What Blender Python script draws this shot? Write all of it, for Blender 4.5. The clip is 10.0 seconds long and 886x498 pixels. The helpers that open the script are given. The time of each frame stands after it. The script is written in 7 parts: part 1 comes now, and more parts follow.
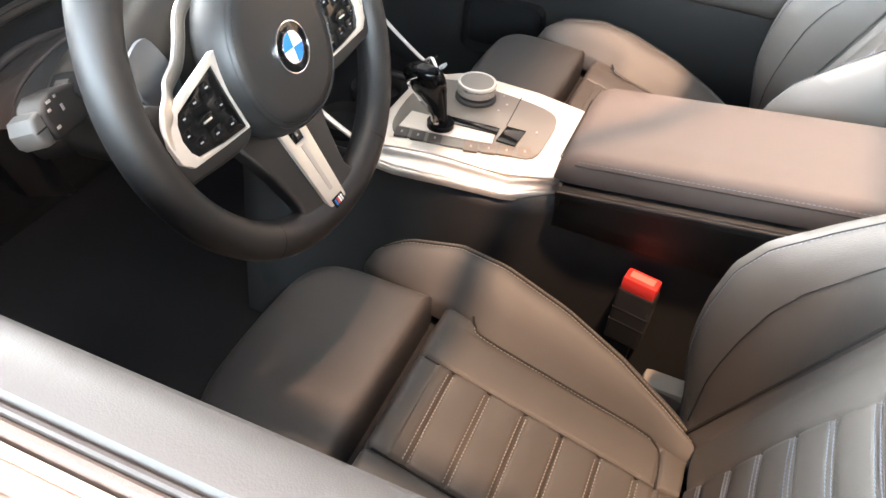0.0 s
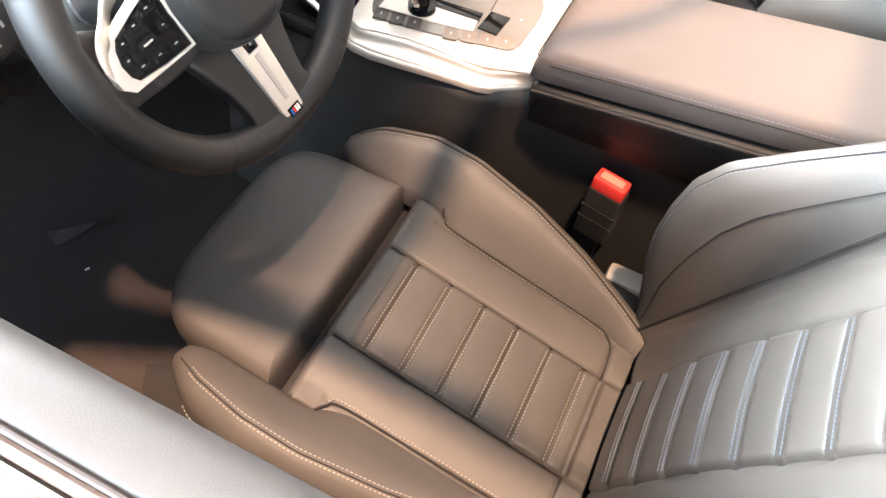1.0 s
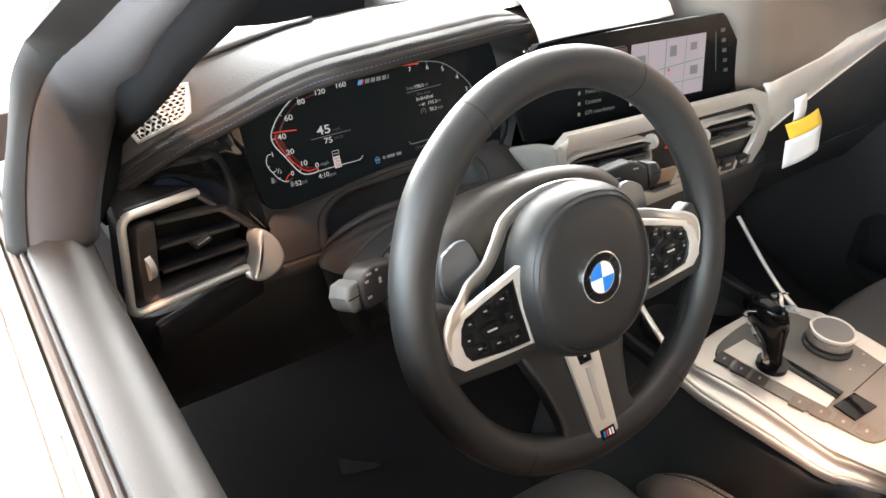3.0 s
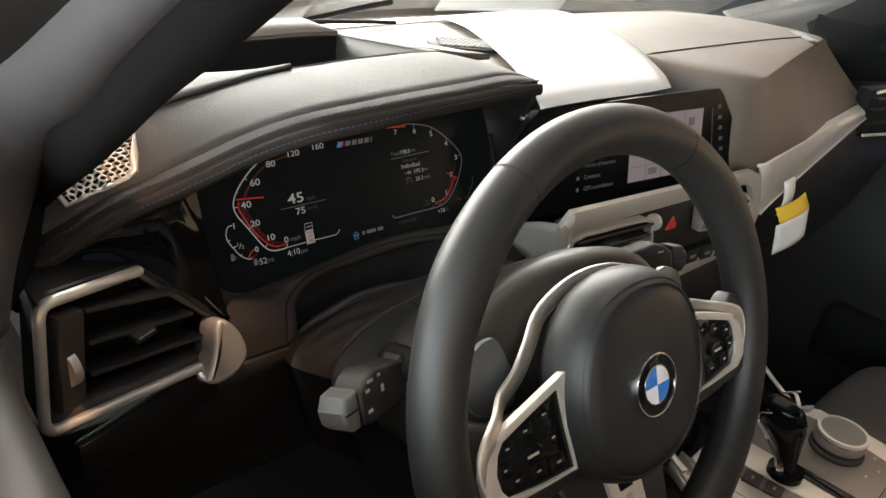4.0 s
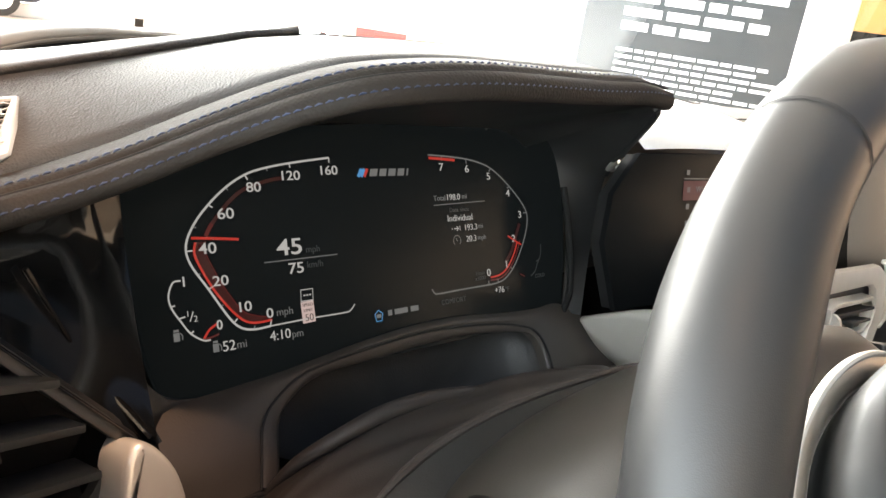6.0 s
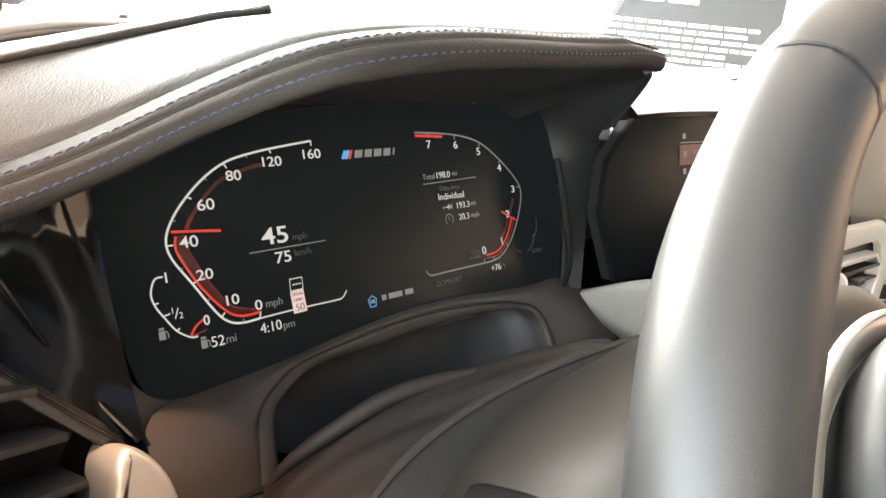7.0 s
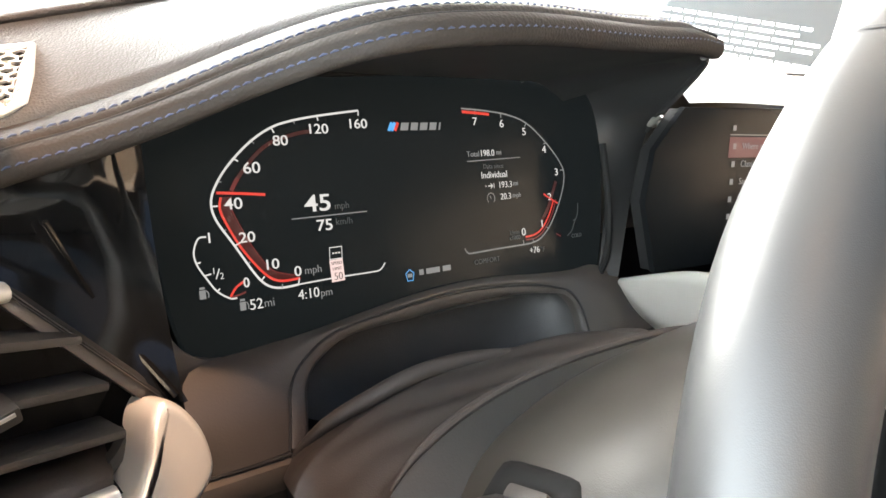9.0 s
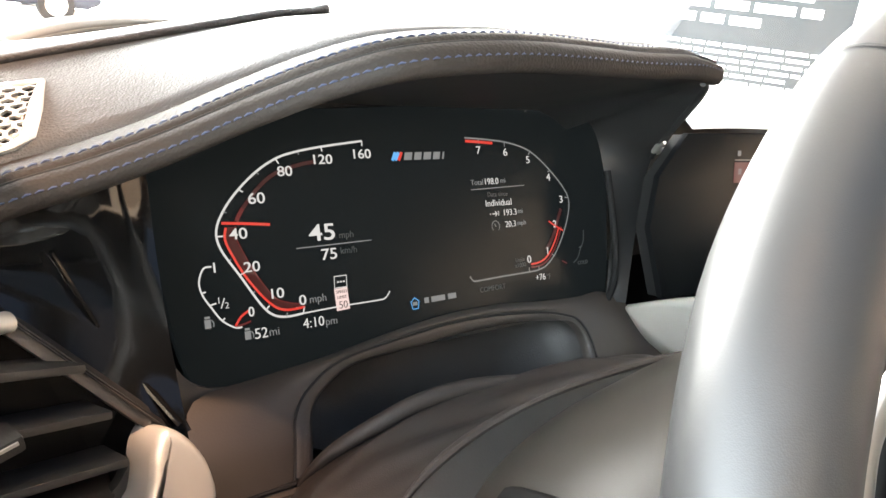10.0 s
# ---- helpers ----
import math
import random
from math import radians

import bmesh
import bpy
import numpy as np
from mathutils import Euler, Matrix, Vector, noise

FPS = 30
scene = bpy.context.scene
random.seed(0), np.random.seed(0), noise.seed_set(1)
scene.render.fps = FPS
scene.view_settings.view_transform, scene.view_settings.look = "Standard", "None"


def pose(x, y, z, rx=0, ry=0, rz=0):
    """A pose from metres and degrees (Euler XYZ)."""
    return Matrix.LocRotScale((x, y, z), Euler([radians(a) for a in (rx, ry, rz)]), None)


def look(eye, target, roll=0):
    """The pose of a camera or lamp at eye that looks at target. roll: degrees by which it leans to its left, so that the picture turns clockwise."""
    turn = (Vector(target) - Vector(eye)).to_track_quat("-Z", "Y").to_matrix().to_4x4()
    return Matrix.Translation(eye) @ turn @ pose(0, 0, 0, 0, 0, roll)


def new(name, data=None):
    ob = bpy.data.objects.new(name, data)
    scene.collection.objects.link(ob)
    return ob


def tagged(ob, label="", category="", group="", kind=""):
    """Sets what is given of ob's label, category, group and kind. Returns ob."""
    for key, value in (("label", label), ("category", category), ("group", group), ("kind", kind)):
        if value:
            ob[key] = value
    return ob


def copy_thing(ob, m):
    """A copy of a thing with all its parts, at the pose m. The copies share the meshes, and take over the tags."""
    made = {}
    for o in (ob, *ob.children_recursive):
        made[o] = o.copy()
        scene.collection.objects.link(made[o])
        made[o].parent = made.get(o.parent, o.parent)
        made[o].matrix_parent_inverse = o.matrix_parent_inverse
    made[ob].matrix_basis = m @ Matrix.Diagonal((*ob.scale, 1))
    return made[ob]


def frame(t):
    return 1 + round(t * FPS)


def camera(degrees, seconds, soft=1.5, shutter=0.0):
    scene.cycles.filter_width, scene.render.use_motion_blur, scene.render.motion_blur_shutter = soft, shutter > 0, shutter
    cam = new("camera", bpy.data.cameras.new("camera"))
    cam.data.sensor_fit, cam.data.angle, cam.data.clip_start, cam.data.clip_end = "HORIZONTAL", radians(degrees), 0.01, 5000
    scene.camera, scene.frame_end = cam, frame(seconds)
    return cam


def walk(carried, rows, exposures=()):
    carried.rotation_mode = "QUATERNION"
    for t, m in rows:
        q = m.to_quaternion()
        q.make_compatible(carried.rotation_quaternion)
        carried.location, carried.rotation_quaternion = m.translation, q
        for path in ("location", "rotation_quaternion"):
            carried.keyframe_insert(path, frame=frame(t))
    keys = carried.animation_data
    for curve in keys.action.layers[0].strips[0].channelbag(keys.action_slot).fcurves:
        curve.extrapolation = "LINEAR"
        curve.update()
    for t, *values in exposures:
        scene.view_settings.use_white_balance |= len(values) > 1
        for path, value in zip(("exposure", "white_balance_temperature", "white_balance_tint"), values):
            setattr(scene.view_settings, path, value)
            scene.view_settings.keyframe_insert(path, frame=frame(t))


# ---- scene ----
cam = camera(61.4, 10.0)
PATH = [
    (0, (-0.877, -0.339, 1.267), (0.521, 0.154, -0.075), 5.6),
    (0.2, (-0.864, -0.331, 1.270), (0.514, 0.120, -0.108), 5.8),
    (0.5, (-0.843, -0.325, 1.286), (0.481, 0.039, -0.168), 7.6),
    (0.7, (-0.829, -0.337, 1.310), (0.428, 0.030, -0.202), 8.0),
    (1, (-0.811, -0.376, 1.34), (0.279, 0.003, -0.294), 8.6),
    (1.2, (-0.804, -0.399, 1.345), (0.197, 0.022, -0.334), 7.5),
    (1.5, (-0.798, -0.414, 1.347), (0.098, 0.032, -0.384), 8.3),
    (2, (-0.793, -0.398, 1.349), (0.137, 0.391, -0.236), 5.3),
    (2.5, (-0.793, -0.364, 1.336), (0.14, 0.745, -0.043), 3.6),
    (2.8, (-0.790, -0.347, 1.328), (0.153, 0.928, 0.110), 2.5),
    (3, (-0.788, -0.341, 1.324), (0.195, 0.994, 0.205), 2.5),
    (3.2, (-0.787, -0.336, 1.32), (0.24, 1.014, 0.259), 2.7),
    (4.3, (-0.761, -0.122, 1.235), (0.532, 1.124, 0.353), 8.4),
    (4.5, (-0.734, -0.066, 1.222), (0.599, 1.146, 0.353), 8.8),
    (4.6, (-0.719, -0.047, 1.213), (0.607, 1.147, 0.310), 8.9),
    (4.75, (-0.701, -0.032, 1.196), (0.641, 1.138, 0.284), 9.0),
    (5, (-0.68, -0.02, 1.167), (0.688, 1.169, 0.322), 8.2),
    (5.15, (-0.673, -0.014, 1.153), (0.746, 1.187, 0.415), 7.8),
    (5.25, (-0.670, -0.010, 1.145), (0.771, 1.203, 0.473), 7.6),
    (5.35, (-0.668, -0.007, 1.138), (0.771, 1.229, 0.502), 7.5),
    (5.5, (-0.667, -0.004, 1.128), (0.746, 1.261, 0.494), 7.8),
    (5.65, (-0.669, -0.004, 1.118), (0.745, 1.278, 0.519), 8.4),
    (5.8, (-0.671, -0.004, 1.108), (0.737, 1.303, 0.554), 8.9),
    (6, (-0.674, -0.005, 1.103), (0.666, 1.364, 0.53), 9.1),
    (6.2, (-0.671, -0.009, 1.105), (0.66, 1.365, 0.52), 9.2),
    (7.3, (-0.66, 0.009, 1.096), (0.686, 1.342, 0.456), 4.7),
    (7.5, (-0.66, 0.014, 1.095), (0.699, 1.319, 0.425), 5.0),
    (7.7, (-0.660, 0.016, 1.095), (0.688, 1.322, 0.406), 5.2),
    (8, (-0.66, 0.016, 1.095), (0.696, 1.314, 0.406), 5.5),
    (8.5, (-0.665, 0.011, 1.092), (0.676, 1.345, 0.444), 7.5),
    (8.7, (-0.665, 0.008, 1.093), (0.644, 1.379, 0.454), 8.1),
    (9, (-0.664, 0.006, 1.094), (0.604, 1.398, 0.419), 8.7),
    (9.5, (-0.666, 0.01, 1.094), (0.602, 1.412, 0.441), 8.4),
    (9.7, (-0.665, 0.008, 1.094), (0.614, 1.404, 0.448), 8.4),
    (10, (-0.661, 0.0, 1.093), (0.586, 1.444, 0.494), 7.5),
]
EXPOSURES = [(0.0, 1.9, 6600, 10), (0.5, 2.08, 6550, 10), (1.0, 2.25, 6500, 10), (1.5, 2.2, 6500, 10), (2.5, 1.95, 6700, 10), (3.0, 1.35, 6900, 10), (3.2, 1.15, 6900, 10), (4.3, -0.1, 7500, 10), (5.0, 0.4, 7500, 10), (5.5, 0.65, 7100, 10), (6.2, 1.3, 7300, 10),
             (7.3, 1.85, 7400, 10), (9.0, 2.03, 7100, 10), (10.0, 1.93, 7050, 10)]
walk(cam, [(t, look(eye, target, roll)) for t, eye, target, roll in PATH], EXPOSURES)

# ---------- world and light ----------
world = bpy.data.worlds.new("showroom_sky")
scene.world = world
world.use_nodes = True
wn = world.node_tree.nodes
wl = world.node_tree.links
sky = wn.new("ShaderNodeTexSky")
sky.sky_type = "NISHITA"
sky.sun_disc = False
SUN_ELEVATION, SUN_TURN = radians(77), radians(-121)
sky.sun_elevation, sky.sun_rotation = SUN_ELEVATION, SUN_TURN
wl.new(sky.outputs["Color"], wn["Background"].inputs["Color"])
wn["Background"].inputs["Strength"].default_value = 0.068

sun_data = bpy.data.lights.new("sun", "SUN")
sun_data.energy, sun_data.angle, sun_data.color = 2.9, radians(3.0), (1.0, 0.63, 0.42)
sun = new("sun", sun_data)
sun.matrix_world = look((-1.25, -0.60, 5.0), (-0.25, 0.0, 0.0))


# ---------- materials ----------
def rgb(r, g, b):
    return (r, g, b, 1.0)


def material(name, color, rough=0.5, metal=0.0, noise_scale=0.0, color2=None, bump=0.0, bump_scale=400.0,
             spec=0.5, wear_scale=6.0, rough2=None, coat=0.0):
    m = bpy.data.materials.new(name)
    m.use_nodes = True
    n, l = m.node_tree.nodes, m.node_tree.links
    b = n["Principled BSDF"]
    b.inputs["Base Color"].default_value = rgb(*color)
    b.inputs["Roughness"].default_value = rough
    b.inputs["Metallic"].default_value = metal
    b.inputs["Specular IOR Level"].default_value = spec
    b.inputs["Coat Weight"].default_value = coat
    tex = n.new("ShaderNodeTexCoord")
    if color2 is not None:
        a = n.new("ShaderNodeTexNoise")
        a.inputs["Scale"].default_value = wear_scale
        a.inputs["Detail"].default_value = 6.0
        l.new(tex.outputs["Object"], a.inputs["Vector"])
        mix = n.new("ShaderNodeMix")
        mix.data_type = "RGBA"
        mix.inputs["A"].default_value = rgb(*color)
        mix.inputs["B"].default_value = rgb(*color2)
        l.new(a.outputs["Fac"], mix.inputs["Factor"])
        l.new(mix.outputs["Result"], b.inputs["Base Color"])
        r = n.new("ShaderNodeMapRange")
        r.inputs["From Min"].default_value, r.inputs["From Max"].default_value = 0.3, 0.7
        r.inputs["To Min"].default_value = rough
        r.inputs["To Max"].default_value = rough2 if rough2 is not None else min(1.0, rough + 0.12)
        l.new(a.outputs["Fac"], r.inputs["Value"])
        l.new(r.outputs["Result"], b.inputs["Roughness"])
    if bump:
        v = n.new("ShaderNodeTexVoronoi" if noise_scale < 0 else "ShaderNodeTexNoise")
        v.inputs["Scale"].default_value = bump_scale
        l.new(tex.outputs["Object"], v.inputs["Vector"])
        k = n.new("ShaderNodeBump")
        k.inputs["Strength"].default_value = bump
        k.inputs["Distance"].default_value = 0.0006
        l.new(v.outputs["Distance" if noise_scale < 0 else "Fac"], k.inputs["Height"])
        l.new(k.outputs["Normal"], b.inputs["Normal"])
    return m


def glow(name, color, strength):
    m = bpy.data.materials.new(name)
    m.use_nodes = True
    b = m.node_tree.nodes["Principled BSDF"]
    b.inputs["Base Color"].default_value = rgb(0.01, 0.01, 0.01)
    b.inputs["Emission Color"].default_value = rgb(*color)
    b.inputs["Emission Strength"].default_value = strength
    return m


ARM_LEATHER = material("armrest_leather", (0.100, 0.076, 0.065), 0.55, noise_scale=-1, color2=(0.118, 0.091, 0.078), spec=0.25, bump=0.2, bump_scale=1100)
LEATHER = material("seat_leather", (0.067, 0.062, 0.057), 0.47, noise_scale=-1, color2=(0.082, 0.076, 0.070), spec=0.42, bump=0.25, bump_scale=900)
WHEEL_LEATHER = material("wheel_leather", (0.0135, 0.0133, 0.0131), 0.40, noise_scale=-1, color2=(0.018, 0.0177, 0.0174), spec=0.5, bump=0.05, bump_scale=2600)
DASH = material("dash_leatherette", (0.100, 0.078, 0.060), 0.45, noise_scale=-1, color2=(0.118, 0.093, 0.072), spec=0.8, bump=0.2, bump_scale=1500)
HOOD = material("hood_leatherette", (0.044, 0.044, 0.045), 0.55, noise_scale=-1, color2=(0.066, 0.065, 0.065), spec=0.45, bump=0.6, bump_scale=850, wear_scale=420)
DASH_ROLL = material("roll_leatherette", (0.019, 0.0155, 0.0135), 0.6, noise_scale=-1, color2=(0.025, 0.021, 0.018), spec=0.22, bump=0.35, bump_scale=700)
BAG = material("bag_leather", (0.030, 0.029, 0.028), 0.5, color2=(0.038, 0.036, 0.035), bump=0.3, bump_scale=900)
SOFT = material("soft_plastic", (0.034, 0.030, 0.026), 0.48, color2=(0.042, 0.037, 0.032), bump=0.2, bump_scale=900)
WARM_TRIM = material("brown_grey_trim", (0.052, 0.0435, 0.0375), 0.42, color2=(0.064, 0.0535, 0.046), bump=0.2, bump_scale=900)
DARK = material("dark_plastic", (0.016, 0.016, 0.016), 0.5, color2=(0.022, 0.022, 0.021), bump=0.15, bump_scale=900)
MATT_BLACK = material("matt_black", (0.007, 0.007, 0.007), 0.75, color2=(0.010, 0.010, 0.010), spec=0.25)
GLOSS = material("gloss_black", (0.005, 0.005, 0.005), 0.07, color2=(0.007, 0.007, 0.007), rough2=0.1, wear_scale=20, spec=0.22)
SCREEN = material("display_glass", (0.005, 0.0056, 0.006), 0.2, color2=(0.006, 0.0066, 0.007), rough2=0.22, spec=0.06)
DISPLAY = material("lit_display_glass", (0.005, 0.0056, 0.006), 0.2, color2=(0.006, 0.0066, 0.007), rough2=0.22, spec=0.06)
DISPLAY.node_tree.nodes["Principled BSDF"].inputs["Emission Color"].default_value = rgb(0.72, 1.0, 1.12)
DISPLAY.node_tree.nodes["Principled BSDF"].inputs["Emission Strength"].default_value = 0.0020
FACIA = material("gloss_facia_black", (0.0045, 0.0048, 0.005), 0.05, color2=(0.006, 0.0063, 0.0066), rough2=0.08, wear_scale=14, spec=0.3)
CARPET = material("black_carpet", (0.024, 0.019, 0.018), 0.95, color2=(0.035, 0.028, 0.027), bump=0.8, bump_scale=500, wear_scale=30)
ALU = material("satin_aluminium", (0.72, 0.68, 0.615), 0.32, metal=0.5, color2=(0.66, 0.62, 0.56), rough2=0.44, wear_scale=40, bump=0.05, bump_scale=1800)
CHROME = material("bright_chrome", (0.85, 0.85, 0.85), 0.1, metal=1.0)
PLATE = material("ash_grey_console_plate", (0.135, 0.124, 0.108), 0.3, color2=(0.17, 0.156, 0.135), wear_scale=25, coat=0.4)
RUBBER = material("black_rubber", (0.02, 0.019, 0.019), 0.65, color2=(0.03, 0.028, 0.027), wear_scale=20)
PAINT = material("white_car_paint", (0.82, 0.82, 0.80), 0.25, color2=(0.80, 0.80, 0.79), rough2=0.3, coat=0.8)
HEADLINER = material("pillar_cloth", (0.004, 0.004, 0.0045), 0.9, color2=(0.006, 0.006, 0.0065), spec=0.1, bump=0.4, bump_scale=1200)
THREAD_BLUE = material("blue_thread", (0.032, 0.046, 0.095), 0.7, color2=(0.042, 0.06, 0.115), wear_scale=300)
SEAT_BLUE = material("pale_blue_thread", (0.12, 0.15, 0.20), 0.7, color2=(0.15, 0.18, 0.23), wear_scale=300)
THREAD_GREY = material("grey_thread", (0.27, 0.255, 0.235), 0.7, color2=(0.34, 0.32, 0.295), wear_scale=300)
RED = material("red_plastic", (0.75, 0.035, 0.03), 0.4, color2=(0.8, 0.05, 0.04))
PAPER = material("white_paper", (0.84, 0.84, 0.82), 0.7, color2=(0.80, 0.80, 0.78))
TAG_YELLOW = material("yellow_tag", (0.85, 0.55, 0.05), 0.6, color2=(0.8, 0.5, 0.05))
BLUE = material("emblem_blue", (0.02, 0.20, 0.62), 0.25)
WHITE = material("emblem_white", (0.82, 0.82, 0.82), 0.3)
GREY_MARK = material("grey_marking", (0.33, 0.33, 0.33), 0.6)
SEAM = material("dark_seam", (0.012, 0.011, 0.011), 0.8)
FLOOR_TILE = material("showroom_tile", (0.42, 0.39, 0.36), 0.18, color2=(0.36, 0.335, 0.31), rough2=0.24, wear_scale=2)
WALL_WHITE = material("white_wall_paint", (0.80, 0.79, 0.77), 0.8, color2=(0.77, 0.76, 0.74), wear_scale=3)
BOUNCE_CREAM = material("warm_bounce_cream", (0.62, 0.47, 0.34), 0.8, color2=(0.57, 0.43, 0.31), wear_scale=3)
BANNER = material("dark_banner_print", (0.035, 0.045, 0.052), 0.6, color2=(0.045, 0.055, 0.062), spec=0.2)
WOOD = material("orange_wood_panel", (0.55, 0.26, 0.07), 0.45, color2=(0.48, 0.21, 0.05), wear_scale=5)
BRICK_BROWN = material("brown_post_paint", (0.22, 0.08, 0.06), 0.6, color2=(0.26, 0.1, 0.08))
CAR_RED = material("red_car_paint", (0.5, 0.03, 0.03), 0.3, color2=(0.45, 0.03, 0.03))
CAR_DARK = material("dark_car_paint", (0.04, 0.05, 0.08), 0.3, color2=(0.05, 0.06, 0.09))
DAYLIGHT = glow("bright_daylight", (0.95, 0.98, 1.02), 22.0)
SIDE_FILL = glow("side_fill_glow", (0.82, 0.98, 1.12), 11.0)
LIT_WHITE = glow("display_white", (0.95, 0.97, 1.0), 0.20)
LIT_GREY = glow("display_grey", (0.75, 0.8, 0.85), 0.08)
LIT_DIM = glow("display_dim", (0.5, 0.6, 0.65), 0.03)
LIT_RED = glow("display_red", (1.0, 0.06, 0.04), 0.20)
LIT_DEEP_RED = glow("display_deep_red", (0.9, 0.02, 0.02), 0.04)
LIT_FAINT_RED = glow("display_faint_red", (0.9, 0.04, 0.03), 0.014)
LIT_INK = glow("display_ink", (0.5, 0.3, 0.32), 0.02)
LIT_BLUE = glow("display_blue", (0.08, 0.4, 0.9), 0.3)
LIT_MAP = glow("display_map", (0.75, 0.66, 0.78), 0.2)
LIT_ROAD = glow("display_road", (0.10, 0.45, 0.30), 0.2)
LIT_PANEL = glow("display_panel", (0.30, 0.05, 0.07), 0.10)
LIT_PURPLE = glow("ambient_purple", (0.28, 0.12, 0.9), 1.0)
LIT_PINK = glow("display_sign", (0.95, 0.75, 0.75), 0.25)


def clear_glass(name, tint=(0.93, 0.95, 0.94)):
    m = bpy.data.materials.new(name)
    m.use_nodes = True
    n, l = m.node_tree.nodes, m.node_tree.links
    for k in list(n):
        n.remove(k)
    out, mix = n.new("ShaderNodeOutputMaterial"), n.new("ShaderNodeMixShader")
    a, g, f = n.new("ShaderNodeBsdfTransparent"), n.new("ShaderNodeBsdfGlossy"), n.new("ShaderNodeFresnel")
    a.inputs["Color"].default_value = rgb(*tint)
    g.inputs["Roughness"].default_value = 0.02
    f.inputs["IOR"].default_value = 1.15
    l.new(f.outputs["Fac"], mix.inputs["Fac"])
    l.new(a.outputs["BSDF"], mix.inputs[1])
    l.new(g.outputs["BSDF"], mix.inputs[2])
    l.new(mix.outputs["Shader"], out.inputs["Surface"])
    return m


GLASS = clear_glass("clear_glass")
TINTED_GLASS = clear_glass("tinted_roof_glass", (0.80, 0.79, 0.75))


# ---------- mesh helpers ----------
def empty(name, label, category, group="", kind="", m=None):
    ob = new(name)
    ob.empty_display_size = 0.05
    if m is not None:
        ob.matrix_world = m
    return tagged(ob, label, category, group, kind)


def mesh_from(name, verts, faces, mat, parent=None, label="", smooth=True, angle=38.0, m=None):
    me = bpy.data.meshes.new(name)
    me.from_pydata([tuple(v) for v in verts], [], faces)
    me.validate()
    if smooth:
        me.shade_smooth()
        me.set_sharp_from_angle(angle=radians(angle))
    me.materials.append(mat)
    ob = new(name, me)
    if parent is not None:
        ob.parent = parent
    if m is not None:
        ob.matrix_local = m if parent is not None else m
    if label:
        ob["label"] = label
    return ob


def part(name, bm, mat, parent=None, label="", smooth=True, angle=38.0, m=None):
    bmesh.ops.recalc_face_normals(bm, faces=bm.faces)
    me = bpy.data.meshes.new(name)
    bm.to_mesh(me)
    bm.free()
    if smooth:
        me.shade_smooth()
        me.set_sharp_from_angle(angle=radians(angle))
    me.materials.append(mat)
    ob = new(name, me)
    if parent is not None:
        ob.parent = parent
    if m is not None:
        ob.matrix_local = m
    if label:
        ob["label"] = label
    return ob


def box_bm(sx, sy, sz, bevel=0.002, seg=2, center=(0, 0, 0)):
    bm = bmesh.new()
    bmesh.ops.create_cube(bm, size=1.0)
    bmesh.ops.scale(bm, vec=(sx, sy, sz), verts=bm.verts)
    if bevel:
        bmesh.ops.bevel(bm, geom=bm.edges[:], offset=bevel, segments=seg, affect="EDGES", profile=0.6)
    bmesh.ops.translate(bm, vec=center, verts=bm.verts)
    return bm


def prism_bm(outline, depth, bevel=0.002, seg=2):
    """A plate with that outline in x and y, from z = 0 down to -depth."""
    bm = bmesh.new()
    top = [bm.verts.new((x, y, 0.0)) for x, y in outline]
    low = [bm.verts.new((x, y, -depth)) for x, y in outline]
    n = len(outline)
    face = bm.faces.new(top)
    bm.faces.new(low[::-1])
    for i in range(n):
        bm.faces.new((top[i], low[i], low[(i + 1) % n], top[(i + 1) % n]))
    bmesh.ops.recalc_face_normals(bm, faces=bm.faces)
    if bevel:
        bmesh.ops.bevel(bm, geom=list(face.edges), offset=bevel, segments=seg, affect="EDGES", profile=0.6)
    return bm


def ring_bm(outer, inner, depth, bevel=0.0015):
    """A flat frame between two outlines with as many corners."""
    bm = bmesh.new()
    n = len(outer)
    rows = [[bm.verts.new((x, y, z)) for x, y in o] for o, z in ((outer, -depth), (outer, 0.0), (inner, 0.0), (inner, -depth))]
    for a, b in ((0, 1), (1, 2), (2, 3), (3, 0)):
        for i in range(n):
            j = (i + 1) % n
            bm.faces.new((rows[a][i], rows[a][j], rows[b][j], rows[b][i]))
    bmesh.ops.recalc_face_normals(bm, faces=bm.faces)
    if bevel:
        es = [e for e in bm.edges if all(abs(v.co.z) < 1e-6 for v in e.verts) and
              (all(v in rows[1] for v in e.verts) or all(v in rows[2] for v in e.verts))]
        bmesh.ops.bevel(bm, geom=es, offset=bevel, segments=2, affect="EDGES", profile=0.6)
    return bm


def catmull(points, steps, closed=False):
    P = [Vector(p) for p in points]
    n = len(P)
    out = []
    last = n if closed else n - 1
    for i in range(last):
        if closed:
            a, b, c, d = P[(i - 1) % n], P[i], P[(i + 1) % n], P[(i + 2) % n]
        else:
            a, b, c, d = P[max(i - 1, 0)], P[i], P[i + 1], P[min(i + 2, n - 1)]
        for k in range(steps):
            t = k / steps
            out.append(0.5 * ((2 * b) + (c - a) * t + (2 * a - 5 * b + 4 * c - d) * t * t + (3 * b - a - 3 * c + d) * t ** 3))
    if not closed:
        out.append(P[-1].copy())
    return out


def outline(points, steps=6):
    return [(p.x, p.y) for p in catmull([(x, y, 0) for x, y in points], steps, True)]


def mirror(points):
    return [(-x, y) for x, y in points][::-1]


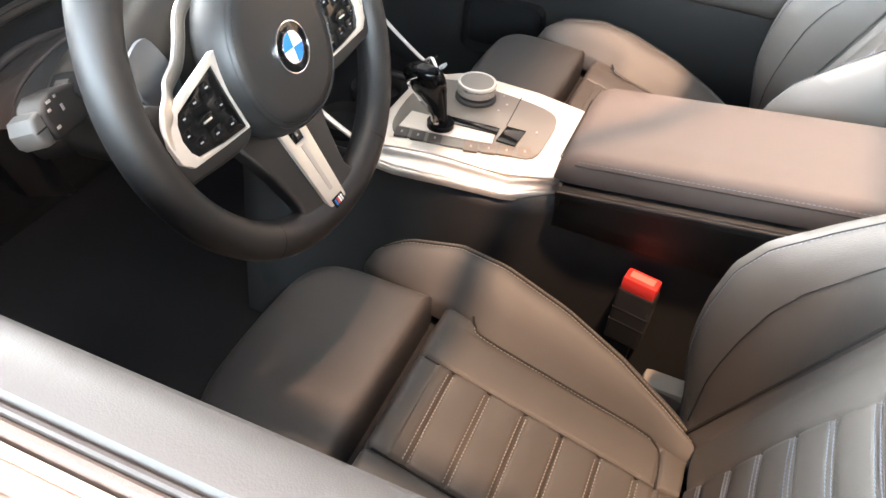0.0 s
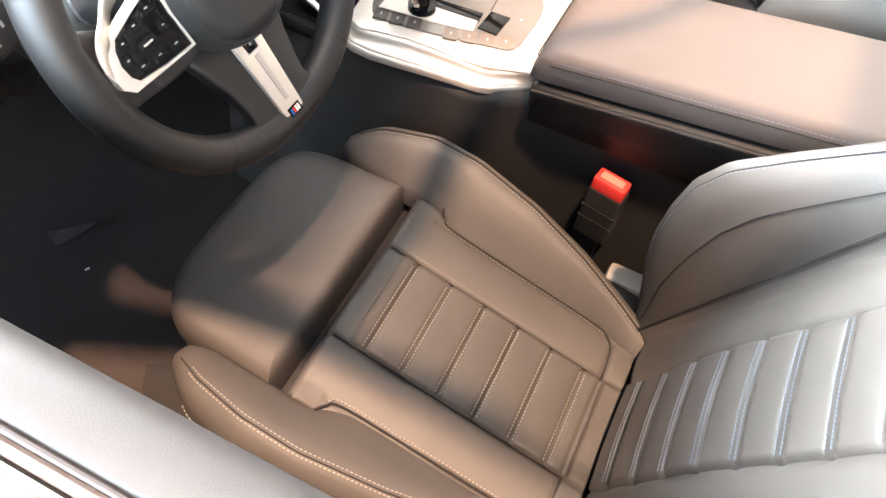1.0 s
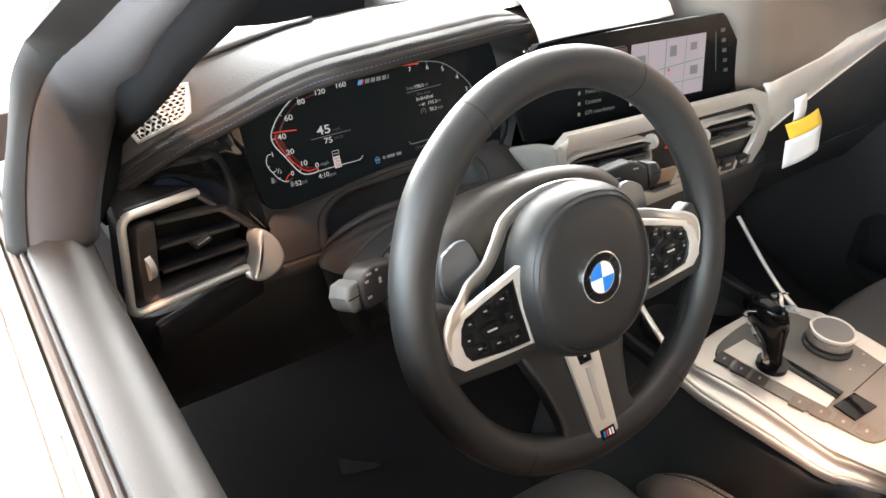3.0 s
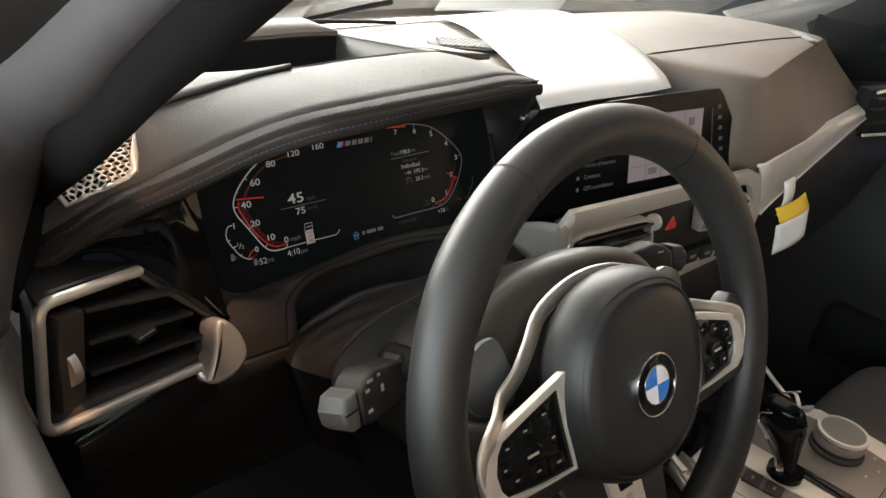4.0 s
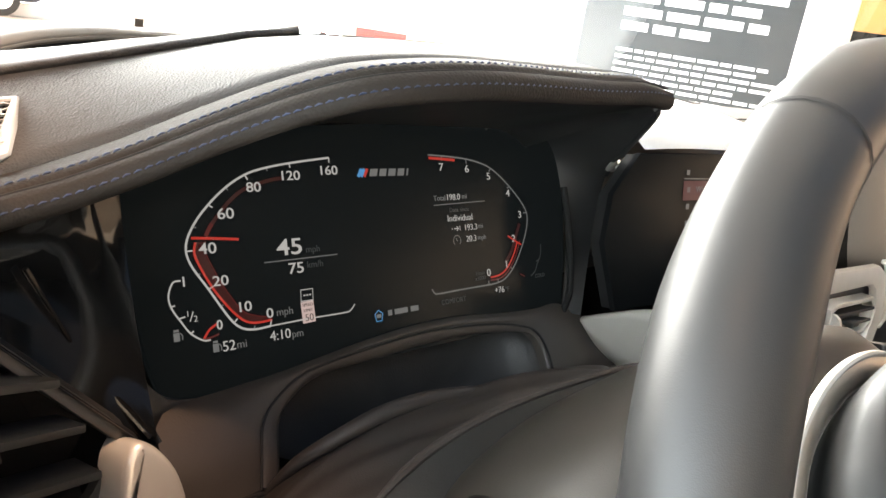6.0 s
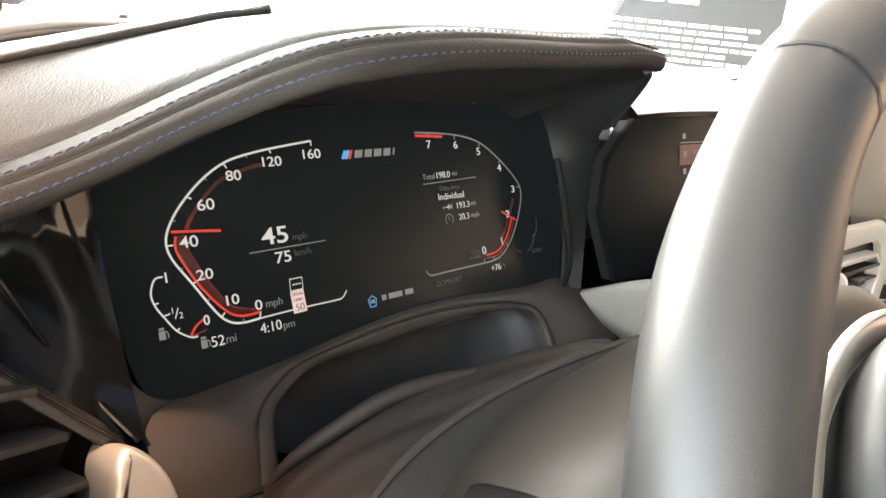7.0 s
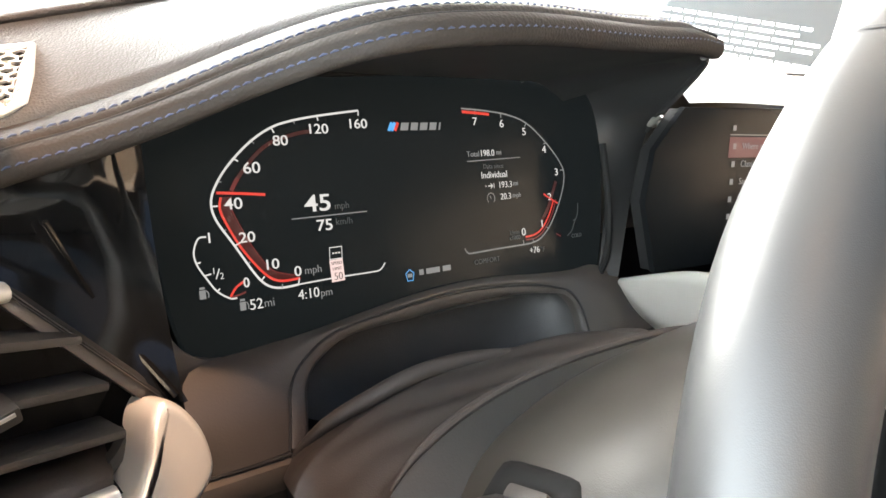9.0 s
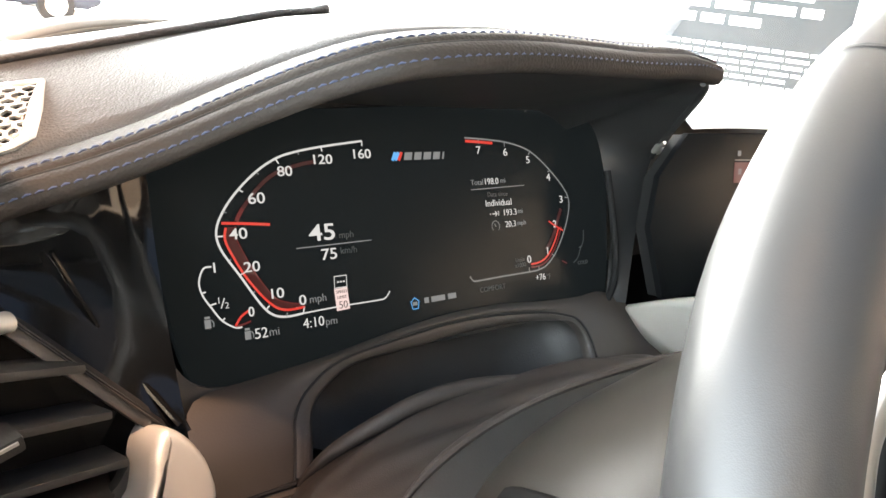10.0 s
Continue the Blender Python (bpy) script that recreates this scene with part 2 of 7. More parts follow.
def tube_bm(path, r, seg=10, closed=False, squash=1.0, up=(0, 0, 1)):
    bm = bmesh.new()
    P = [Vector(p) for p in path]
    n = len(P)
    rings = []
    for i, p in enumerate(P):
        a = P[(i - 1) % n] if (closed or i) else P[0]
        b = P[(i + 1) % n] if (closed or i < n - 1) else P[-1]
        t = (b - a).normalized()
        s = t.cross(Vector(up))
        s = s.normalized() if s.length > 1e-6 else t.orthogonal().normalized()
        u = s.cross(t)
        rr = r[i] if isinstance(r, (list, tuple)) else r
        rings.append([bm.verts.new(p + (s * math.cos(k) + u * math.sin(k) * squash) * rr)
                      for k in (2 * math.pi * j / seg for j in range(seg))])
    for i in range(n if closed else n - 1):
        A, B = rings[i], rings[(i + 1) % n]
        for j in range(seg):
            bm.faces.new((A[j], A[(j + 1) % seg], B[(j + 1) % seg], B[j]))
    if not closed:
        bm.faces.new(rings[0][::-1])
        bm.faces.new(rings[-1])
    return bm


def loft(name, rows, mat, parent=None, label="", closed=False, caps=False, thick=0.0, angle=38.0, m=None, side=-1):
    """A skin over rows of points, all of one length."""
    n, k = len(rows), len(rows[0])
    verts = [tuple(p) for row in rows for p in row]
    faces = []
    for i in range(n - 1):
        for j in range(k if closed else k - 1):
            a, b = i * k + j, i * k + (j + 1) % k
            faces.append((a, b, b + k, a + k))
    if caps:
        faces.append(tuple(range(k))[::-1])
        faces.append(tuple((n - 1) * k + j for j in range(k)))
    ob = mesh_from(name, verts, faces, mat, parent, label, angle=angle, m=m)
    if thick:
        s = ob.modifiers.new("thickness", "SOLIDIFY")
        s.thickness, s.offset = thick, side
    return ob


def text(name, body, size, m, mat, parent, align="CENTER", depth=0.00015, weight=-0.011):
    c = bpy.data.curves.new(name, "FONT")
    c.body, c.size, c.align_x, c.align_y, c.extrude = body, size, align, "CENTER", depth
    c.offset = weight * size
    tmp = bpy.data.objects.new(name, c)
    scene.collection.objects.link(tmp)
    me = bpy.data.meshes.new_from_object(tmp.evaluated_get(bpy.context.evaluated_depsgraph_get()))
    bpy.data.objects.remove(tmp)
    bpy.data.curves.remove(c)
    me.name = name
    me.materials.clear()
    me.materials.append(mat)
    ob = new(name, me)
    ob.parent = parent
    ob.matrix_local = m
    return ob


def frame_matrix(origin, x, y, z):
    m = Matrix((Vector(x).normalized(), Vector(y).normalized(), Vector(z).normalized())).transposed().to_4x4()
    m.translation = Vector(origin)
    return m


def smoothstep(a, b, v):
    t = min(1.0, max(0.0, (v - a) / (b - a)))
    return t * t * (3 - 2 * t)


def interp(x, xs, ys):
    return float(np.interp(x, xs, ys))


# ---------- showroom ----------
ground = mesh_from("ground", [(-300, -300, 0), (300, -300, 0), (300, 300, 0), (-300, 300, 0)], [(0, 1, 2, 3)], FLOOR_TILE)
tagged(ground, "pale polished showroom floor", "floor", kind="structure")


# ---------- car shell ----------
def car_floor():
    rows = []
    for x in np.linspace(-0.90, 0.93, 24):
        row = []
        for y, z in ((-1.3, 0.22), (-0.7, 0.2), (0.0, 0.2), (0.35, 0.21), (0.5, 0.28), (0.62, 0.42), (0.7, 0.62), (0.74, 0.9)):
            row.append((x, y, z + 0.004 * noise.noise((x * 9, y * 9, 0))))
        rows.append(row)
    ob = loft("floor", rows, CARPET, thick=0.02)
    tagged(ob, "black carpet of the car's footwells", "carpet", kind="structure")


car_floor()

BELT = [(-1.35, 1.02), (-0.6, 1.005), (0.0, 1.0), (0.24, 1.0), (0.34, 1.0)]


def door_profile(y):
    """The driver's door, cut across: x and z from the inner panel over the ledge to the outside."""
    dz = interp(y, [b[0] for b in BELT], [b[1] - 1.0 for b in BELT])
    flare = 0.007 * smoothstep(0.16, 0.36, y)
    return [(-0.70, 0.215), (-0.68, 0.25), (-0.675, 0.36), (-0.665, 0.45), (-0.665, 0.55), (-0.698 + flare, 0.64), (-0.705 + flare, 0.80), (-0.713 + flare, 0.90 + dz), (-0.720 + flare, 0.955 + dz), (-0.727 + flare * 0.8, 0.984 + dz),
            (-0.738 + flare * 0.4, 1.0 + dz), (-0.755, 1.006 + dz), (-0.768, 1.004 + dz), (-0.771, 0.998 + dz)]


driver_door = empty("driver_door", "white car door with a grey padded inner ledge and open window", "car door")


def sweep_y(name, profile, ys, mat, parent, label="", thick=0.0, closed=False):
    return loft(name, [[(x, y, z) for x, z in profile(y)] for y in ys], mat, parent, label, thick=thick, closed=closed, caps=closed)


YS = list(np.linspace(-1.35, 0.36, 40))
sweep_y("inner_panel", door_profile, YS, material("door_ledge", (0.026, 0.026, 0.0258), 0.5, noise_scale=-1, color2=(0.032, 0.032, 0.0318), bump=0.12, bump_scale=900), driver_door, "grey grained upper ledge")


def rail(x0, z0, w, h):
    def prof(y):
        dz = interp(y, [b[0] for b in BELT], [b[1] - 1.0 for b in BELT])
        r = min(w, h) * 0.3
        pts = [(x0, z0), (x0, z0 + h - r), (x0 - r, z0 + h), (x0 - w + r, z0 + h), (x0 - w, z0 + h - r), (x0 - w, z0)]
        return [(x, z + dz) for x, z in pts]
    return prof


YS2 = list(np.linspace(-1.35, 0.5, 30))
sweep_y("window_seal", rail(-0.7707, 0.96, 0.0040, 0.041), YS2, material("dark_brown_rubber", (0.016, 0.013, 0.012), 0.6, color2=(0.022, 0.018, 0.016), wear_scale=20), driver_door, "dark brown rubber window seal", closed=True)
sweep_y("window_channel", rail(-0.7749, 0.955, 0.0070, 0.043), YS2, material("brown_grey_flock", (0.085, 0.075, 0.070), 0.8, color2=(0.105, 0.093, 0.088), wear_scale=40, bump=0.4, bump_scale=900), driver_door, "brown-grey flocked window channel", closed=True)
sweep_y("channel_gap", rail(-0.7822, 0.955, 0.0015, 0.038), YS2, MATT_BLACK, driver_door, closed=True)
sweep_y("belt_edge", rail(-0.7840, 0.955, 0.0042, 0.043), YS2, ALU, driver_door, "bright edge of the belt moulding", closed=True)
sweep_y("belt_moulding", rail(-0.7885, 0.955, 0.0078, 0.040), YS2, material("rosy_grey_moulding", (0.46, 0.40, 0.37), 0.22, metal=0.6, color2=(0.50, 0.44, 0.41)), driver_door, "satin belt moulding", closed=True)


def outer_skin(y):
    dz = interp(y, [b[0] for b in BELT], [b[1] - 1.0 for b in BELT])
    return [(-0.797, 0.975 + dz), (-0.803, 0.982 + dz), (-0.815, 0.978 + dz), (-0.846, 0.94 + dz), (-0.872, 0.885), (-0.868, 0.862), (-0.876, 0.84), (-0.89, 0.70), (-0.895, 0.5), (-0.87, 0.3)]


sweep_y("outer_skin", outer_skin, YS2, PAINT, driver_door, "white painted outer panel", thick=0.004)
part("door_handle", box_bm(0.035, 0.22, 0.03, 0.012, 3), PAINT, driver_door, m=pose(-0.895, -0.62, 0.86))

def frame_line(y):
    return -0.703 + 0.179 * (0.27 - y), 1.123 + 0.552 * (0.27 - y)


FRAME_GREY = material("frame_grey", (0.048, 0.048, 0.052), 0.55, color2=(0.057, 0.057, 0.061), spec=0.3, bump=0.2, bump_scale=900)
# inner edge, outer edge and seal of the window frame's lower bend
FRAME_FOOT = [((-0.770, 0.210, 0.998), (-0.720, 0.220, 0.985), (-0.778, 0.215, 0.998)), ((-0.761, 0.225, 1.032), (-0.709, 0.235, 1.012), (-0.769, 0.230, 1.032)),
              ((-0.744, 0.250, 1.073), (-0.690, 0.260, 1.041), (-0.751, 0.255, 1.072)), ((-0.725, 0.275, 1.100), (-0.672, 0.282, 1.062), (-0.736, 0.280, 1.104)),
              ((-0.708, 0.268, 1.120), (-0.662, 0.262, 1.090), (-0.722, 0.272, 1.130))]


def eased(rows, steps=4):
    """The same rows with smooth ones between them."""
    cols = [catmull(c, steps) for c in zip(*rows)]
    return [list(r) for r in zip(*cols)]


# front pillar: a curved trim from the dash corner up and back to the roof, with the door frame outside it
def pillar(side):
    k = 1 if side < 0 else -1
    c = 0.055

    def X(x):
        return x if side < 0 else 2 * c - x
    stations = [(0.42, 0.955), (0.33, 1.02), (0.26, 1.066), (0.2, 1.108), (0.14, 1.147), (0.08, 1.184), (0.0, 1.236), (-0.1, 1.285), (-0.22, 1.33), (-0.36, 1.355), (-0.5, 1.38)]
    inner, frame_rows, seal_rows, foot_rows = [], [], [], []
    # the frame turns down and back to the belt line
    for left, right, out in FRAME_FOOT:
        p0, p1 = Vector(right), Vector(left)
        frame_rows.append([(X(p0.x), p0.y + 0.008, p0.z)] + [(X(q.x - 0.004 * math.sin(math.pi * t)), q.y - 0.010 * math.sin(math.pi * t), q.z) for t, q in ((t, p0.lerp(p1, t)) for t in (0.12, 0.35, 0.6, 0.85, 1.0))] + [(X(p1.x - 0.002), p1.y + 0.012, p1.z + 0.004)])
        o = Vector(out)
        seal_rows.append([(X(p1.x), p1.y + 0.006, p1.z), (X(p1.x - 0.001), p1.y - 0.004, p1.z), (X((p1.x + o.x) / 2), (p1.y + o.y) / 2 - 0.004, (p1.z + o.z) / 2),
                          (X(o.x), o.y + 0.004, o.z), (X(o.x + 0.002), o.y + 0.009, o.z + 0.001), (X(o.x + 0.010), o.y + 0.012, o.z - 0.002)])
        foot_rows.append([(X(p0.x), p0.y + 0.006, p0.z), (X(p0.x + 0.02), p0.y + 0.05, p0.z - 0.005), (X(-0.655), max(p0.y + 0.09, 0.36), p0.z - 0.02), (X(-0.64), 0.45, p0.z - 0.02)])
    for y, z in stations:
        xi = -0.66 + 0.15 * (z - 1.03) - 0.009 * smoothstep(0.22, 0.10, y)
        xg, zg = frame_line(y)
        xg = min(xg, xi - 0.014)
        xd = min(-0.74 + 0.258 * (0.27 - y), xg - 0.012)
        zd = 1.119 + 0.605 * (0.27 - y) if y > -0.12 else zg + 0.012
        inner.append([(X(xi + 0.004), y + 0.06, z + 0.09), (X(xi + 0.006), y + 0.02, z + 0.03), (X(xi), y, z), (X(xi - 0.006), y - 0.008, z + 0.006),
                      (X(xi - 0.010), y - 0.006, z + 0.016), (X(xi - 0.014), y + 0.004, z + 0.024)])
        if y > 0.21:
            continue
        p0, p1 = Vector((xi - 0.010, y + 0.002, z + 0.017)), Vector((xg, y, zg))
        frame_rows.append([(X(p0.x), p0.y + 0.008, p0.z)] + [(X(q.x - 0.006 * math.sin(math.pi * t)), q.y - 0.012 * math.sin(math.pi * t), q.z) for t, q in ((t, p0.lerp(p1, t)) for t in (0.12, 0.35, 0.6, 0.85, 1.0))] + [(X(p1.x - 0.002), p1.y + 0.012, p1.z + 0.004)])
        seal_rows.append([(X(xg), y + 0.006, zg), (X(xg - 0.002), y - 0.006, zg - 0.001), (X((xg + xd) / 2), y - 0.004, (zg + zd) / 2 + 0.002),
                          (X(xd), y + 0.004, zd), (X(xd + 0.002), y + 0.009, zd + 0.002), (X(xd + 0.010), y + 0.012, zd - 0.001)])
    a = loft("pillar_trim", eased(inner), HEADLINER, thick=0.006, angle=75)
    tagged(a, "dark cloth-covered windscreen pillar trim", "pillar trim", kind="structure")
    b = loft("door_frame_trim", eased(frame_rows), FRAME_GREY, thick=0.005, angle=75)
    tagged(b, "dark grey inner trim of the door's window frame", "window frame", kind="structure")
    e = loft("pillar_foot", eased(foot_rows), HEADLINER, thick=0.004, angle=75)
    tagged(e, "dark foot of the windscreen pillar trim", "pillar trim", kind="structure")
    d = loft("door_frame_seal", eased(seal_rows), MATT_BLACK, thick=0.004, angle=60)
    tagged(d, "black rubber seal round the window opening", "seal", kind="structure")


pillar(-1)
pillar(1)
line = catmull([(0.80, 0.66, 1.012), (0.80, 0.60, 1.039), (0.80, 0.56, 1.056), (0.80, 0.52, 1.076), (0.80, 0.477, 1.106), (0.80, 0.43, 1.138), (0.79, 0.35, 1.185), (0.775, 0.25, 1.24)], 4)
ob = loft("pillar_foot", [[(p.x + 0.02, p.y + 0.03, p.z + 0.012), (p.x + 0.004, p.y + 0.004, p.z + 0.002), p, (p.x + 0.004, p.y - 0.02, p.z - 0.03), (p.x + 0.012, p.y - 0.05, p.z - 0.09), (p.x + 0.02, p.y - 0.07, p.z - 0.16)] for p in line], SOFT, thick=0.004, angle=60)
tagged(ob, "grey foot of the passenger side windscreen pillar", "pillar trim", kind="structure")


def roof():
    # Out of view: outline, opening and added tinted pane shape the sun on the seats.
    outer = [(-0.645, -0.20), (-0.42, -0.22), (-0.30, -0.21), (-0.20, -0.24), (-0.10, -0.36), (0.0, -0.43), (0.3, -0.43), (0.755, -0.40), (0.755, -2.0), (-0.645, -2.0)]
    inner = [(-0.625, -0.25), (-0.42, -0.255), (-0.30, -0.25), (-0.21, -0.275), (-0.11, -0.39), (0.0, -0.46), (0.2, -0.46), (0.42, -0.455), (0.42, -0.64), (-0.625, -0.64)]
    ob = part("roof", ring_bm(outer, inner, 0.03, 0.004), HEADLINER, m=pose(0, 0, 1.435))
    tagged(ob, "unseen dark car roof, its opening cut to let sun onto the seats", "car roof", kind="structure")
    pane = part("roof_glass", prism_bm(inner, 0.004, 0), TINTED_GLASS, m=pose(0, 0, 1.425))
    tagged(pane, "added roof glass, tinted to dim the sun on the seats", "roof glass", kind="structure")


roof()
for sx in (-0.78, 0.89):
    w = part("rear_side", box_bm(0.04, 1.0, 1.1, 0.01), SOFT, m=pose(sx, -1.85, 0.85))
    tagged(w, "dark trim of the rear side of the cabin", "car body", kind="structure")
w = part("rear_wall", box_bm(1.7, 0.04, 1.2, 0.01), SOFT, m=pose(0.055, -2.1, 0.8))
tagged(w, "dark trim behind the rear seats", "car body", kind="structure")

# passenger door, inner side
passenger_door = empty("passenger_door", "dark inner panel of the passenger door with a purple light line", "car door")
rows = []
for y in np.linspace(-1.35, 0.6, 30):
    rows.append([(0.84, y, 0.2), (0.82, y, 0.3), (0.80, y, 0.55), (0.785, y, 0.62), (0.80, y, 0.68), (0.812, y, 0.8), (0.80, y, 0.93), (0.815, y, 0.99), (0.85, y, 1.005), (0.89, y, 1.0)])
loft("inner_panel", rows, DARK, passenger_door, thick=0.01)
part("light_line", tube_bm([(0.806, 0.5, 0.845), (0.804, 0.2, 0.845), (0.804, -0.3, 0.85)], 0.002, 6), LIT_PURPLE, passenger_door, "thin purple light line")
part("armrest", box_bm(0.07, 0.55, 0.06, 0.02, 3), SOFT, passenger_door, m=pose(0.775, -0.25, 0.66))
part("outer_panel", box_bm(0.03, 2.0, 0.7, 0.01), PAINT, passenger_door, m=pose(0.91, -0.4, 0.64))
part("speaker_grille", box_bm(0.01, 0.2, 0.14, 0.03, 3), MATT_BLACK, passenger_door, m=pose(0.795, 0.15, 0.45))

# windscreen
rows = []
for u in np.linspace(0, 1, 9):
    row = []
    for v in np.linspace(-1, 1, 15):
        y = 0.80 - 1.10 * u - 0.10 * v * v * (1 - 0.5 * u)
        row.append((0.055 + v * (0.72 - 0.12 * u), y, 1.015 + 0.40 * u - 0.02 * v * v))
    rows.append(row)
ws = loft("windscreen", rows, GLASS)
ws.visible_shadow = False
tagged(ws, "clear raked windscreen glass", "windscreen", kind="structure")
cowl = part("cowl", tube_bm(catmull([(-0.68, 0.60, 1.0), (-0.4, 0.76, 1.022), (0.055, 0.83, 1.03), (0.5, 0.76, 1.022), (0.79, 0.60, 1.0)], 8), 0.02, 8), RUBBER)
tagged(cowl, "black cowl and wiper at the windscreen's base", "cowl", kind="structure")

# ---------- dashboard ----------
dash = empty("dashboard", "dark leatherette dashboard with a stitched instrument hood", "dashboard")


def dash_top(x):
    """Height profile of the pad from the windscreen to its front edge."""
    crown = 0.006 * (1 - ((x - 0.3) / 0.5) ** 2)
    drop = 0.05 * smoothstep(0.62, 0.82, x)
    ye = 0.362 - 0.092 * smoothstep(0.06, 0.2, x) - 0.015 * smoothstep(0.2, 0.7, x) + 0.02 * smoothstep(0.6, 0.8, x)
    base = [(0.82, 1.0), (0.70, 1.026), (0.58, 1.04), (0.48, 1.046), (0.40, 1.046), (ye + 0.055, 1.043), (ye + 0.025, 1.036), (ye + 0.008, 1.022), (ye, 1.0), (ye - 0.004, 0.97), (ye - 0.004, 0.945), (ye - 0.002, 0.915)]
    # on the passenger side a crease runs outwards and a flat face drops to the silver blade
    yc, yf = 0.257 + 0.285 * (x - 0.21), 0.219 + 0.1 * (x - 0.19)
    flat = [(0.82, 1.0), (0.70, 1.026), (0.58, 1.04), (0.51, 1.045), (yc + 0.06, 1.047), (yc + 0.012, 1.0455), (yc, 1.043), (yc - 0.005, 1.036), (yc * 0.64 + yf * 0.36, 1.003), (yc * 0.3 + yf * 0.7, 0.97), (yf, 0.94), (yf + 0.003, 0.915)]
    k = smoothstep(0.08, 0.2, x)
    base = [(p[0] * (1 - k) + q[0] * k, p[1] * (1 - k) + q[1] * k) for p, q in zip(base, flat)]
    return [(y, z + crown - drop) for y, z in base]


rows = [[(x, y, z) for y, z in dash_top(x)] for x in np.linspace(-0.205, 0.82, 44)]
loft("passenger_pad", rows, DASH, dash, "brown-grey leatherette pad", thick=0.01)
seam = []
for x in np.linspace(-0.1, 0.56, 24):
    prof = sorted(dash_top(x))
    seam.append(Vector((x, 0.386, interp(0.386, [p[0] for p in prof], [p[1] for p in prof]) + 0.0006)))
part("pad_seam", tube_bm(seam, 0.0013, 6), SEAM, dash)

# hood over the instruments
EDGE = [(-0.72, 0.295, 0.958), (-0.69, 0.304, 0.972), (-0.65, 0.306, 0.989), (-0.613, 0.303, 1.006), (-0.585, 0.298, 1.016), (-0.557, 0.29, 1.029), (-0.53, 0.275, 1.046), (-0.507, 0.254, 1.062),
        (-0.485, 0.236, 1.073), (-0.45, 0.227, 1.079), (-0.41, 0.228, 1.081), (-0.336, 0.236, 1.081), (-0.285, 0.239, 1.0825), (-0.252, 0.245, 1.080)]
edge = catmull(EDGE, 5)
HUD_BACK = [(-0.72, 0.40, 0.985), (-0.65, 0.40, 1.03), (-0.60, 0.385, 1.047), (-0.55, 0.375, 1.061), (-0.506, 0.367, 1.073), (-0.48, 0.361, 1.0805), (-0.45, 0.357, 1.0855), (-0.39, 0.356, 1.089), (-0.33, 0.356, 1.0905), (-0.28, 0.366, 1.0865), (-0.24, 0.385, 1.074)]
hb = [Vector(p) for p in HUD_BACK]


def back_at(x):
    xs = [p.x for p in hb]
    return Vector((x, interp(x, xs, [p.y for p in hb]), interp(x, xs, [p.z for p in hb])))


rows_top, rows_roll, stitch_a, stitch_b, groove = [], [], [], [], []
for p in edge:
    b = back_at(p.x)
    tail = smoothstep(-0.30, -0.25, p.x)
    top_in = Vector((p.x, p.y + 0.024, p.z + 0.0085 - 0.003 * tail))
    row = [b.lerp(top_in, t) + Vector((0, 0, 0.0025 * math.sin(math.pi * t))) for t in np.linspace(0, 1, 8)]
    rows_top.append(row)
    prof = [(0.024, 0.0085), (0.014, 0.0085), (0.0085, 0.0075), (0.0070, 0.0052), (0.0052, 0.0058), (0.0018, 0.0035), (0.0, 0.0), (0.0, -0.004), (0.0018, -0.0068), (0.006, -0.008), (0.014, -0.0075)]
    rows_roll.append([Vector((p.x, p.y + dy, p.z + dz - (0.003 * tail if dz > 0.005 else 0))) for dy, dz in prof])
    stitch_a.append(Vector((p.x, p.y + 0.0108, p.z + 0.0085 - 0.003 * tail)))
    stitch_b.append(Vector((p.x, p.y - 0.0002, p.z + 0.0008)))
    groove.append(Vector((p.x, p.y + 0.0070, p.z + 0.0054)))
# the skin runs on behind, to the head-up display's recess
REAR = [(-0.74, 0.66, 0.965), (-0.66, 0.70, 0.990), (-0.60, 0.68, 1.012), (-0.58, 0.60, 1.030), (-0.56, 0.524, 1.042), (-0.54, 0.486, 1.051), (-0.52, 0.446, 1.061), (-0.50, 0.414, 1.068), (-0.48, 0.386, 1.0745), (-0.465, 0.372, 1.079), (-0.45, 0.3575, 1.0852), (-0.39, 0.3565, 1.0888), (-0.33, 0.3565, 1.0903), (-0.277, 0.3668, 1.0860)]


def rear_at(x):
    xs = [p[0] for p in REAR]
    return Vector((x, interp(x, xs, [p[1] for p in REAR]), interp(x, xs, [p[2] for p in REAR])))


rows = [[back_at(x).lerp(rear_at(x), t) + Vector((0, 0, 0.0022 * math.sin(math.pi * t))) for t in np.linspace(0, 1, 7)] for x in np.linspace(-0.72, -0.452, 48)]
loft("hood_rear", rows, HOOD, dash, "grained grey skin behind the hood", thick=0.003, angle=60)
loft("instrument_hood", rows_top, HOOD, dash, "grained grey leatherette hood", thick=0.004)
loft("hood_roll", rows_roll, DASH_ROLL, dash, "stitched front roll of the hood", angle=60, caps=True)


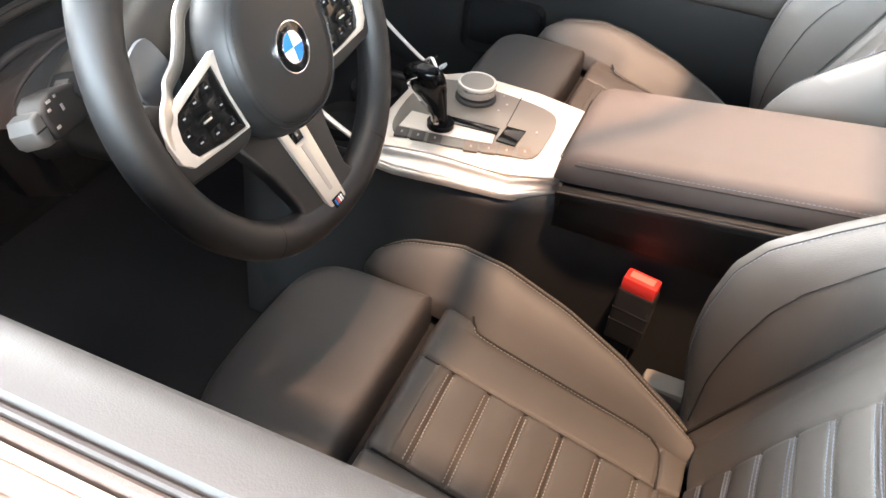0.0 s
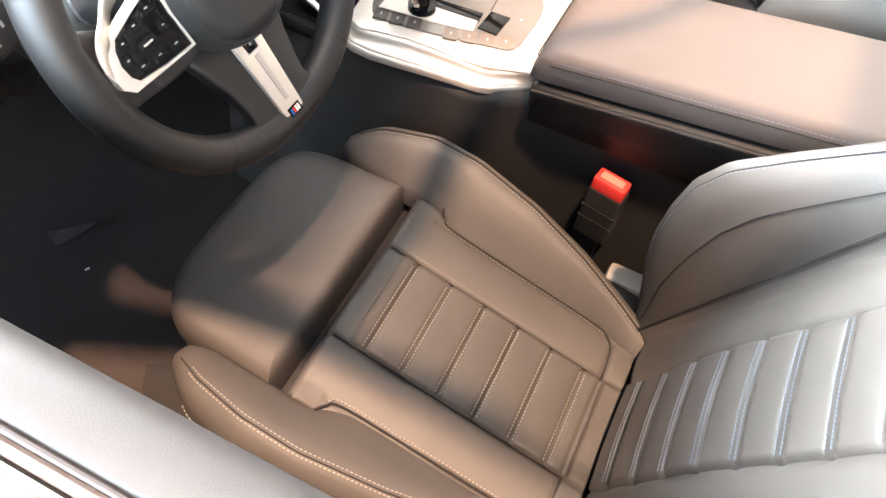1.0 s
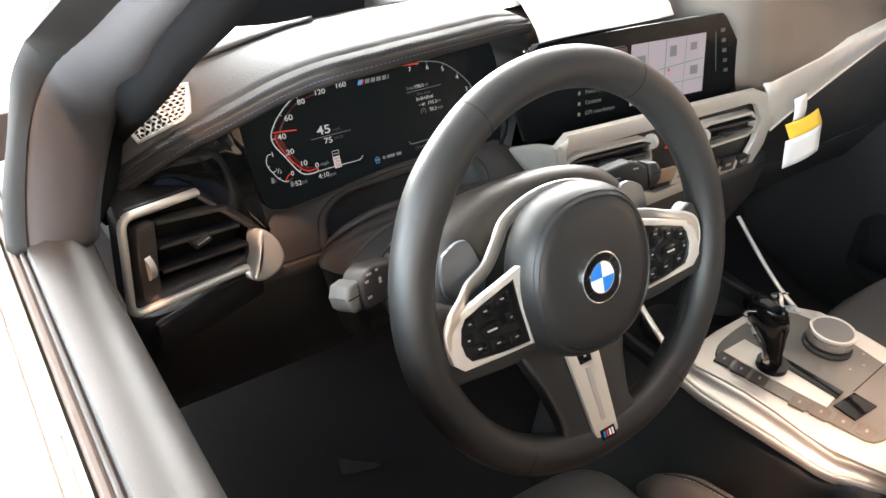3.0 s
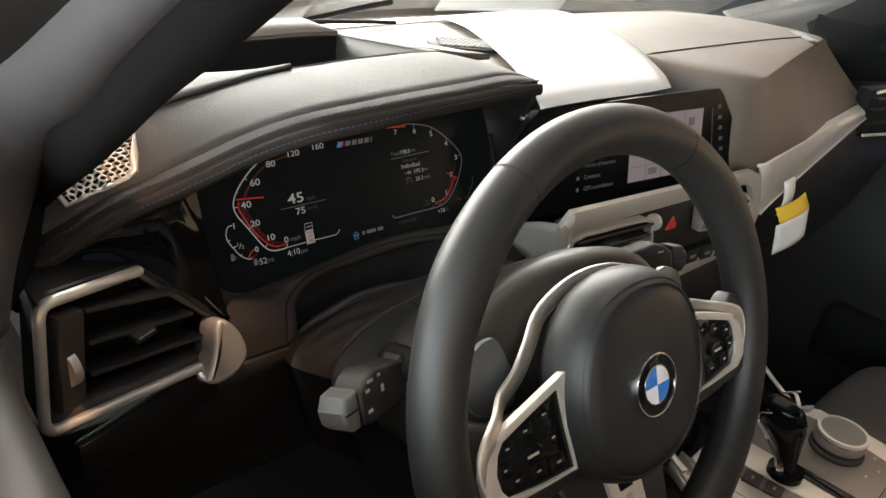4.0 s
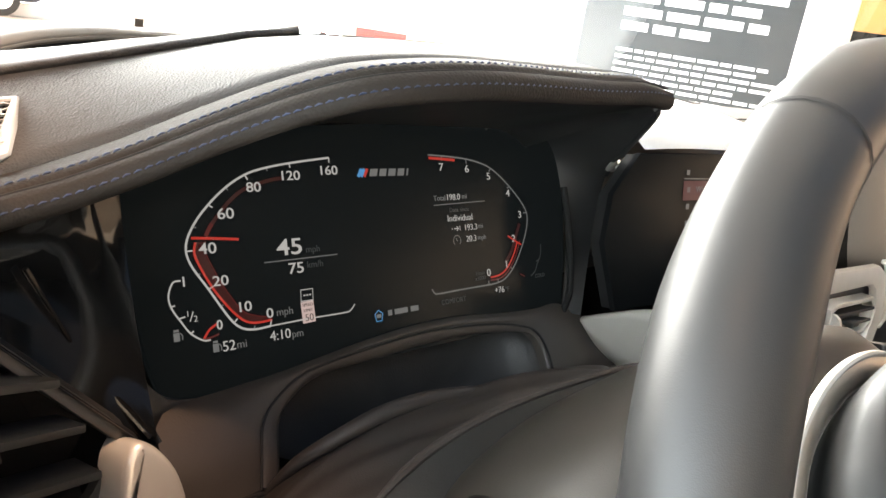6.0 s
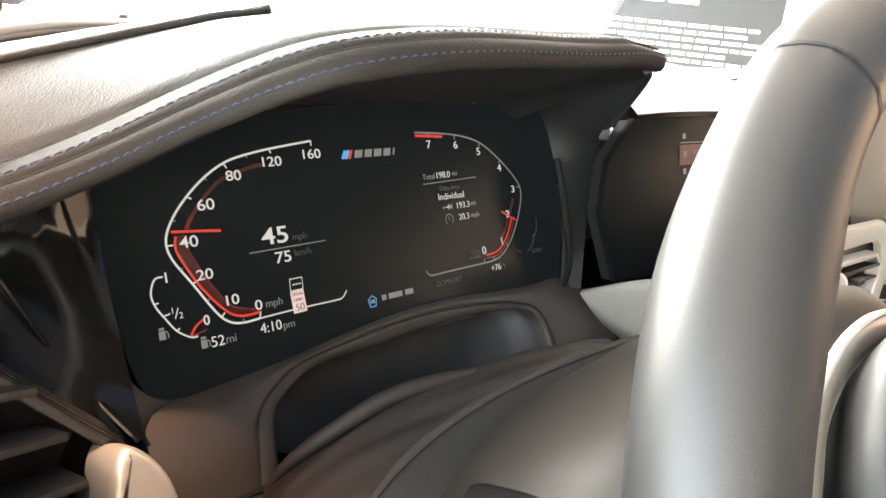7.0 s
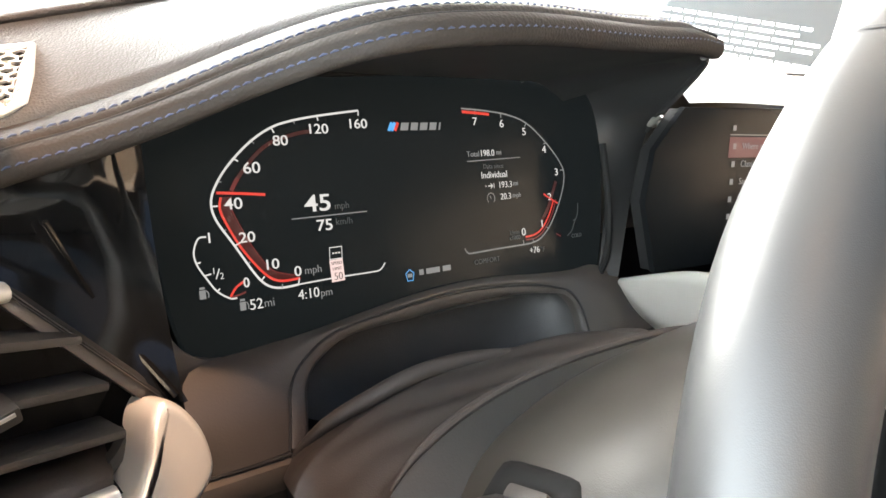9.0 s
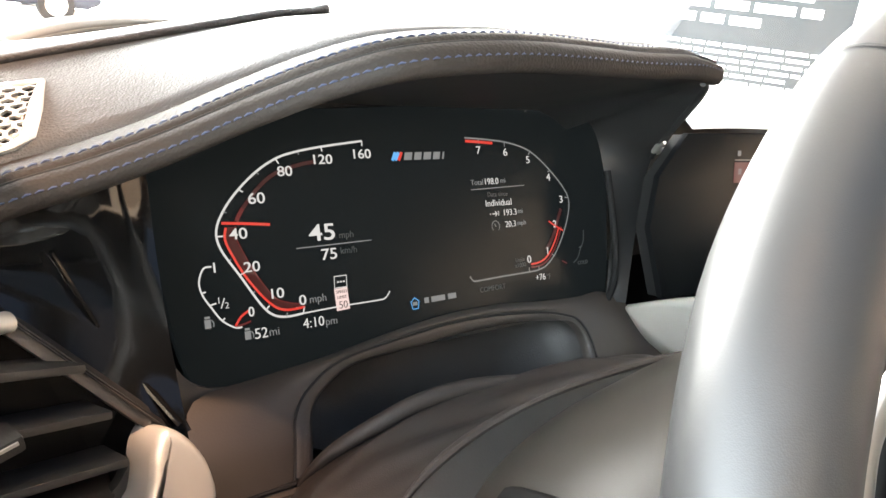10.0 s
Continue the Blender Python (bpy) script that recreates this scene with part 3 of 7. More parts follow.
def stitches(name, path, mat, parent, pitch=0.0046, length=0.0034, r=0.00048, slant=0.0):
    """A row of short threads along a path, in one mesh."""
    P = [Vector(p) for p in path]
    seg = [(P[i + 1] - P[i]).length for i in range(len(P) - 1)]
    total = sum(seg)
    cum = [0.0]
    for s in seg:
        cum.append(cum[-1] + s)

    def at(s):
        for i in range(len(seg)):
            if s <= cum[i + 1] or i == len(seg) - 1:
                return P[i].lerp(P[i + 1], min(1.0, (s - cum[i]) / max(seg[i], 1e-9)))
    bm = bmesh.new()
    s = 0.0
    while s + length < total:
        a, b = at(s), at(s + length)
        t = (b - a).normalized()
        n = t.cross(Vector((0, 0, 1)))
        n = n.normalized() if n.length > 1e-5 else Vector((1, 0, 0))
        u = n.cross(t)
        a, b = a + n * slant, b - n * slant
        vs = []
        for c, k in ((a, 0.55), (a.lerp(b, 0.5), 1.0), (b, 0.55)):
            lift = u * (0.0004 if k == 1.0 else 0.0)
            vs.append([bm.verts.new(c + lift + n * r * k * math.cos(q) + u * r * k * math.sin(q)) for q in (0, math.pi / 2, math.pi, 3 * math.pi / 2)])
        for A, B in ((vs[0], vs[1]), (vs[1], vs[2])):
            for j in range(4):
                bm.faces.new((A[j], A[(j + 1) % 4], B[(j + 1) % 4], B[j]))
        s += pitch
    ob = part(name, bm, mat, parent)
    ob["kind"] = "stuff"
    return ob


stitches("hood_stitching", stitch_a, THREAD_BLUE, dash, slant=0.0006)
stitches("hood_stitching", stitch_b, THREAD_BLUE, dash, slant=0.0006)
part("hood_groove", tube_bm(groove, 0.0008, 6), SEAM, dash)

# underside of the hood and the well round the display
CO, CU = Vector((-0.378, 0.3365, 0.952)), Vector((0, math.sin(radians(21.3)), math.cos(radians(21.3))))
CN = Vector((0, -CU.z, CU.y))


def on_cluster(u, v, w=0.0):
    return CO + Vector((u, 0, 0)) + CU * v + CN * w


rows = []
for p in edge:
    u = max(-0.172, min(0.176, (p.x + 0.378) * 1.05))
    q = on_cluster(u, 0.09 - 0.035 * smoothstep(0.1, 0.176, abs(u)), 0.002)
    a = Vector((p.x, p.y + 0.012, p.z - 0.0074))
    if p.x < -0.56:
        q = Vector((p.x, p.y + 0.06, p.z - 0.03))
    rows.append([a.lerp(q, t) for t in np.linspace(0, 1, 5)])
loft("hood_underside", rows, DARK, dash, "black underside of the hood")
# end wall of the well, from the hood's tip down to the trim beside the screen
ea = catmull([(-0.275, 0.249, 1.074), (-0.250, 0.256, 1.069), (-0.215, 0.295, 1.038), (-0.172, 0.337, 1.008), (-0.176, 0.335, 0.96), (-0.212, 0.305, 0.905)], 5)
eb = catmull([on_cluster(0.12, 0.09), on_cluster(0.15, 0.088), on_cluster(0.166, 0.075), on_cluster(0.172, 0.045), on_cluster(0.172, 0.0), on_cluster(0.158, -0.052)], 5)
loft("well_end", [[a.lerp(b, t) for t in np.linspace(0, 1, 6)] for a, b in zip(ea, eb)], DARK, dash, "black end wall of the instrument well")
part("well_edge", tube_bm(ea[3:16], 0.0022, 8), DARK, dash)
# bright tip of the trim beside the screen
part("trim_tip", tube_bm(catmull([(-0.205, 0.306, 1.026), (-0.185, 0.325, 1.018), (-0.168, 0.338, 1.012), (-0.15, 0.33, 1.018)], 5), [0.0012] * 4 + [0.0028] * 8 + [0.0022] * 4, 8), ALU, dash)

# body behind and under everything
part("dash_core", box_bm(1.44, 0.32, 0.20, 0.03, 3), MATT_BLACK, dash, m=pose(0.055, 0.56, 0.86))
# dark lower face and knee panel for the driver
rows = []
for x in np.linspace(-0.70, -0.235, 20):
    rows.append([(x, 0.30, 0.853), (x, 0.276, 0.850), (x, 0.273, 0.835), (x, 0.285, 0.78), (x, 0.32, 0.70), (x, 0.38, 0.62), (x, 0.5, 0.565), (x, 0.62, 0.53), (x, 0.70, 0.51)])
loft("knee_panel", rows, DARK, dash, "dark knee panel", thick=0.006)
# passenger lower face
rows = []
for x in np.linspace(0.18, 0.82, 20):
    rows.append([(x, 0.275, 0.96), (x, 0.26, 0.90), (x, 0.25, 0.87), (x, 0.265, 0.80), (x, 0.29, 0.72), (x, 0.34, 0.62), (x, 0.45, 0.56)])
loft("glove_box_face", rows, DARK, dash, "dark glove box face", thick=0.006)
part("glove_box_seam", tube_bm([(0.27, 0.287, 0.725), (0.5, 0.287, 0.725), (0.76, 0.287, 0.725)], 0.0015, 6), SEAM, dash)

# gloss black facia between the side vent and the display
fa = catmull([(-0.71, 0.312, 0.956), (-0.65, 0.320, 0.982), (-0.60, 0.320, 1.004), (-0.57, 0.326, 1.016), (-0.553, 0.338, 1.022)], 4)
fb = catmull([(-0.70, 0.29, 0.955), (-0.66, 0.296, 0.958), (-0.615, 0.302, 0.955), (-0.585, 0.29, 0.935), (-0.553, 0.275, 0.905)], 4)
loft("gloss_facia", [[a.lerp(b, t) + Vector((0, 0.006 * math.sin(math.pi * t), 0)) for t in np.linspace(0, 1, 6)] for a, b in zip(fa, fb)], FACIA, dash, "gloss black facia beside the display")
# Raised gloss strips, added so the facia shows its streaks of reflected light.
for top, mid_pt, low in (((-0.598, 0.306, 0.985), (-0.578, 0.301, 0.945), (-0.5565, 0.276, 0.913)), ((-0.574, 0.318, 0.975), (-0.566, 0.306, 0.942), (-0.5525, 0.278, 0.907))):
    part("facia_streak", tube_bm(catmull([top, mid_pt, low], 6), 0.0022, 8, squash=0.6), GLOSS, dash, "slim gloss strip added to catch a highlight streak")
bez = catmull([on_cluster(0.152, -0.054, 0.004), on_cluster(0.164, -0.04, 0.004), on_cluster(0.170, -0.02, 0.004), on_cluster(0.172, 0.01, 0.004), on_cluster(0.172, 0.045, 0.003)], 5)
sr = [Vector((u, v, 0)) for u, v in ((-0.1695, 0.078), (-0.1697, 0.0412), (-0.1695, 0.0096), (-0.1687, -0.0118), (-0.1658, -0.0365), (-0.1551, -0.0501), (-0.136, -0.0545))]
sl = [Vector((u, v, 0)) for u, v in ((-0.1745, 0.078), (-0.1742, 0.0414), (-0.1753, 0.0060), (-0.1742, -0.0160), (-0.1745, -0.0384), (-0.1710, -0.0600), (-0.158, -0.0690))]
loft("display_side_trim", [[on_cluster(p.x, p.y, 0.0015), on_cluster(p.x - 0.0006, p.y - 0.0004, 0.005), on_cluster((p.x + q.x) / 2, (p.y + q.y) / 2, 0.0065), on_cluster(q.x, q.y, 0.003), on_cluster(q.x - 0.001, q.y, -0.008)] for p, q in zip(catmull(sr, 4), catmull(sl, 4))], WARM_TRIM, dash, "slim dark trim beside the display")
part("display_surround", tube_bm(bez, 0.0028, 8), MATT_BLACK, dash)
# panel under the display with the arch for the column
PANEL_OUT = catmull([(-0.545, 0.278, 0.864), (-0.549, 0.284, 0.888), (-0.540, 0.304, 0.905), (-0.50, 0.3165, 0.903), (-0.468, 0.317, 0.906), (-0.41, 0.3185, 0.914), (-0.37, 0.3195, 0.917),
                     (-0.33, 0.319, 0.917), (-0.29, 0.317, 0.914), (-0.255, 0.317, 0.912), (-0.225, 0.319, 0.911), (-0.203, 0.308, 0.900), (-0.183, 0.287, 0.876), (-0.179, 0.282, 0.869)], 4)
ARCH = catmull([(-0.498, 0.278, 0.864), (-0.494, 0.287, 0.877), (-0.489, 0.297, 0.889), (-0.478, 0.304, 0.898), (-0.455, 0.310, 0.907), (-0.41, 0.3135, 0.911), (-0.37, 0.315, 0.913),
                (-0.332, 0.314, 0.912), (-0.296, 0.311, 0.909), (-0.277, 0.309, 0.905), (-0.265, 0.305, 0.901), (-0.2585, 0.298, 0.891), (-0.258, 0.289, 0.879), (-0.26, 0.281, 0.868)], 4)
loft("column_arch_panel", [[a.lerp(b, t) + Vector((0, -0.003, 0.001)) * math.sin(math.pi * t) for t in np.linspace(0, 1, 7)] for a, b in zip(PANEL_OUT, ARCH)], WARM_TRIM, dash, "brown-grey panel arched over the column")
part("arch_groove", tube_bm([p + Vector((0, -0.0004, 0)) for p in ARCH], 0.0008, 6), SEAM, dash)
mid = Vector((-0.378, 0.30, 0.86))
reveal, cavity = [], []
for i, p in enumerate(ARCH):
    d = (mid - p)
    d.y = 0
    d = d.normalized()
    w = 1.0 - 0.75 * smoothstep(0.62, 0.88, i / (len(ARCH) - 1))
    row = [p + d * 0.0012 + Vector((0, 0.0015, 0)), p + d * 0.0025 * w + Vector((0, 0.0002, 0)), p + d * 0.009 * w + Vector((0, 0.0006, 0)), p + d * 0.0125 * w + Vector((0, 0.003, 0)), p + d * 0.0145 * w + Vector((0, 0.010, 0))]
    reveal.append(row)
    e, low = row[-1], Vector((-0.374, 0.300, 0.80))
    cavity.append([e, e + d * 0.002 + Vector((0, 0.014, 0))] + [e.lerp(low, k) + Vector((0, 0.010 + 0.012 * math.sin(math.pi * (0.28 + 0.6 * k)) + 0.004 * noise.noise((i * 0.16, 5 * k, 1.0)), 0)) for k in (0.12, 0.26, 0.42, 0.6, 0.8, 0.95)])
loft("arch_reveal", reveal, WARM_TRIM, dash, "rounded brown-grey lip of the arch", angle=60)
loft("arch_bag", cavity, BAG, dash, "dark soft bag closing the arch", angle=70)
part("panel_seam", tube_bm([(-0.548, 0.277, 0.8635), (-0.523, 0.276, 0.8635), (-0.498, 0.276, 0.8635)], 0.0012, 6), SEAM, dash)
part("panel_seam", tube_bm([(-0.26, 0.279, 0.8675), (-0.22, 0.280, 0.868), (-0.179, 0.280, 0.8685)], 0.0012, 6), SEAM, dash)
loft("lower_lip", [[(x, 0.279, 0.8625), (x, 0.272, 0.861), (x, 0.270, 0.855), (x, 0.272, 0.846)] for x in np.linspace(-0.60, -0.498, 8)], WARM_TRIM, dash, "brown-grey edge over the knee panel")

# speaker grille at the corner of the pad


def honeycomb(name, w, h, cell, mat, parent, m):
    bm = bmesh.new()
    nx, ny = int(w / cell) + 1, int(h / (cell * 0.87)) + 1
    for j in range(ny):
        for i in range(nx):
            x = -w / 2 + i * cell + (cell / 2 if j % 2 else 0)
            y = -h / 2 + j * cell * 0.87
            vo, vi, vd = [], [], []
            for k in range(6):
                a = math.pi / 6 + k * math.pi / 3
                vo.append(bm.verts.new((x + cell * 0.58 * math.cos(a), y + cell * 0.58 * math.sin(a), 0)))
                vi.append(bm.verts.new((x + cell * 0.40 * math.cos(a), y + cell * 0.40 * math.sin(a), 0)))
                vd.append(bm.verts.new((x + cell * 0.40 * math.cos(a), y + cell * 0.40 * math.sin(a), -0.004)))
            for k in range(6):
                q = (k + 1) % 6
                bm.faces.new((vo[k], vo[q], vi[q], vi[k]))
                bm.faces.new((vi[k], vi[q], vd[q], vd[k]))
    ob = part(name, bm, mat, parent, m=m, smooth=False)
    ob["kind"] = "stuff"
    return ob


def hood_pt(x, t, lift=0.0):
    """A point of the hood's skin: t runs from its rear edge to the roll."""
    b = back_at(x)
    i = min(range(len(edge)), key=lambda k: abs(edge[k].x - x))
    p = edge[i]
    q = Vector((x, p.y + 0.024, p.z + 0.0085))
    return b.lerp(q, t) + Vector((0, 0, 0.0025 * math.sin(math.pi * t))) + Vector((-0.2, -0.45, 0.85)) * lift


spk = empty("dash_speaker", "silver honeycomb speaker grille in the dashboard corner", "speaker grille")
QUAD = [(-0.660, 0.10), (-0.588, 0.38), (-0.600, 0.90), (-0.647, 0.86)]


def grille_pt(u, v, lift):
    x = (1 - v) * ((1 - u) * QUAD[0][0] + u * QUAD[1][0]) + v * ((1 - u) * QUAD[3][0] + u * QUAD[2][0])
    t = (1 - v) * ((1 - u) * QUAD[0][1] + u * QUAD[1][1]) + v * ((1 - u) * QUAD[3][1] + u * QUAD[2][1])
    return hood_pt(x, t, lift)


SILVER_MESH = material("silver_mesh", (0.62, 0.62, 0.61), 0.4, metal=0.4)
border = [(0, 0), (0.5, 0), (1, 0), (1, 0.5), (1, 0.9), (0.9, 1), (0.5, 1), (0, 1), (0, 0.5)]
part("rim", tube_bm([grille_pt(u, v, 0.0012) for u, v in border], 0.0032, 8, closed=True, squash=0.6), SILVER_MESH, spk, "silver rim")
loft("backing", [[grille_pt(u, v, 0.0006) for u in np.linspace(0, 1, 6)] for v in np.linspace(0, 1, 6)], MATT_BLACK, spk)
bm = bmesh.new()
NXG, NYG = 9, 10
for j in range(NYG):
    for i in range(NXG):
        u0, v0 = (i + 0.5 + (0.5 if j % 2 else 0)) / (NXG + 0.5), (j + 0.5) / NYG
        ring_o, ring_i, ring_d = [], [], []
        for k in range(6):
            a = math.pi / 6 + k * math.pi / 3
            du, dv = math.cos(a) / (NXG + 0.5), math.sin(a) / NYG / 0.87
            ring_o.append(bm.verts.new(grille_pt(u0 + 0.58 * du, v0 + 0.58 * dv, 0.0022)))
            ring_i.append(bm.verts.new(grille_pt(u0 + 0.40 * du, v0 + 0.40 * dv, 0.0022)))
            ring_d.append(bm.verts.new(grille_pt(u0 + 0.40 * du, v0 + 0.40 * dv, 0.0008)))
        for k in range(6):
            q = (k + 1) % 6
            bm.faces.new((ring_o[k], ring_o[q], ring_i[q], ring_i[k]))
            bm.faces.new((ring_i[k], ring_i[q], ring_d[q], ring_d[k]))
gmesh = part("mesh", bm, SILVER_MESH, spk, smooth=False)
gmesh["kind"] = "stuff"

# centre and passenger speaker meshes, set flush in the pad
for loc, w, h, rz in (((-0.115, 0.50, 1.0535), 0.085, 0.05, -30), ((0.575, 0.392, 1.0500), 0.085, 0.026, 48)):
    c = empty("dash_speaker", "dark mesh speaker cover flush in the dashboard pad", "speaker grille", m=pose(*loc, 0, 0, rz))
    part("cover", prism_bm(outline([(-w / 2, -h / 2), (w / 2, -h / 2), (w / 2, h / 2), (-w / 2, h / 2)], 4), 0.004, 0.001), DARK, c)
    honeycomb("mesh", w * 0.9, h * 0.8, 0.006, GREY_MARK, c, pose(0, 0, 0.0015))

# sheet of paper on the pad, between the hood and the passenger side
rows = []
for v in np.linspace(0, 1, 24):
    row = []
    y = 0.745 - 0.45 * v
    zt = interp(y, [0.29, 0.31, 0.34, 0.40, 0.48, 0.58, 0.70, 0.75], [1.030, 1.040, 1.046, 1.051, 1.052, 1.047, 1.034, 1.025]) + 0.004
    for u in np.linspace(0, 1, 12):
        x0, x1 = interp(v, [0, 1], [0.035, -0.192]), interp(v, [0, 1], [0.325, 0.045])
        x = x0 + (x1 - x0) * u
        row.append((x, y, zt + 0.002 * math.sin(3 * u + 4 * v) ** 2))
    rows.append(row)
sheet = loft("paper_sheet", rows, PAPER, thick=0.0006)
tagged(sheet, "blank white sheet lying on the dashboard pad", "paper sheet")

# head-up display well
hud = empty("head_up_display", "dark recessed head-up display well behind the instrument hood", "head-up display")
pts = [rear_at(x) + Vector((0, 0.002, -0.0012)) for x in (-0.56, -0.54, -0.52, -0.50, -0.48, -0.45, -0.39, -0.33, -0.277)]
far = [(-0.566, 0.548, 1.038), (-0.55, 0.55, 1.044), (-0.53, 0.551, 1.050), (-0.51, 0.552, 1.054), (-0.48, 0.553, 1.058), (-0.43, 0.553, 1.060), (-0.38, 0.553, 1.061), (-0.33, 0.552, 1.062), (-0.280, 0.549, 1.062)]
na, fb2 = catmull(pts, 4), catmull(far, 4)
loft("well", [[a, a + Vector((0, 0.008, -0.05)), a.lerp(b, 0.5) + Vector((0, 0, -0.08)), b + Vector((0, -0.01, -0.05)), b] for a, b in zip(na, fb2)], MATT_BLACK, hud)
loft("rear_lip", [[b, b + Vector((0, 0.08, -0.002)), b + Vector((0, 0.2, -0.03))] for b in fb2], DASH, hud, thick=0.004)
part("edge_trim", tube_bm(na, 0.0020, 8), SOFT, hud, "slim dark rim of the recess")
part("edge_trim", tube_bm([na[-1]] + [na[-1].lerp(fb2[-1], t) for t in (0.3, 0.7, 1.0)] + fb2[::-1], 0.0018, 8), DASH, hud)
ra, rb = na[-1] + Vector((0.001, 0, 0)), fb2[-1] + Vector((0.001, 0, 0))
loft("end_wall", [[ra.lerp(rb, t) + Vector((-0.012 * v, 0, -0.085 * v)) for v in (0, 0.3, 0.6, 1.0)] for t in np.linspace(0, 1, 7)], SOFT, hud, "grey end wall of the recess", thick=0.002)
part("defroster_slot", tube_bm(catmull([(-0.52, 0.635, 1.050), (-0.40, 0.665, 1.050), (-0.25, 0.685, 1.046), (-0.08, 0.70, 1.035)], 5), 0.003, 6), SEAM, hud, "dark defroster slot")
rows = [[(x, y, z - 0.012 * smoothstep(-0.3, -0.205, x)) for y, z in ((0.372, 1.083), (0.42, 1.076), (0.5, 1.066), (0.549, 1.060), (0.63, 1.043), (0.72, 1.026), (0.8, 1.0))] for x in np.linspace(-0.277, -0.2, 6)]
loft("side_pad", rows, DASH, hud, thick=0.006)


# ---------- instrument display ----------
cluster = empty("instrument_display", "wide digital instrument display with lit dials in the hood", "instrument display", m=frame_matrix(CO, (1, 0, 0), CU, CN))
go = outline([(-0.170, 0.075), (-0.166, 0.0), (-0.158, -0.046), (-0.145, -0.054), (0.0, -0.055), (0.145, -0.055), (0.158, -0.046), (0.168, 0.0), (0.172, 0.075), (0.12, 0.092), (0.0, 0.094), (-0.12, 0.092)], 4)
part("glass", prism_bm(go, 0.006, 0), DISPLAY, cluster, "black display glass")
L1 = 0.0006


def stroke(name, pts, w, mat, steps=6, closed=False, parent=None, z=L1):
    P = catmull([(x, y, 0) for x, y in pts], steps, closed)
    verts, faces = [], []
    n = len(P)
    for i, p in enumerate(P):
        a = P[(i - 1) % n] if (closed or i) else P[0]
        b = P[(i + 1) % n] if (closed or i < n - 1) else P[-1]
        t = (b - a).normalized()
        s = Vector((-t.y, t.x, 0)) * w / 2
        verts += [(p.x + s.x, p.y + s.y, z), (p.x - s.x, p.y - s.y, z)]
    for i in range(n if closed else n - 1):
        j = (i + 1) % n
        faces.append((2 * i, 2 * i + 1, 2 * j + 1, 2 * j))
    return mesh_from(name, verts, faces, mat, parent or cluster, smooth=False)


SPEED = [(-0.0438, 0.0693), (-0.0713, 0.0662), (-0.0888, 0.0633), (-0.0996, 0.0601), (-0.111, 0.0538), (-0.1223, 0.0446), (-0.1312, 0.0347), (-0.1364, 0.0246), (-0.1352, 0.0147), (-0.1268, 0.0006), (-0.117, -0.0158), (-0.1107, -0.0222), (-0.1032, -0.0243), (-0.0933, -0.0240)]
REVS = [(0.0350, 0.0710), (0.0557, 0.0696), (0.0758, 0.067), (0.0936, 0.0613), (0.1105, 0.0487), (0.1247, 0.0335), (0.1282, 0.0229), (0.1222, 0.0073), (0.1104, -0.0094), (0.0991, -0.0184), (0.0896, -0.0211), (0.0809, -0.0215)]
stroke("speed_arc", SPEED, 0.0012, LIT_WHITE, 4)
stroke("rev_arc", REVS, 0.0010, LIT_GREY, 4)
stroke("base_line", [(-0.0933, -0.0240), (-0.0689, -0.0235), (-0.0445, -0.0236), (-0.0392, -0.0229), (-0.0356, -0.0194)], 0.0008, LIT_WHITE)
stroke("base_line", [(0.0809, -0.0215), (0.0536, -0.0216), (0.0331, -0.0219), (0.0293, -0.0211), (0.0271, -0.0182)], 0.0010, LIT_GREY)
BAND_L = [(-0.1313, 0.0255), (-0.1324, 0.0198), (-0.1300, 0.0124), (-0.1229, -0.0016), (-0.1123, -0.0154), (-0.1040, -0.0205), (-0.0919, -0.0207)]
BAND_IN = [(-0.1258, 0.0256), (-0.1264, 0.0201), (-0.1231, 0.0112), (-0.1169, -0.0014), (-0.1087, -0.0133), (-0.1016, -0.0169), (-0.0953, -0.0185)]
stroke("speed_band", BAND_L, 0.0013, LIT_RED)
stroke("speed_band", BAND_IN, 0.0007, LIT_DEEP_RED, z=0.0005)
for k in (0.2, 0.4, 0.6, 0.8):
    stroke("speed_glow", [(a[0] * (1 - k) + b[0] * k, a[1] * (1 - k) + b[1] * k) for a, b in zip(BAND_L, BAND_IN)], 0.0016, LIT_FAINT_RED, z=0.0003)
stroke("speed_glow", [(-0.1252, 0.0283), (-0.1232, 0.0317), (-0.121, 0.0347)], 0.0022, LIT_DEEP_RED, z=0.0003)
stroke("speed_glow", [(-0.121, 0.0347), (-0.1114, 0.0448), (-0.1007, 0.0522), (-0.0854, 0.0566), (-0.0751, 0.058)], 0.0020, LIT_FAINT_RED, z=0.0003)
stroke("rev_band", [(0.1145, 0.0062), (0.109, -0.0031), (0.1008, -0.0119), (0.0927, -0.0157), (0.0833, -0.0165)], 0.0013, LIT_RED)
stroke("rev_band", [(0.1175, 0.0070), (0.1115, -0.0040), (0.1022, -0.0138), (0.0930, -0.0182), (0.0833, -0.0185)], 0.0010, LIT_DEEP_RED, z=0.0005)
stroke("rev_glow", [(0.1193, 0.0198), (0.1149, 0.0122), (0.1083, 0.001), (0.1001, -0.0078)], 0.0026, LIT_FAINT_RED, z=0.0003)
stroke("red_line", [(0.0354, 0.0689), (0.047, 0.0682), (0.0591, 0.0673)], 0.0018, LIT_RED)
stroke("needle", [(-0.1335, 0.0279), (-0.12, 0.0267), (-0.1071, 0.0253)], 0.0014, LIT_RED, z=0.001)
stroke("needle", [(0.1045, 0.0118), (0.110, 0.0085), (0.1185, 0.0040)], 0.0012, LIT_RED, z=0.001)
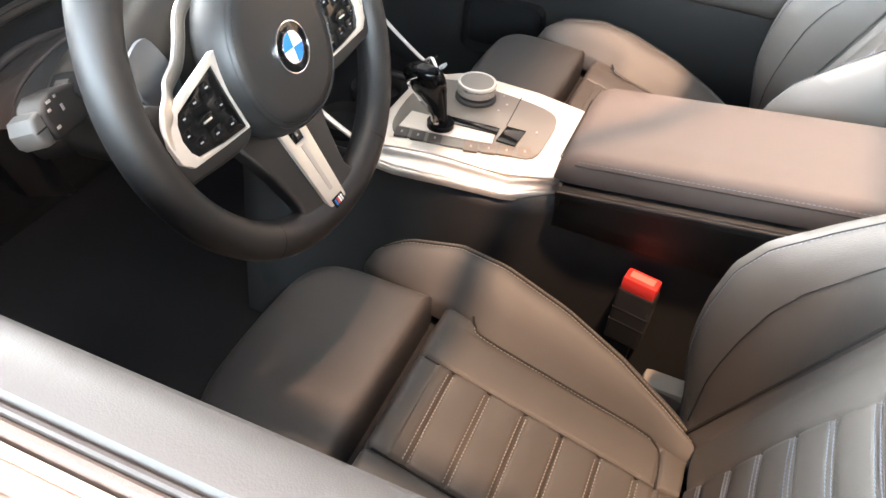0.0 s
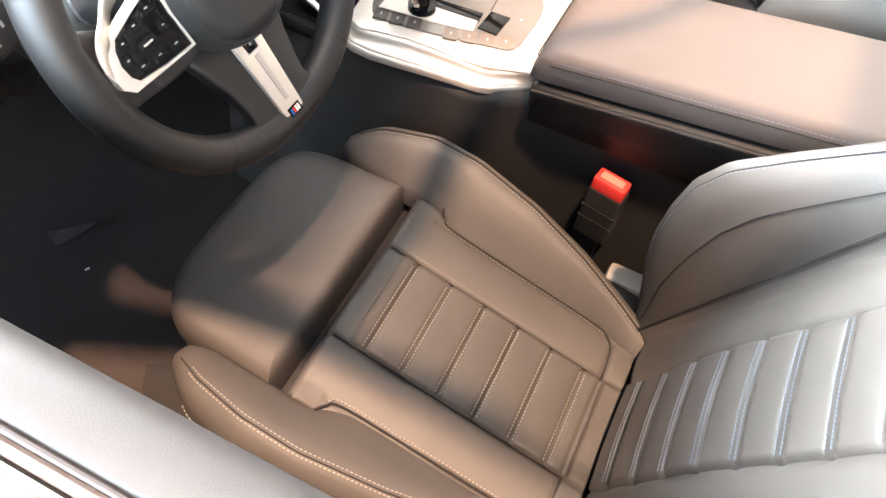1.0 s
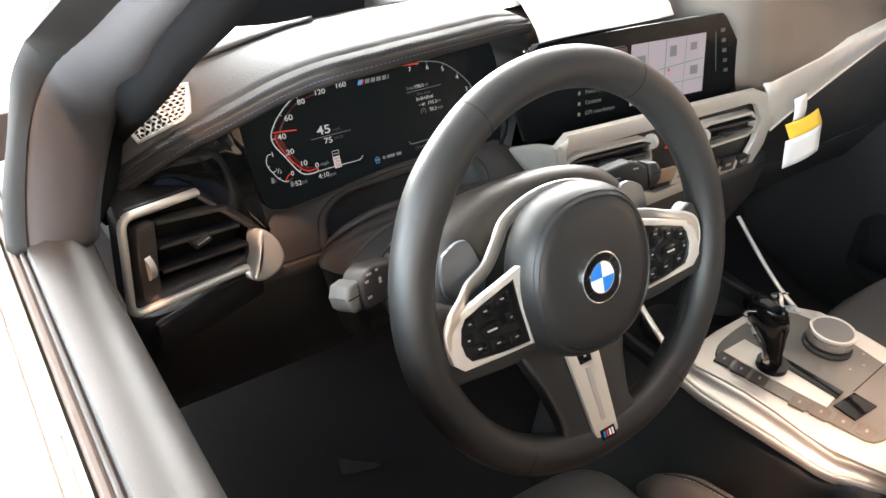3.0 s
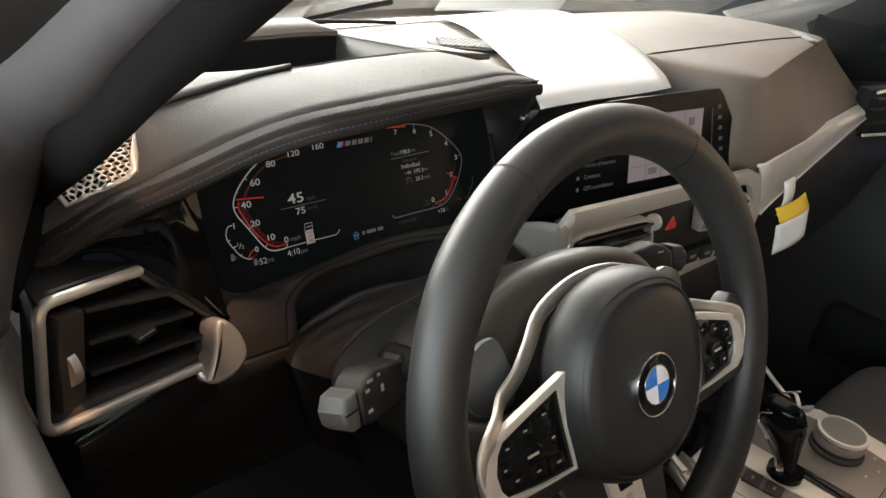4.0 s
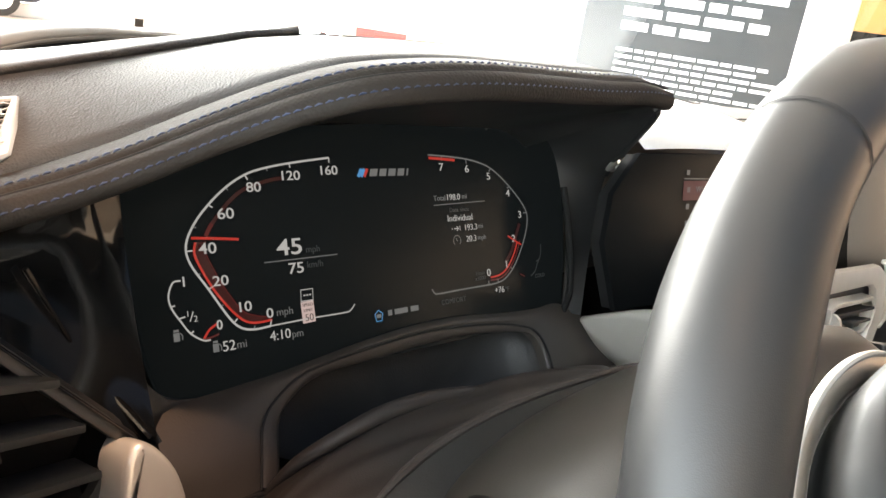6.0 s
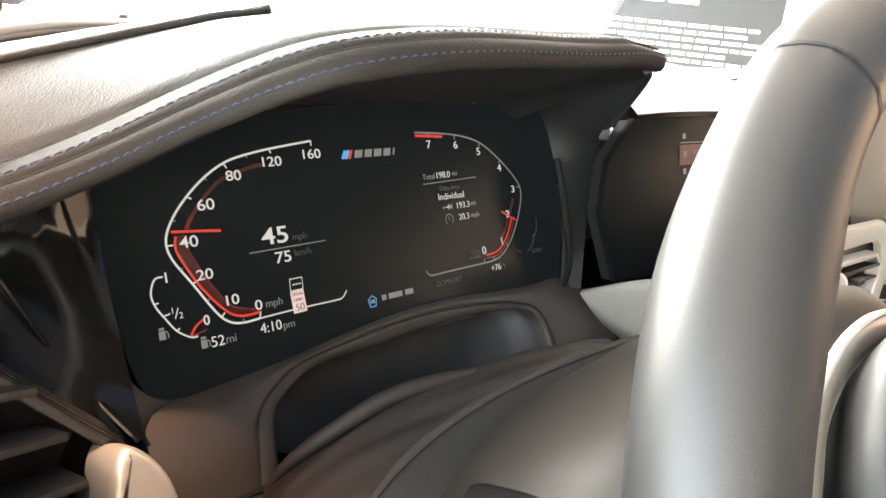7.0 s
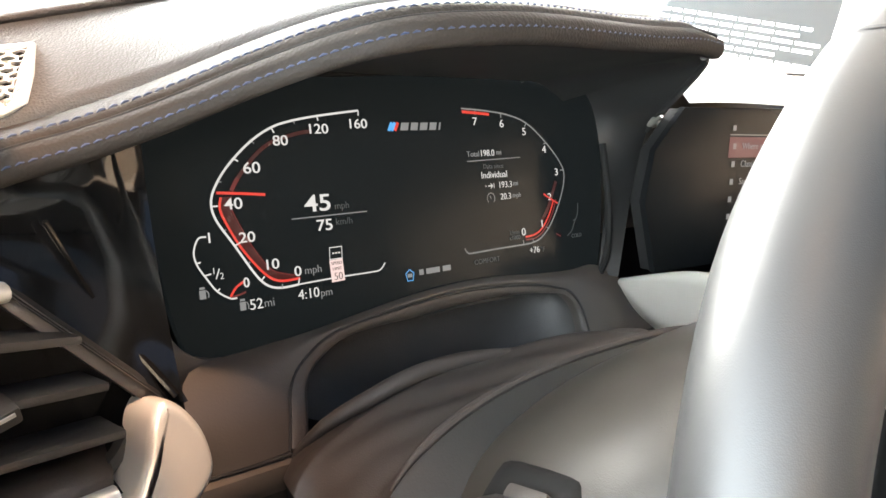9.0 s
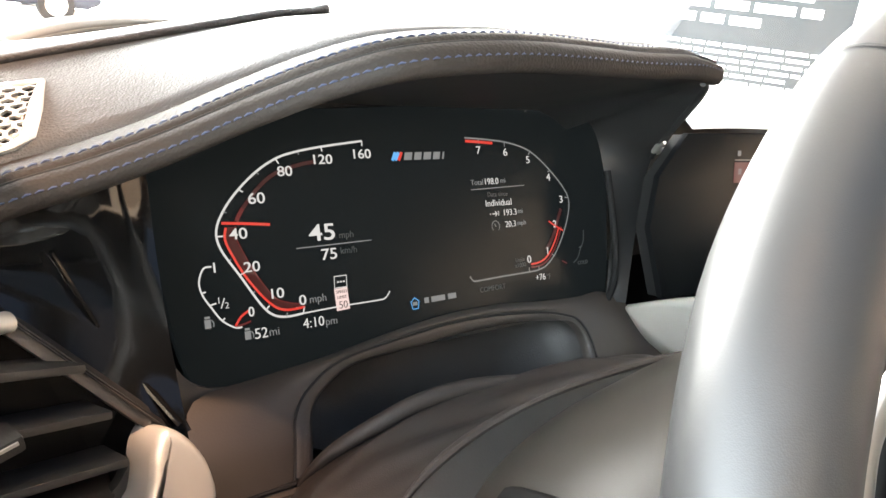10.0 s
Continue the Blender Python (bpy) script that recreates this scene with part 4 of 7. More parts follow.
stroke("fuel_arc", [(-0.1411, 0.0066), (-0.1453, 0.0060), (-0.1482, -0.0004), (-0.1472, -0.0069), (-0.1432, -0.0141), (-0.1386, -0.021), (-0.1324, -0.0254), (-0.1285, -0.0258)], 0.0009, LIT_WHITE)
stroke("fuel_needle", [(-0.1320, -0.0248), (-0.1285, -0.0205), (-0.1240, -0.0180)], 0.0012, LIT_RED)
stroke("fuel_needle", [(-0.1320, -0.0250), (-0.1275, -0.0245), (-0.1235, -0.0235)], 0.0010, LIT_DEEP_RED)
stroke("temperature_arc", [(0.1407, 0.0027), (0.1392, -0.0054), (0.1351, -0.0111), (0.1316, -0.0168), (0.1263, -0.0201)], 0.0008, LIT_DIM)
stroke("temperature_arc", [(0.1370, -0.0088), (0.1338, -0.0098)], 0.0008, LIT_DIM, steps=1)
stroke("temperature_needle", [(0.1145, -0.0173), (0.1194, -0.0197)], 0.0009, LIT_DEEP_RED, steps=1)
stroke("rule", [(-0.0932, 0.0112), (-0.066, 0.0114), (-0.0445, 0.0116)], 0.0006, LIT_GREY)
stroke("rule", [(0.0358, 0.0371), (0.06, 0.0376), (0.0848, 0.0381)], 0.0006, LIT_GREY)
for x, y, dx, dy in ((-0.0438, 0.0693, -0.0002, -0.0030), (-0.0713, 0.0662, 0.0006, -0.0026), (-0.0996, 0.0601, 0.0016, -0.0028), (-0.1223, 0.0446, 0.0024, -0.0014), (-0.1367, 0.0213, 0.0035, 0.0), (-0.1268, 0.0006, 0.0030, 0.0012), (-0.1147, -0.0192, 0.0024, 0.0022), (-0.0933, -0.0240, 0.0010, 0.0034), (-0.1475, -0.0060, 0.0022, 0.0004), (-0.1440, -0.0125, 0.0034, 0.0006), (-0.1386, -0.0210, 0.0016, 0.0012)):
    stroke("tick", [(x, y), (x + dx, y + dy)], 0.0008, LIT_WHITE, steps=1)
for x, y, dx, dy in ((-0.0860, 0.0636, 0.0006, -0.0016), (-0.1115, 0.0532, 0.0014, -0.0012), (-0.1318, 0.0335, 0.0018, -0.0004), (-0.1322, 0.0085, 0.0018, 0.0006), (-0.1208, -0.0095, 0.0014, 0.0010), (-0.1032, -0.0243, 0.0006, 0.0020)):
    stroke("tick", [(x, y), (x + dx, y + dy)], 0.0007, LIT_GREY, steps=1)
for x, y, dx, dy in ((0.0470, 0.0702, -0.0002, -0.0034), (0.0700, 0.0678, -0.0002, -0.003), (0.0936, 0.0613, -0.0018, -0.0024), (0.1120, 0.0474, -0.0028, -0.0008), (0.1275, 0.0275, -0.0032, 0.0), (0.0809, -0.0215, 0.0, 0.003), (0.0905, -0.0208, 0.0, 0.0026), (0.1070, -0.0130, -0.0024, 0.0018)):
    stroke("tick", [(x, y), (x + dx, y + dy)], 0.0008, LIT_GREY, steps=1)


def label(body, x, y, size, mat=LIT_WHITE, align="CENTER", wide=1.0, parent=None, z=L1, name="figure", weight=-0.011):
    return text(name, body, size, pose(x, y, z) @ Matrix.Diagonal((wide, 1, 1, 1)), mat, parent or cluster, align, weight=weight)


for body, x, y in (("160", -0.0452, 0.0615), ("120", -0.0715, 0.0589), ("80", -0.0949, 0.0530), ("60", -0.1129, 0.0393), ("40", -0.1249, 0.0216), ("20", -0.1196, 0.0040), ("10", -0.1077, -0.0115), ("0", -0.0928, -0.0171)):
    label(body, x, y, 0.0082 if body in ("40", "60") else 0.0076, wide=1.22, weight=0.004)
for body, x, y in (("7", 0.0459, 0.0625), ("6", 0.0700, 0.0609), ("5", 0.0909, 0.0553), ("4", 0.1095, 0.0425), ("3", 0.1203, 0.0262), ("2", 0.1110, 0.0091), ("1", 0.1009, -0.0091), ("0", 0.0819, -0.0131)):
    label(body, x, y, 0.0072, wide=1.15, weight=0.0)
label("45", -0.0761, 0.0182, 0.0130, wide=1.32, weight=0.008)
label("mph", -0.0610, 0.0161, 0.0056, LIT_DIM)
label("75", -0.0733, 0.0060, 0.0088, wide=1.22, weight=0.006)
label("km/h", -0.0605, 0.0072, 0.0056, LIT_DIM)
label("mph", -0.0834, -0.0173, 0.0062, LIT_GREY)
label("1", -0.1396, 0.0057, 0.0072, weight=0.012)
label("1", -0.1392, -0.0108, 0.0046)
stroke("fraction_bar", [(-0.1384, -0.0148), (-0.1362, -0.0098)], 0.0006, LIT_WHITE, steps=1)
label("2", -0.1352, -0.0138, 0.0046)
label("0", -0.1227, -0.0190, 0.0070, weight=0.012)
label("52", -0.1186, -0.0308, 0.0078, weight=-0.004)
label("mi", -0.1112, -0.0310, 0.0064, LIT_GREY)
label("4:10", -0.0876, -0.0300, 0.0077, weight=-0.004)
label("pm", -0.0766, -0.0308, 0.0062, LIT_GREY)
label("+76", 0.0911, -0.0265, 0.0064)
label("°F", 0.0992, -0.0270, 0.0052, LIT_DIM)
label("Total", 0.0418, 0.0416, 0.0052, LIT_GREY)
label("198.0", 0.0543, 0.0418, 0.0060)
label("mi", 0.0650, 0.0421, 0.0050, LIT_GREY)
label("Data since", 0.0589, 0.0331, 0.0044, LIT_DIM)
label("Individual", 0.0591, 0.0274, 0.0064)
label("193.3", 0.0684, 0.0203, 0.0060)
label("mi", 0.0782, 0.0207, 0.0050, LIT_GREY)
label("20.3", 0.0680, 0.0124, 0.0060)
label("mph", 0.0784, 0.0126, 0.0048, LIT_GREY)
label("1/min", 0.0730, -0.0124, 0.0042, LIT_DIM)
label("x1000", 0.0730, -0.0160, 0.0042, LIT_DIM)
label("COMFORT", 0.0457, -0.0283, 0.0048, LIT_DIM)
label("COLD", 0.1364, -0.0209, 0.0040, LIT_DIM)
# name of the street and model badge as plain bars, and small symbols
for x, w in ((-0.0112, 0.0034), (-0.0058, 0.0108), (0.0074, 0.0066)):
    stroke("street_bar", [(x, -0.0285), (x + w, -0.0285)], 0.0034, LIT_GREY, steps=1)
stroke("road_shield", [(-0.0214, -0.0281), (-0.0184, -0.0258), (-0.0154, -0.0281), (-0.0164, -0.0325), (-0.0204, -0.0325)], 0.0007, LIT_BLUE, steps=1, closed=True)
stroke("shield_bar", [(-0.0202, -0.0294), (-0.0166, -0.0294)], 0.0022, LIT_GREY, steps=1)
for x, mat in ((-0.0222, LIT_BLUE), (-0.0199, LIT_BLUE), (-0.0176, LIT_RED)):
    stroke("badge_stripe", [(x - 0.0014, 0.0574), (x + 0.0014, 0.0624)], 0.0020, mat, steps=1)
for x, w in ((-0.0150, 0.0058), (-0.0074, 0.0054), (-0.0003, 0.0058), (0.0072, 0.0054), (0.0146, 0.0014)):
    verts = [(x, 0.0576, L1), (x + w, 0.0576, L1), (x + w + 0.0012, 0.0622, L1), (x + 0.0012, 0.0622, L1)]
    mesh_from("badge_bar", verts, [(0, 1, 2, 3)], LIT_GREY, cluster, smooth=False)
for x0, y0 in ((-0.1478, -0.0216), (-0.1276, -0.0305)):
    stroke("fuel_symbol", [(x0, y0), (x0 + 0.0033, y0)], 0.0044, LIT_GREY, steps=1)
    stroke("fuel_symbol", [(x0 + 0.0003, y0 + 0.0032), (x0 + 0.0030, y0 + 0.0032)], 0.0012, LIT_GREY, steps=1)
    stroke("fuel_symbol", [(x0 + 0.0036, y0 + 0.0018), (x0 + 0.0047, y0 + 0.0004), (x0 + 0.0045, y0 - 0.0018)], 0.0006, LIT_GREY, steps=2)
stroke("distance_symbol", [(0.0502, 0.0203), (0.0510, 0.0203)], 0.0011, LIT_WHITE, steps=1)
stroke("distance_symbol", [(0.0524, 0.0203), (0.0566, 0.0203)], 0.0008, LIT_WHITE, steps=1)
stroke("distance_symbol", [(0.0549, 0.0219), (0.0566, 0.0203), (0.0549, 0.0187)], 0.0008, LIT_WHITE, steps=1)
stroke("distance_symbol", [(0.0579, 0.0188), (0.0579, 0.0220)], 0.0006, LIT_WHITE, steps=1)
stroke("average_symbol", [(0.0542 + 0.0034 * math.cos(a), 0.0120 + 0.0036 * math.sin(a)) for a in np.linspace(-0.8, 3.9, 9)], 0.0006, LIT_GREY, steps=2)
stroke("average_symbol", [(0.0534, 0.0138), (0.0544, 0.0116)], 0.0007, LIT_GREY, steps=1)
stroke("sign_frame", [(-0.0719, -0.0066), (-0.0640, -0.0066), (-0.0644, -0.0131), (-0.0724, -0.0131)], 0.0007, LIT_WHITE, steps=1, closed=True)
for x in (-0.0705, -0.0686, -0.0667):
    stroke("sign_bar", [(x, -0.0099), (x + 0.0013, -0.0099)], 0.0009, LIT_WHITE, steps=1)
stroke("speed_limit_sign", [(-0.0686, -0.0135), (-0.0682, -0.0258)], 0.0086, LIT_PINK, steps=1)
label("50", -0.0682, -0.0230, 0.0060, LIT_INK, z=0.0010)
label("SPEED", -0.0685, -0.0155, 0.0026, LIT_INK, z=0.0010)
label("LIMIT", -0.0685, -0.0186, 0.0026, LIT_INK, z=0.0010)

# ---------- steering wheel ----------
TILT = radians(21.4)
WM = frame_matrix((-0.37, 0.0, 0.95), (1, 0, 0), (0, math.sin(TILT), math.cos(TILT)), (0, -math.cos(TILT), math.sin(TILT)))
wheel = empty("steering_wheel", "black leather steering wheel with silver spoke trim", "steering wheel", m=WM)
RX, RC, RR, RZ = 0.0057, 0.0023, 0.1748, -0.0286


def rim_pt(a, r=RR, z=RZ):
    return Vector((RX + r * math.cos(a), RC + r * math.sin(a), z))


verts, faces = [], []
NS, NT = 144, 20
for i in range(NS):
    a = 2 * math.pi * i / NS
    bulge = 0.0012 * (math.exp(-((math.degrees(a) - 38) / 10) ** 2) + math.exp(-((math.degrees(a) - 142) / 10) ** 2))
    flat = 0.004 * math.exp(-((math.degrees(a) - 270) / 22) ** 2)
    for j in range(NT):
        b = 2 * math.pi * j / NT
        rr = 0.0182 + bulge
        r = RR - flat + rr * math.cos(b)
        verts.append((RX + r * math.cos(a), RC + r * math.sin(a), RZ + rr * math.sin(b)))
for i in range(NS):
    for j in range(NT):
        p, q = i * NT + j, i * NT + (j + 1) % NT
        r2 = ((i + 1) % NS) * NT
        faces.append((p, r2 + j, r2 + (j + 1) % NT, q))
mesh_from("rim", verts, faces, WHEEL_LEATHER, wheel, "smooth black leather rim", angle=80)
for deg in (60, 120, -57, -123):
    a = radians(deg)
    ring = [Vector((RX + (RR + 0.01845 * math.cos(b)) * math.cos(a), RC + (RR + 0.01845 * math.cos(b)) * math.sin(a), RZ + 0.01845 * math.sin(b))) for b in np.linspace(0, 2 * math.pi, 25)[:-1]]
    bm = bmesh.new()
    rows = []
    t = Vector((-math.sin(a), math.cos(a), 0)) * 0.0008
    A = [bm.verts.new(p - t) for p in ring]
    B = [bm.verts.new(p + t) for p in ring]
    for j in range(24):
        bm.faces.new((A[j], A[(j + 1) % 24], B[(j + 1) % 24], B[j]))
    part("rim_seam", bm, SEAM, wheel)
# stitching round the inner side of the rim between the seams
stitches("rim_stitching", [rim_pt(a, RR - 0.0184, RZ + 0.001) for a in np.linspace(radians(-50), radians(55), 40)], SEAM, wheel, pitch=0.006, length=0.004)
stitches("rim_stitching", [rim_pt(a, RR - 0.0184, RZ + 0.001) for a in np.linspace(radians(125), radians(230), 40)], SEAM, wheel, pitch=0.006, length=0.004)

HUB = [(0.0, 0.071), (0.030, 0.066), (0.049, 0.053), (0.062, 0.029), (0.066, 0.0), (0.060, -0.028), (0.045, -0.050), (0.024, -0.062), (0.0, -0.065), (-0.024, -0.062), (-0.045, -0.050), (-0.060, -0.028), (-0.066, 0.0), (-0.062, 0.029), (-0.049, 0.053), (-0.030, 0.066)]
hub_o = outline(HUB, 5)
rows = []
for k, z in ((0.80, -0.065), (0.86, -0.052), (1.02, -0.042), (1.12, -0.0355), (1.145, -0.030), (1.14, -0.022), (1.11, -0.0135), (1.075, -0.0068), (1.042, -0.0034), (1.034, -0.0046), (1.024, -0.0026), (0.985, -0.0004), (0.972, -0.0022), (0.958, -0.0006), (0.8, 0.0010), (0.45, 0.0026), (0.25, 0.0022), (0.0, 0.002)):
    rows.append([(x * k, 0.004 * (1 - k) + y * k, z) for x, y in hub_o])
loft("hub_pad", rows, WHEEL_LEATHER, wheel, "padded leather airbag hub", closed=True, angle=70)
stitches("hub_stitching", [(x * 0.985, 0.004 * 0.015 + y * 0.985, 0.0002) for x, y in hub_o], SEAM, wheel, pitch=0.0042, length=0.0030, r=0.0005)
# emblem as plain coloured quarters
em = 0.0225
disc = [(em * math.cos(a), em * math.sin(a)) for a in np.linspace(0, 2 * math.pi, 41)[:-1]]
emb = part("emblem", prism_bm(disc, 0.004, 0.001), GLOSS, wheel, "round blue and white emblem with a black ring", m=pose(0, 0, 0.0048))
part("emblem_ring", ring_bm([(x * 1.02, y * 1.02) for x, y in disc], [(x * 0.96, y * 0.96) for x, y in disc], 0.003, 0.0004), CHROME, emb, m=pose(0, 0, 0.0006))
part("emblem_ring", ring_bm([(x * 0.64, y * 0.64) for x, y in disc], [(x * 0.60, y * 0.60) for x, y in disc], 0.002, 0.0003), CHROME, emb, m=pose(0, 0, 0.0006))
for q in range(4):
    arc = [(0, 0)] + [(em * 0.6 * math.cos(a), em * 0.6 * math.sin(a)) for a in np.linspace(q * math.pi / 2, (q + 1) * math.pi / 2, 9)]
    part("emblem_quarter", prism_bm(arc, 0.001, 0), BLUE if q in (1, 3) else WHITE, emb, m=pose(0, 0, 0.0006))

FR_O = [(0.068, 0.0305), (0.108, 0.0185), (0.137, 0.0095), (0.1465, 0.001), (0.1508, -0.013), (0.1485, -0.029), (0.139, -0.0375), (0.100, -0.0395), (0.0665, -0.0405), (0.0730, -0.005)]
FR_I = [(0.0775, 0.0215), (0.108, 0.0125), (0.131, 0.0050), (0.1360, -0.002), (0.1385, -0.014), (0.1360, -0.0255), (0.130, -0.0330), (0.100, -0.0370), (0.0690, -0.0385), (0.0748, -0.005)]
for k in (1, -1):
    fo = FR_O if k > 0 else mirror(FR_O)
    fi = FR_I if k > 0 else mirror(FR_I)
    pod = part("spoke_trim", ring_bm(fo, fi, 0.006, 0.0007), ALU, wheel, "satin silver frame of the button pod", m=pose(0, 0, -0.0145))
    part("button_panel", prism_bm(fi, 0.004, 0.0006), GLOSS, pod, "black buttons with white symbols", m=pose(0, 0, -0.002))
    for bx, by, bw, bh in ((0.092, 0.0085, 0.015, 0.010), (0.110, 0.0040, 0.014, 0.009), (0.1265, -0.0015, 0.011, 0.009), (0.0855, -0.010, 0.011, 0.011), (0.130, -0.0145, 0.010, 0.011), (0.083, -0.0285, 0.015, 0.011), (0.102, -0.0270, 0.015, 0.011), (0.121, -0.0250, 0.014, 0.010)):
        b = part("button", box_bm(bw, bh, 0.003, 0.0008), GLOSS, pod, m=pose(k * bx, by, -0.0030))
        part("symbol", box_bm(bw * 0.24, 0.0012, 0.0004, 0), GREY_MARK, b, m=pose(0, 0, 0.0016))
    rk = part("rocker", prism_bm(outline([(-0.008, -0.004), (0.008, -0.004), (0.009, 0.003), (0.0, 0.005), (-0.009, 0.003)], 3), 0.005, 0.0015), GLOSS, pod, m=pose(k * 0.108, -0.0115, 0.001))
    part("rocker_bar", box_bm(0.010, 0.0016, 0.001, 0.0004), ALU, rk, m=pose(0, -0.001, 0.0004))
    # leather behind the pod, running into the rim
    so = [(0.055, 0.004), (0.095, 0.008), (0.125, 0.010), (0.152, 0.022), (0.163, 0.0), (0.160, -0.045), (0.13, -0.052), (0.07, -0.054), (0.05, -0.03)]
    part("spoke", prism_bm(outline(so if k > 0 else mirror(so), 4), 0.016, 0.004, 3), WHEEL_LEATHER, wheel, m=pose(0, 0, -0.021))
# silver bow from pod to pod over the hub
HALF_BOW = [(0.1462, -0.027, -0.0156), (0.1490, -0.013, -0.0152), (0.1470, 0.000, -0.0150), (0.1400, 0.0088, -0.0152), (0.128, 0.0150, -0.021), (0.1105, 0.0204, -0.034), (0.0855, 0.027, -0.043), (0.069, 0.0415, -0.046), (0.0545, 0.059, -0.047), (0.028, 0.0695, -0.048)]
bow = catmull([(-x, y, z) for x, y, z in HALF_BOW] + [(0.0, 0.073, -0.048)] + HALF_BOW[::-1], 6)


def offset_path(P, d):
    out = []
    for i, p in enumerate(P):
        k = min(1.0, 0.12 + min(i, len(P) - 1 - i) / 20)
        t = (P[min(i + 1, len(P) - 1)] - P[max(i - 1, 0)]).normalized()
        out.append(p + Vector((-t.y, t.x, 0)) * d * k)
    return out


taper = [min(1.0, 0.12 + min(i, len(bow) - 1 - i) / 20) for i in range(len(bow))]
ht = part("hub_trim", tube_bm(bow, [0.0058 * k for k in taper], 10, up=(0, 0, 1), squash=0.4), material("satin_bronze", (0.60, 0.54, 0.46), 0.32, metal=0.8, color2=(0.54, 0.48, 0.41), wear_scale=40), wheel, "satin bronze channel of the bow round the hub")
part("bow_edge", tube_bm(offset_path(bow, 0.0054), [0.0015 * (0.4 + 0.6 * k) for k in taper], 8, up=(0, 0, 1), squash=1.4), ALU, ht, "bright silver edge")
part("bow_edge", tube_bm(offset_path(bow, -0.0050), [0.0011 * (0.4 + 0.6 * k) for k in taper], 8, up=(0, 0, 1), squash=1.2), ALU, ht, "bright silver edge")
# lower spoke, rising from behind the hub to the rim
LM = pose(0, -0.07, -0.036, -14, 0, 0)
low = [(-0.058, 0.02), (0.058, 0.02), (0.051, -0.03), (0.043, -0.07), (0.048, -0.098), (-0.048, -0.098), (-0.043, -0.07), (-0.051, -0.03)]
part("spoke", prism_bm(outline(low, 3), 0.014, 0.005, 3), WHEEL_LEATHER, wheel, m=LM @ pose(0, 0, -0.003))
bar = [(-0.020, 0.006), (-0.0098, 0.004), (-0.0072, -0.022), (0.0072, -0.022), (0.0098, 0.004), (0.020, 0.006), (0.0135, -0.100), (-0.0135, -0.100)]
lb = part("spoke_trim", prism_bm(bar, 0.006, 0.0015), ALU, wheel, "satin silver bar on the lower spoke", m=LM @ pose(0, 0, 0.0008))
part("heater_button", prism_bm([(-0.0094, 0.004), (0.0094, 0.004), (0.0069, -0.0215), (-0.0069, -0.0215)], 0.004, 0.0005), GLOSS, lb, m=pose(0, 0, 0.0003))
part("symbol", box_bm(0.003, 0.0045, 0.0004, 0), GREY_MARK, lb, m=pose(0, -0.014, 0.0006))
groove_m = [(-0.0032, -0.026), (0.0032, -0.026), (0.0026, -0.078), (-0.0026, -0.078)]
part("trim_channel", prism_bm(groove_m, 0.001, 0.0004), material("brushed_channel", (0.52, 0.49, 0.45), 0.4, metal=0.5), lb, m=pose(0, 0, 0.0007))
part("badge", box_bm(0.018, 0.010, 0.001, 0.0004), GLOSS, lb, "small black badge with coloured stripes", m=pose(0.0, -0.091, 0.0006))
for i, mt in enumerate((BLUE, RED, WHITE, WHITE)):
    part("badge_stripe", box_bm(0.0022, 0.006, 0.0006, 0), mt, lb, m=pose(-0.005 + 0.0034 * i, -0.091, 0.0012))
# shift paddles
for k in (1, -1):
    pd = [(0.080, 0.020), (0.090, 0.050), (0.099, 0.055), (0.110, 0.052), (0.121, 0.043), (0.123, 0.016), (0.108, 0.002), (0.085, 0.004)]
    part("shift_paddle", prism_bm(outline(pd if k > 0 else mirror(pd), 3), 0.004, 0.0015), material("paddle_grey", (0.20, 0.21, 0.22), 0.35, metal=0.4), wheel, "grey shift paddle", m=pose(0, 0, -0.052))

# column shroud behind the wheel
column = empty("column_shroud", "dark steering column cover with two control stalks", "column cover", m=WM)
rows = []
for z, rx, rt, rb in ((-0.056, 0.092, 0.062, 0.055), (-0.061, 0.114, 0.080, 0.066), (-0.072, 0.127, 0.0875, 0.07), (-0.10, 0.132, 0.084, 0.072), (-0.14, 0.133, 0.0725, 0.07), (-0.166, 0.131, 0.0600, 0.066), (-0.178, 0.126, 0.0510, 0.06)):
    row = []
    for a in np.linspace(0, 2 * math.pi, 49)[:-1]:
        c, s = math.cos(a), math.sin(a)
        e = 2.0 / 2.3
        row.append((rx * math.copysign(abs(c) ** e, c), (rt if s > 0 else rb) * math.copysign(abs(s) ** e, s), z))
    rows.append(row)
loft("cover", rows, material("column_grain", (0.033, 0.028, 0.0225), 0.38, color2=(0.040, 0.034, 0.028), bump=0.12, bump_scale=1800), column, "dark grained column cover", closed=True, caps=True, angle=50)
part("cover_seam", tube_bm([(x, y, z) for x, y, z in ((-0.1150, 0.012, -0.06), (-0.1325, 0.012, -0.10), (-0.1345, 0.012, -0.15), (-0.1330, 0.012, -0.175))], 0.0015, 6), SEAM, column)
def boxy(a, rx, ry, n):
    """A point of a rounded box outline at the angle a."""
    c, q = math.cos(a), math.sin(a)
    return rx * math.copysign(abs(c) ** (2 / n), c), ry * math.copysign(abs(q) ** (2 / n), q)


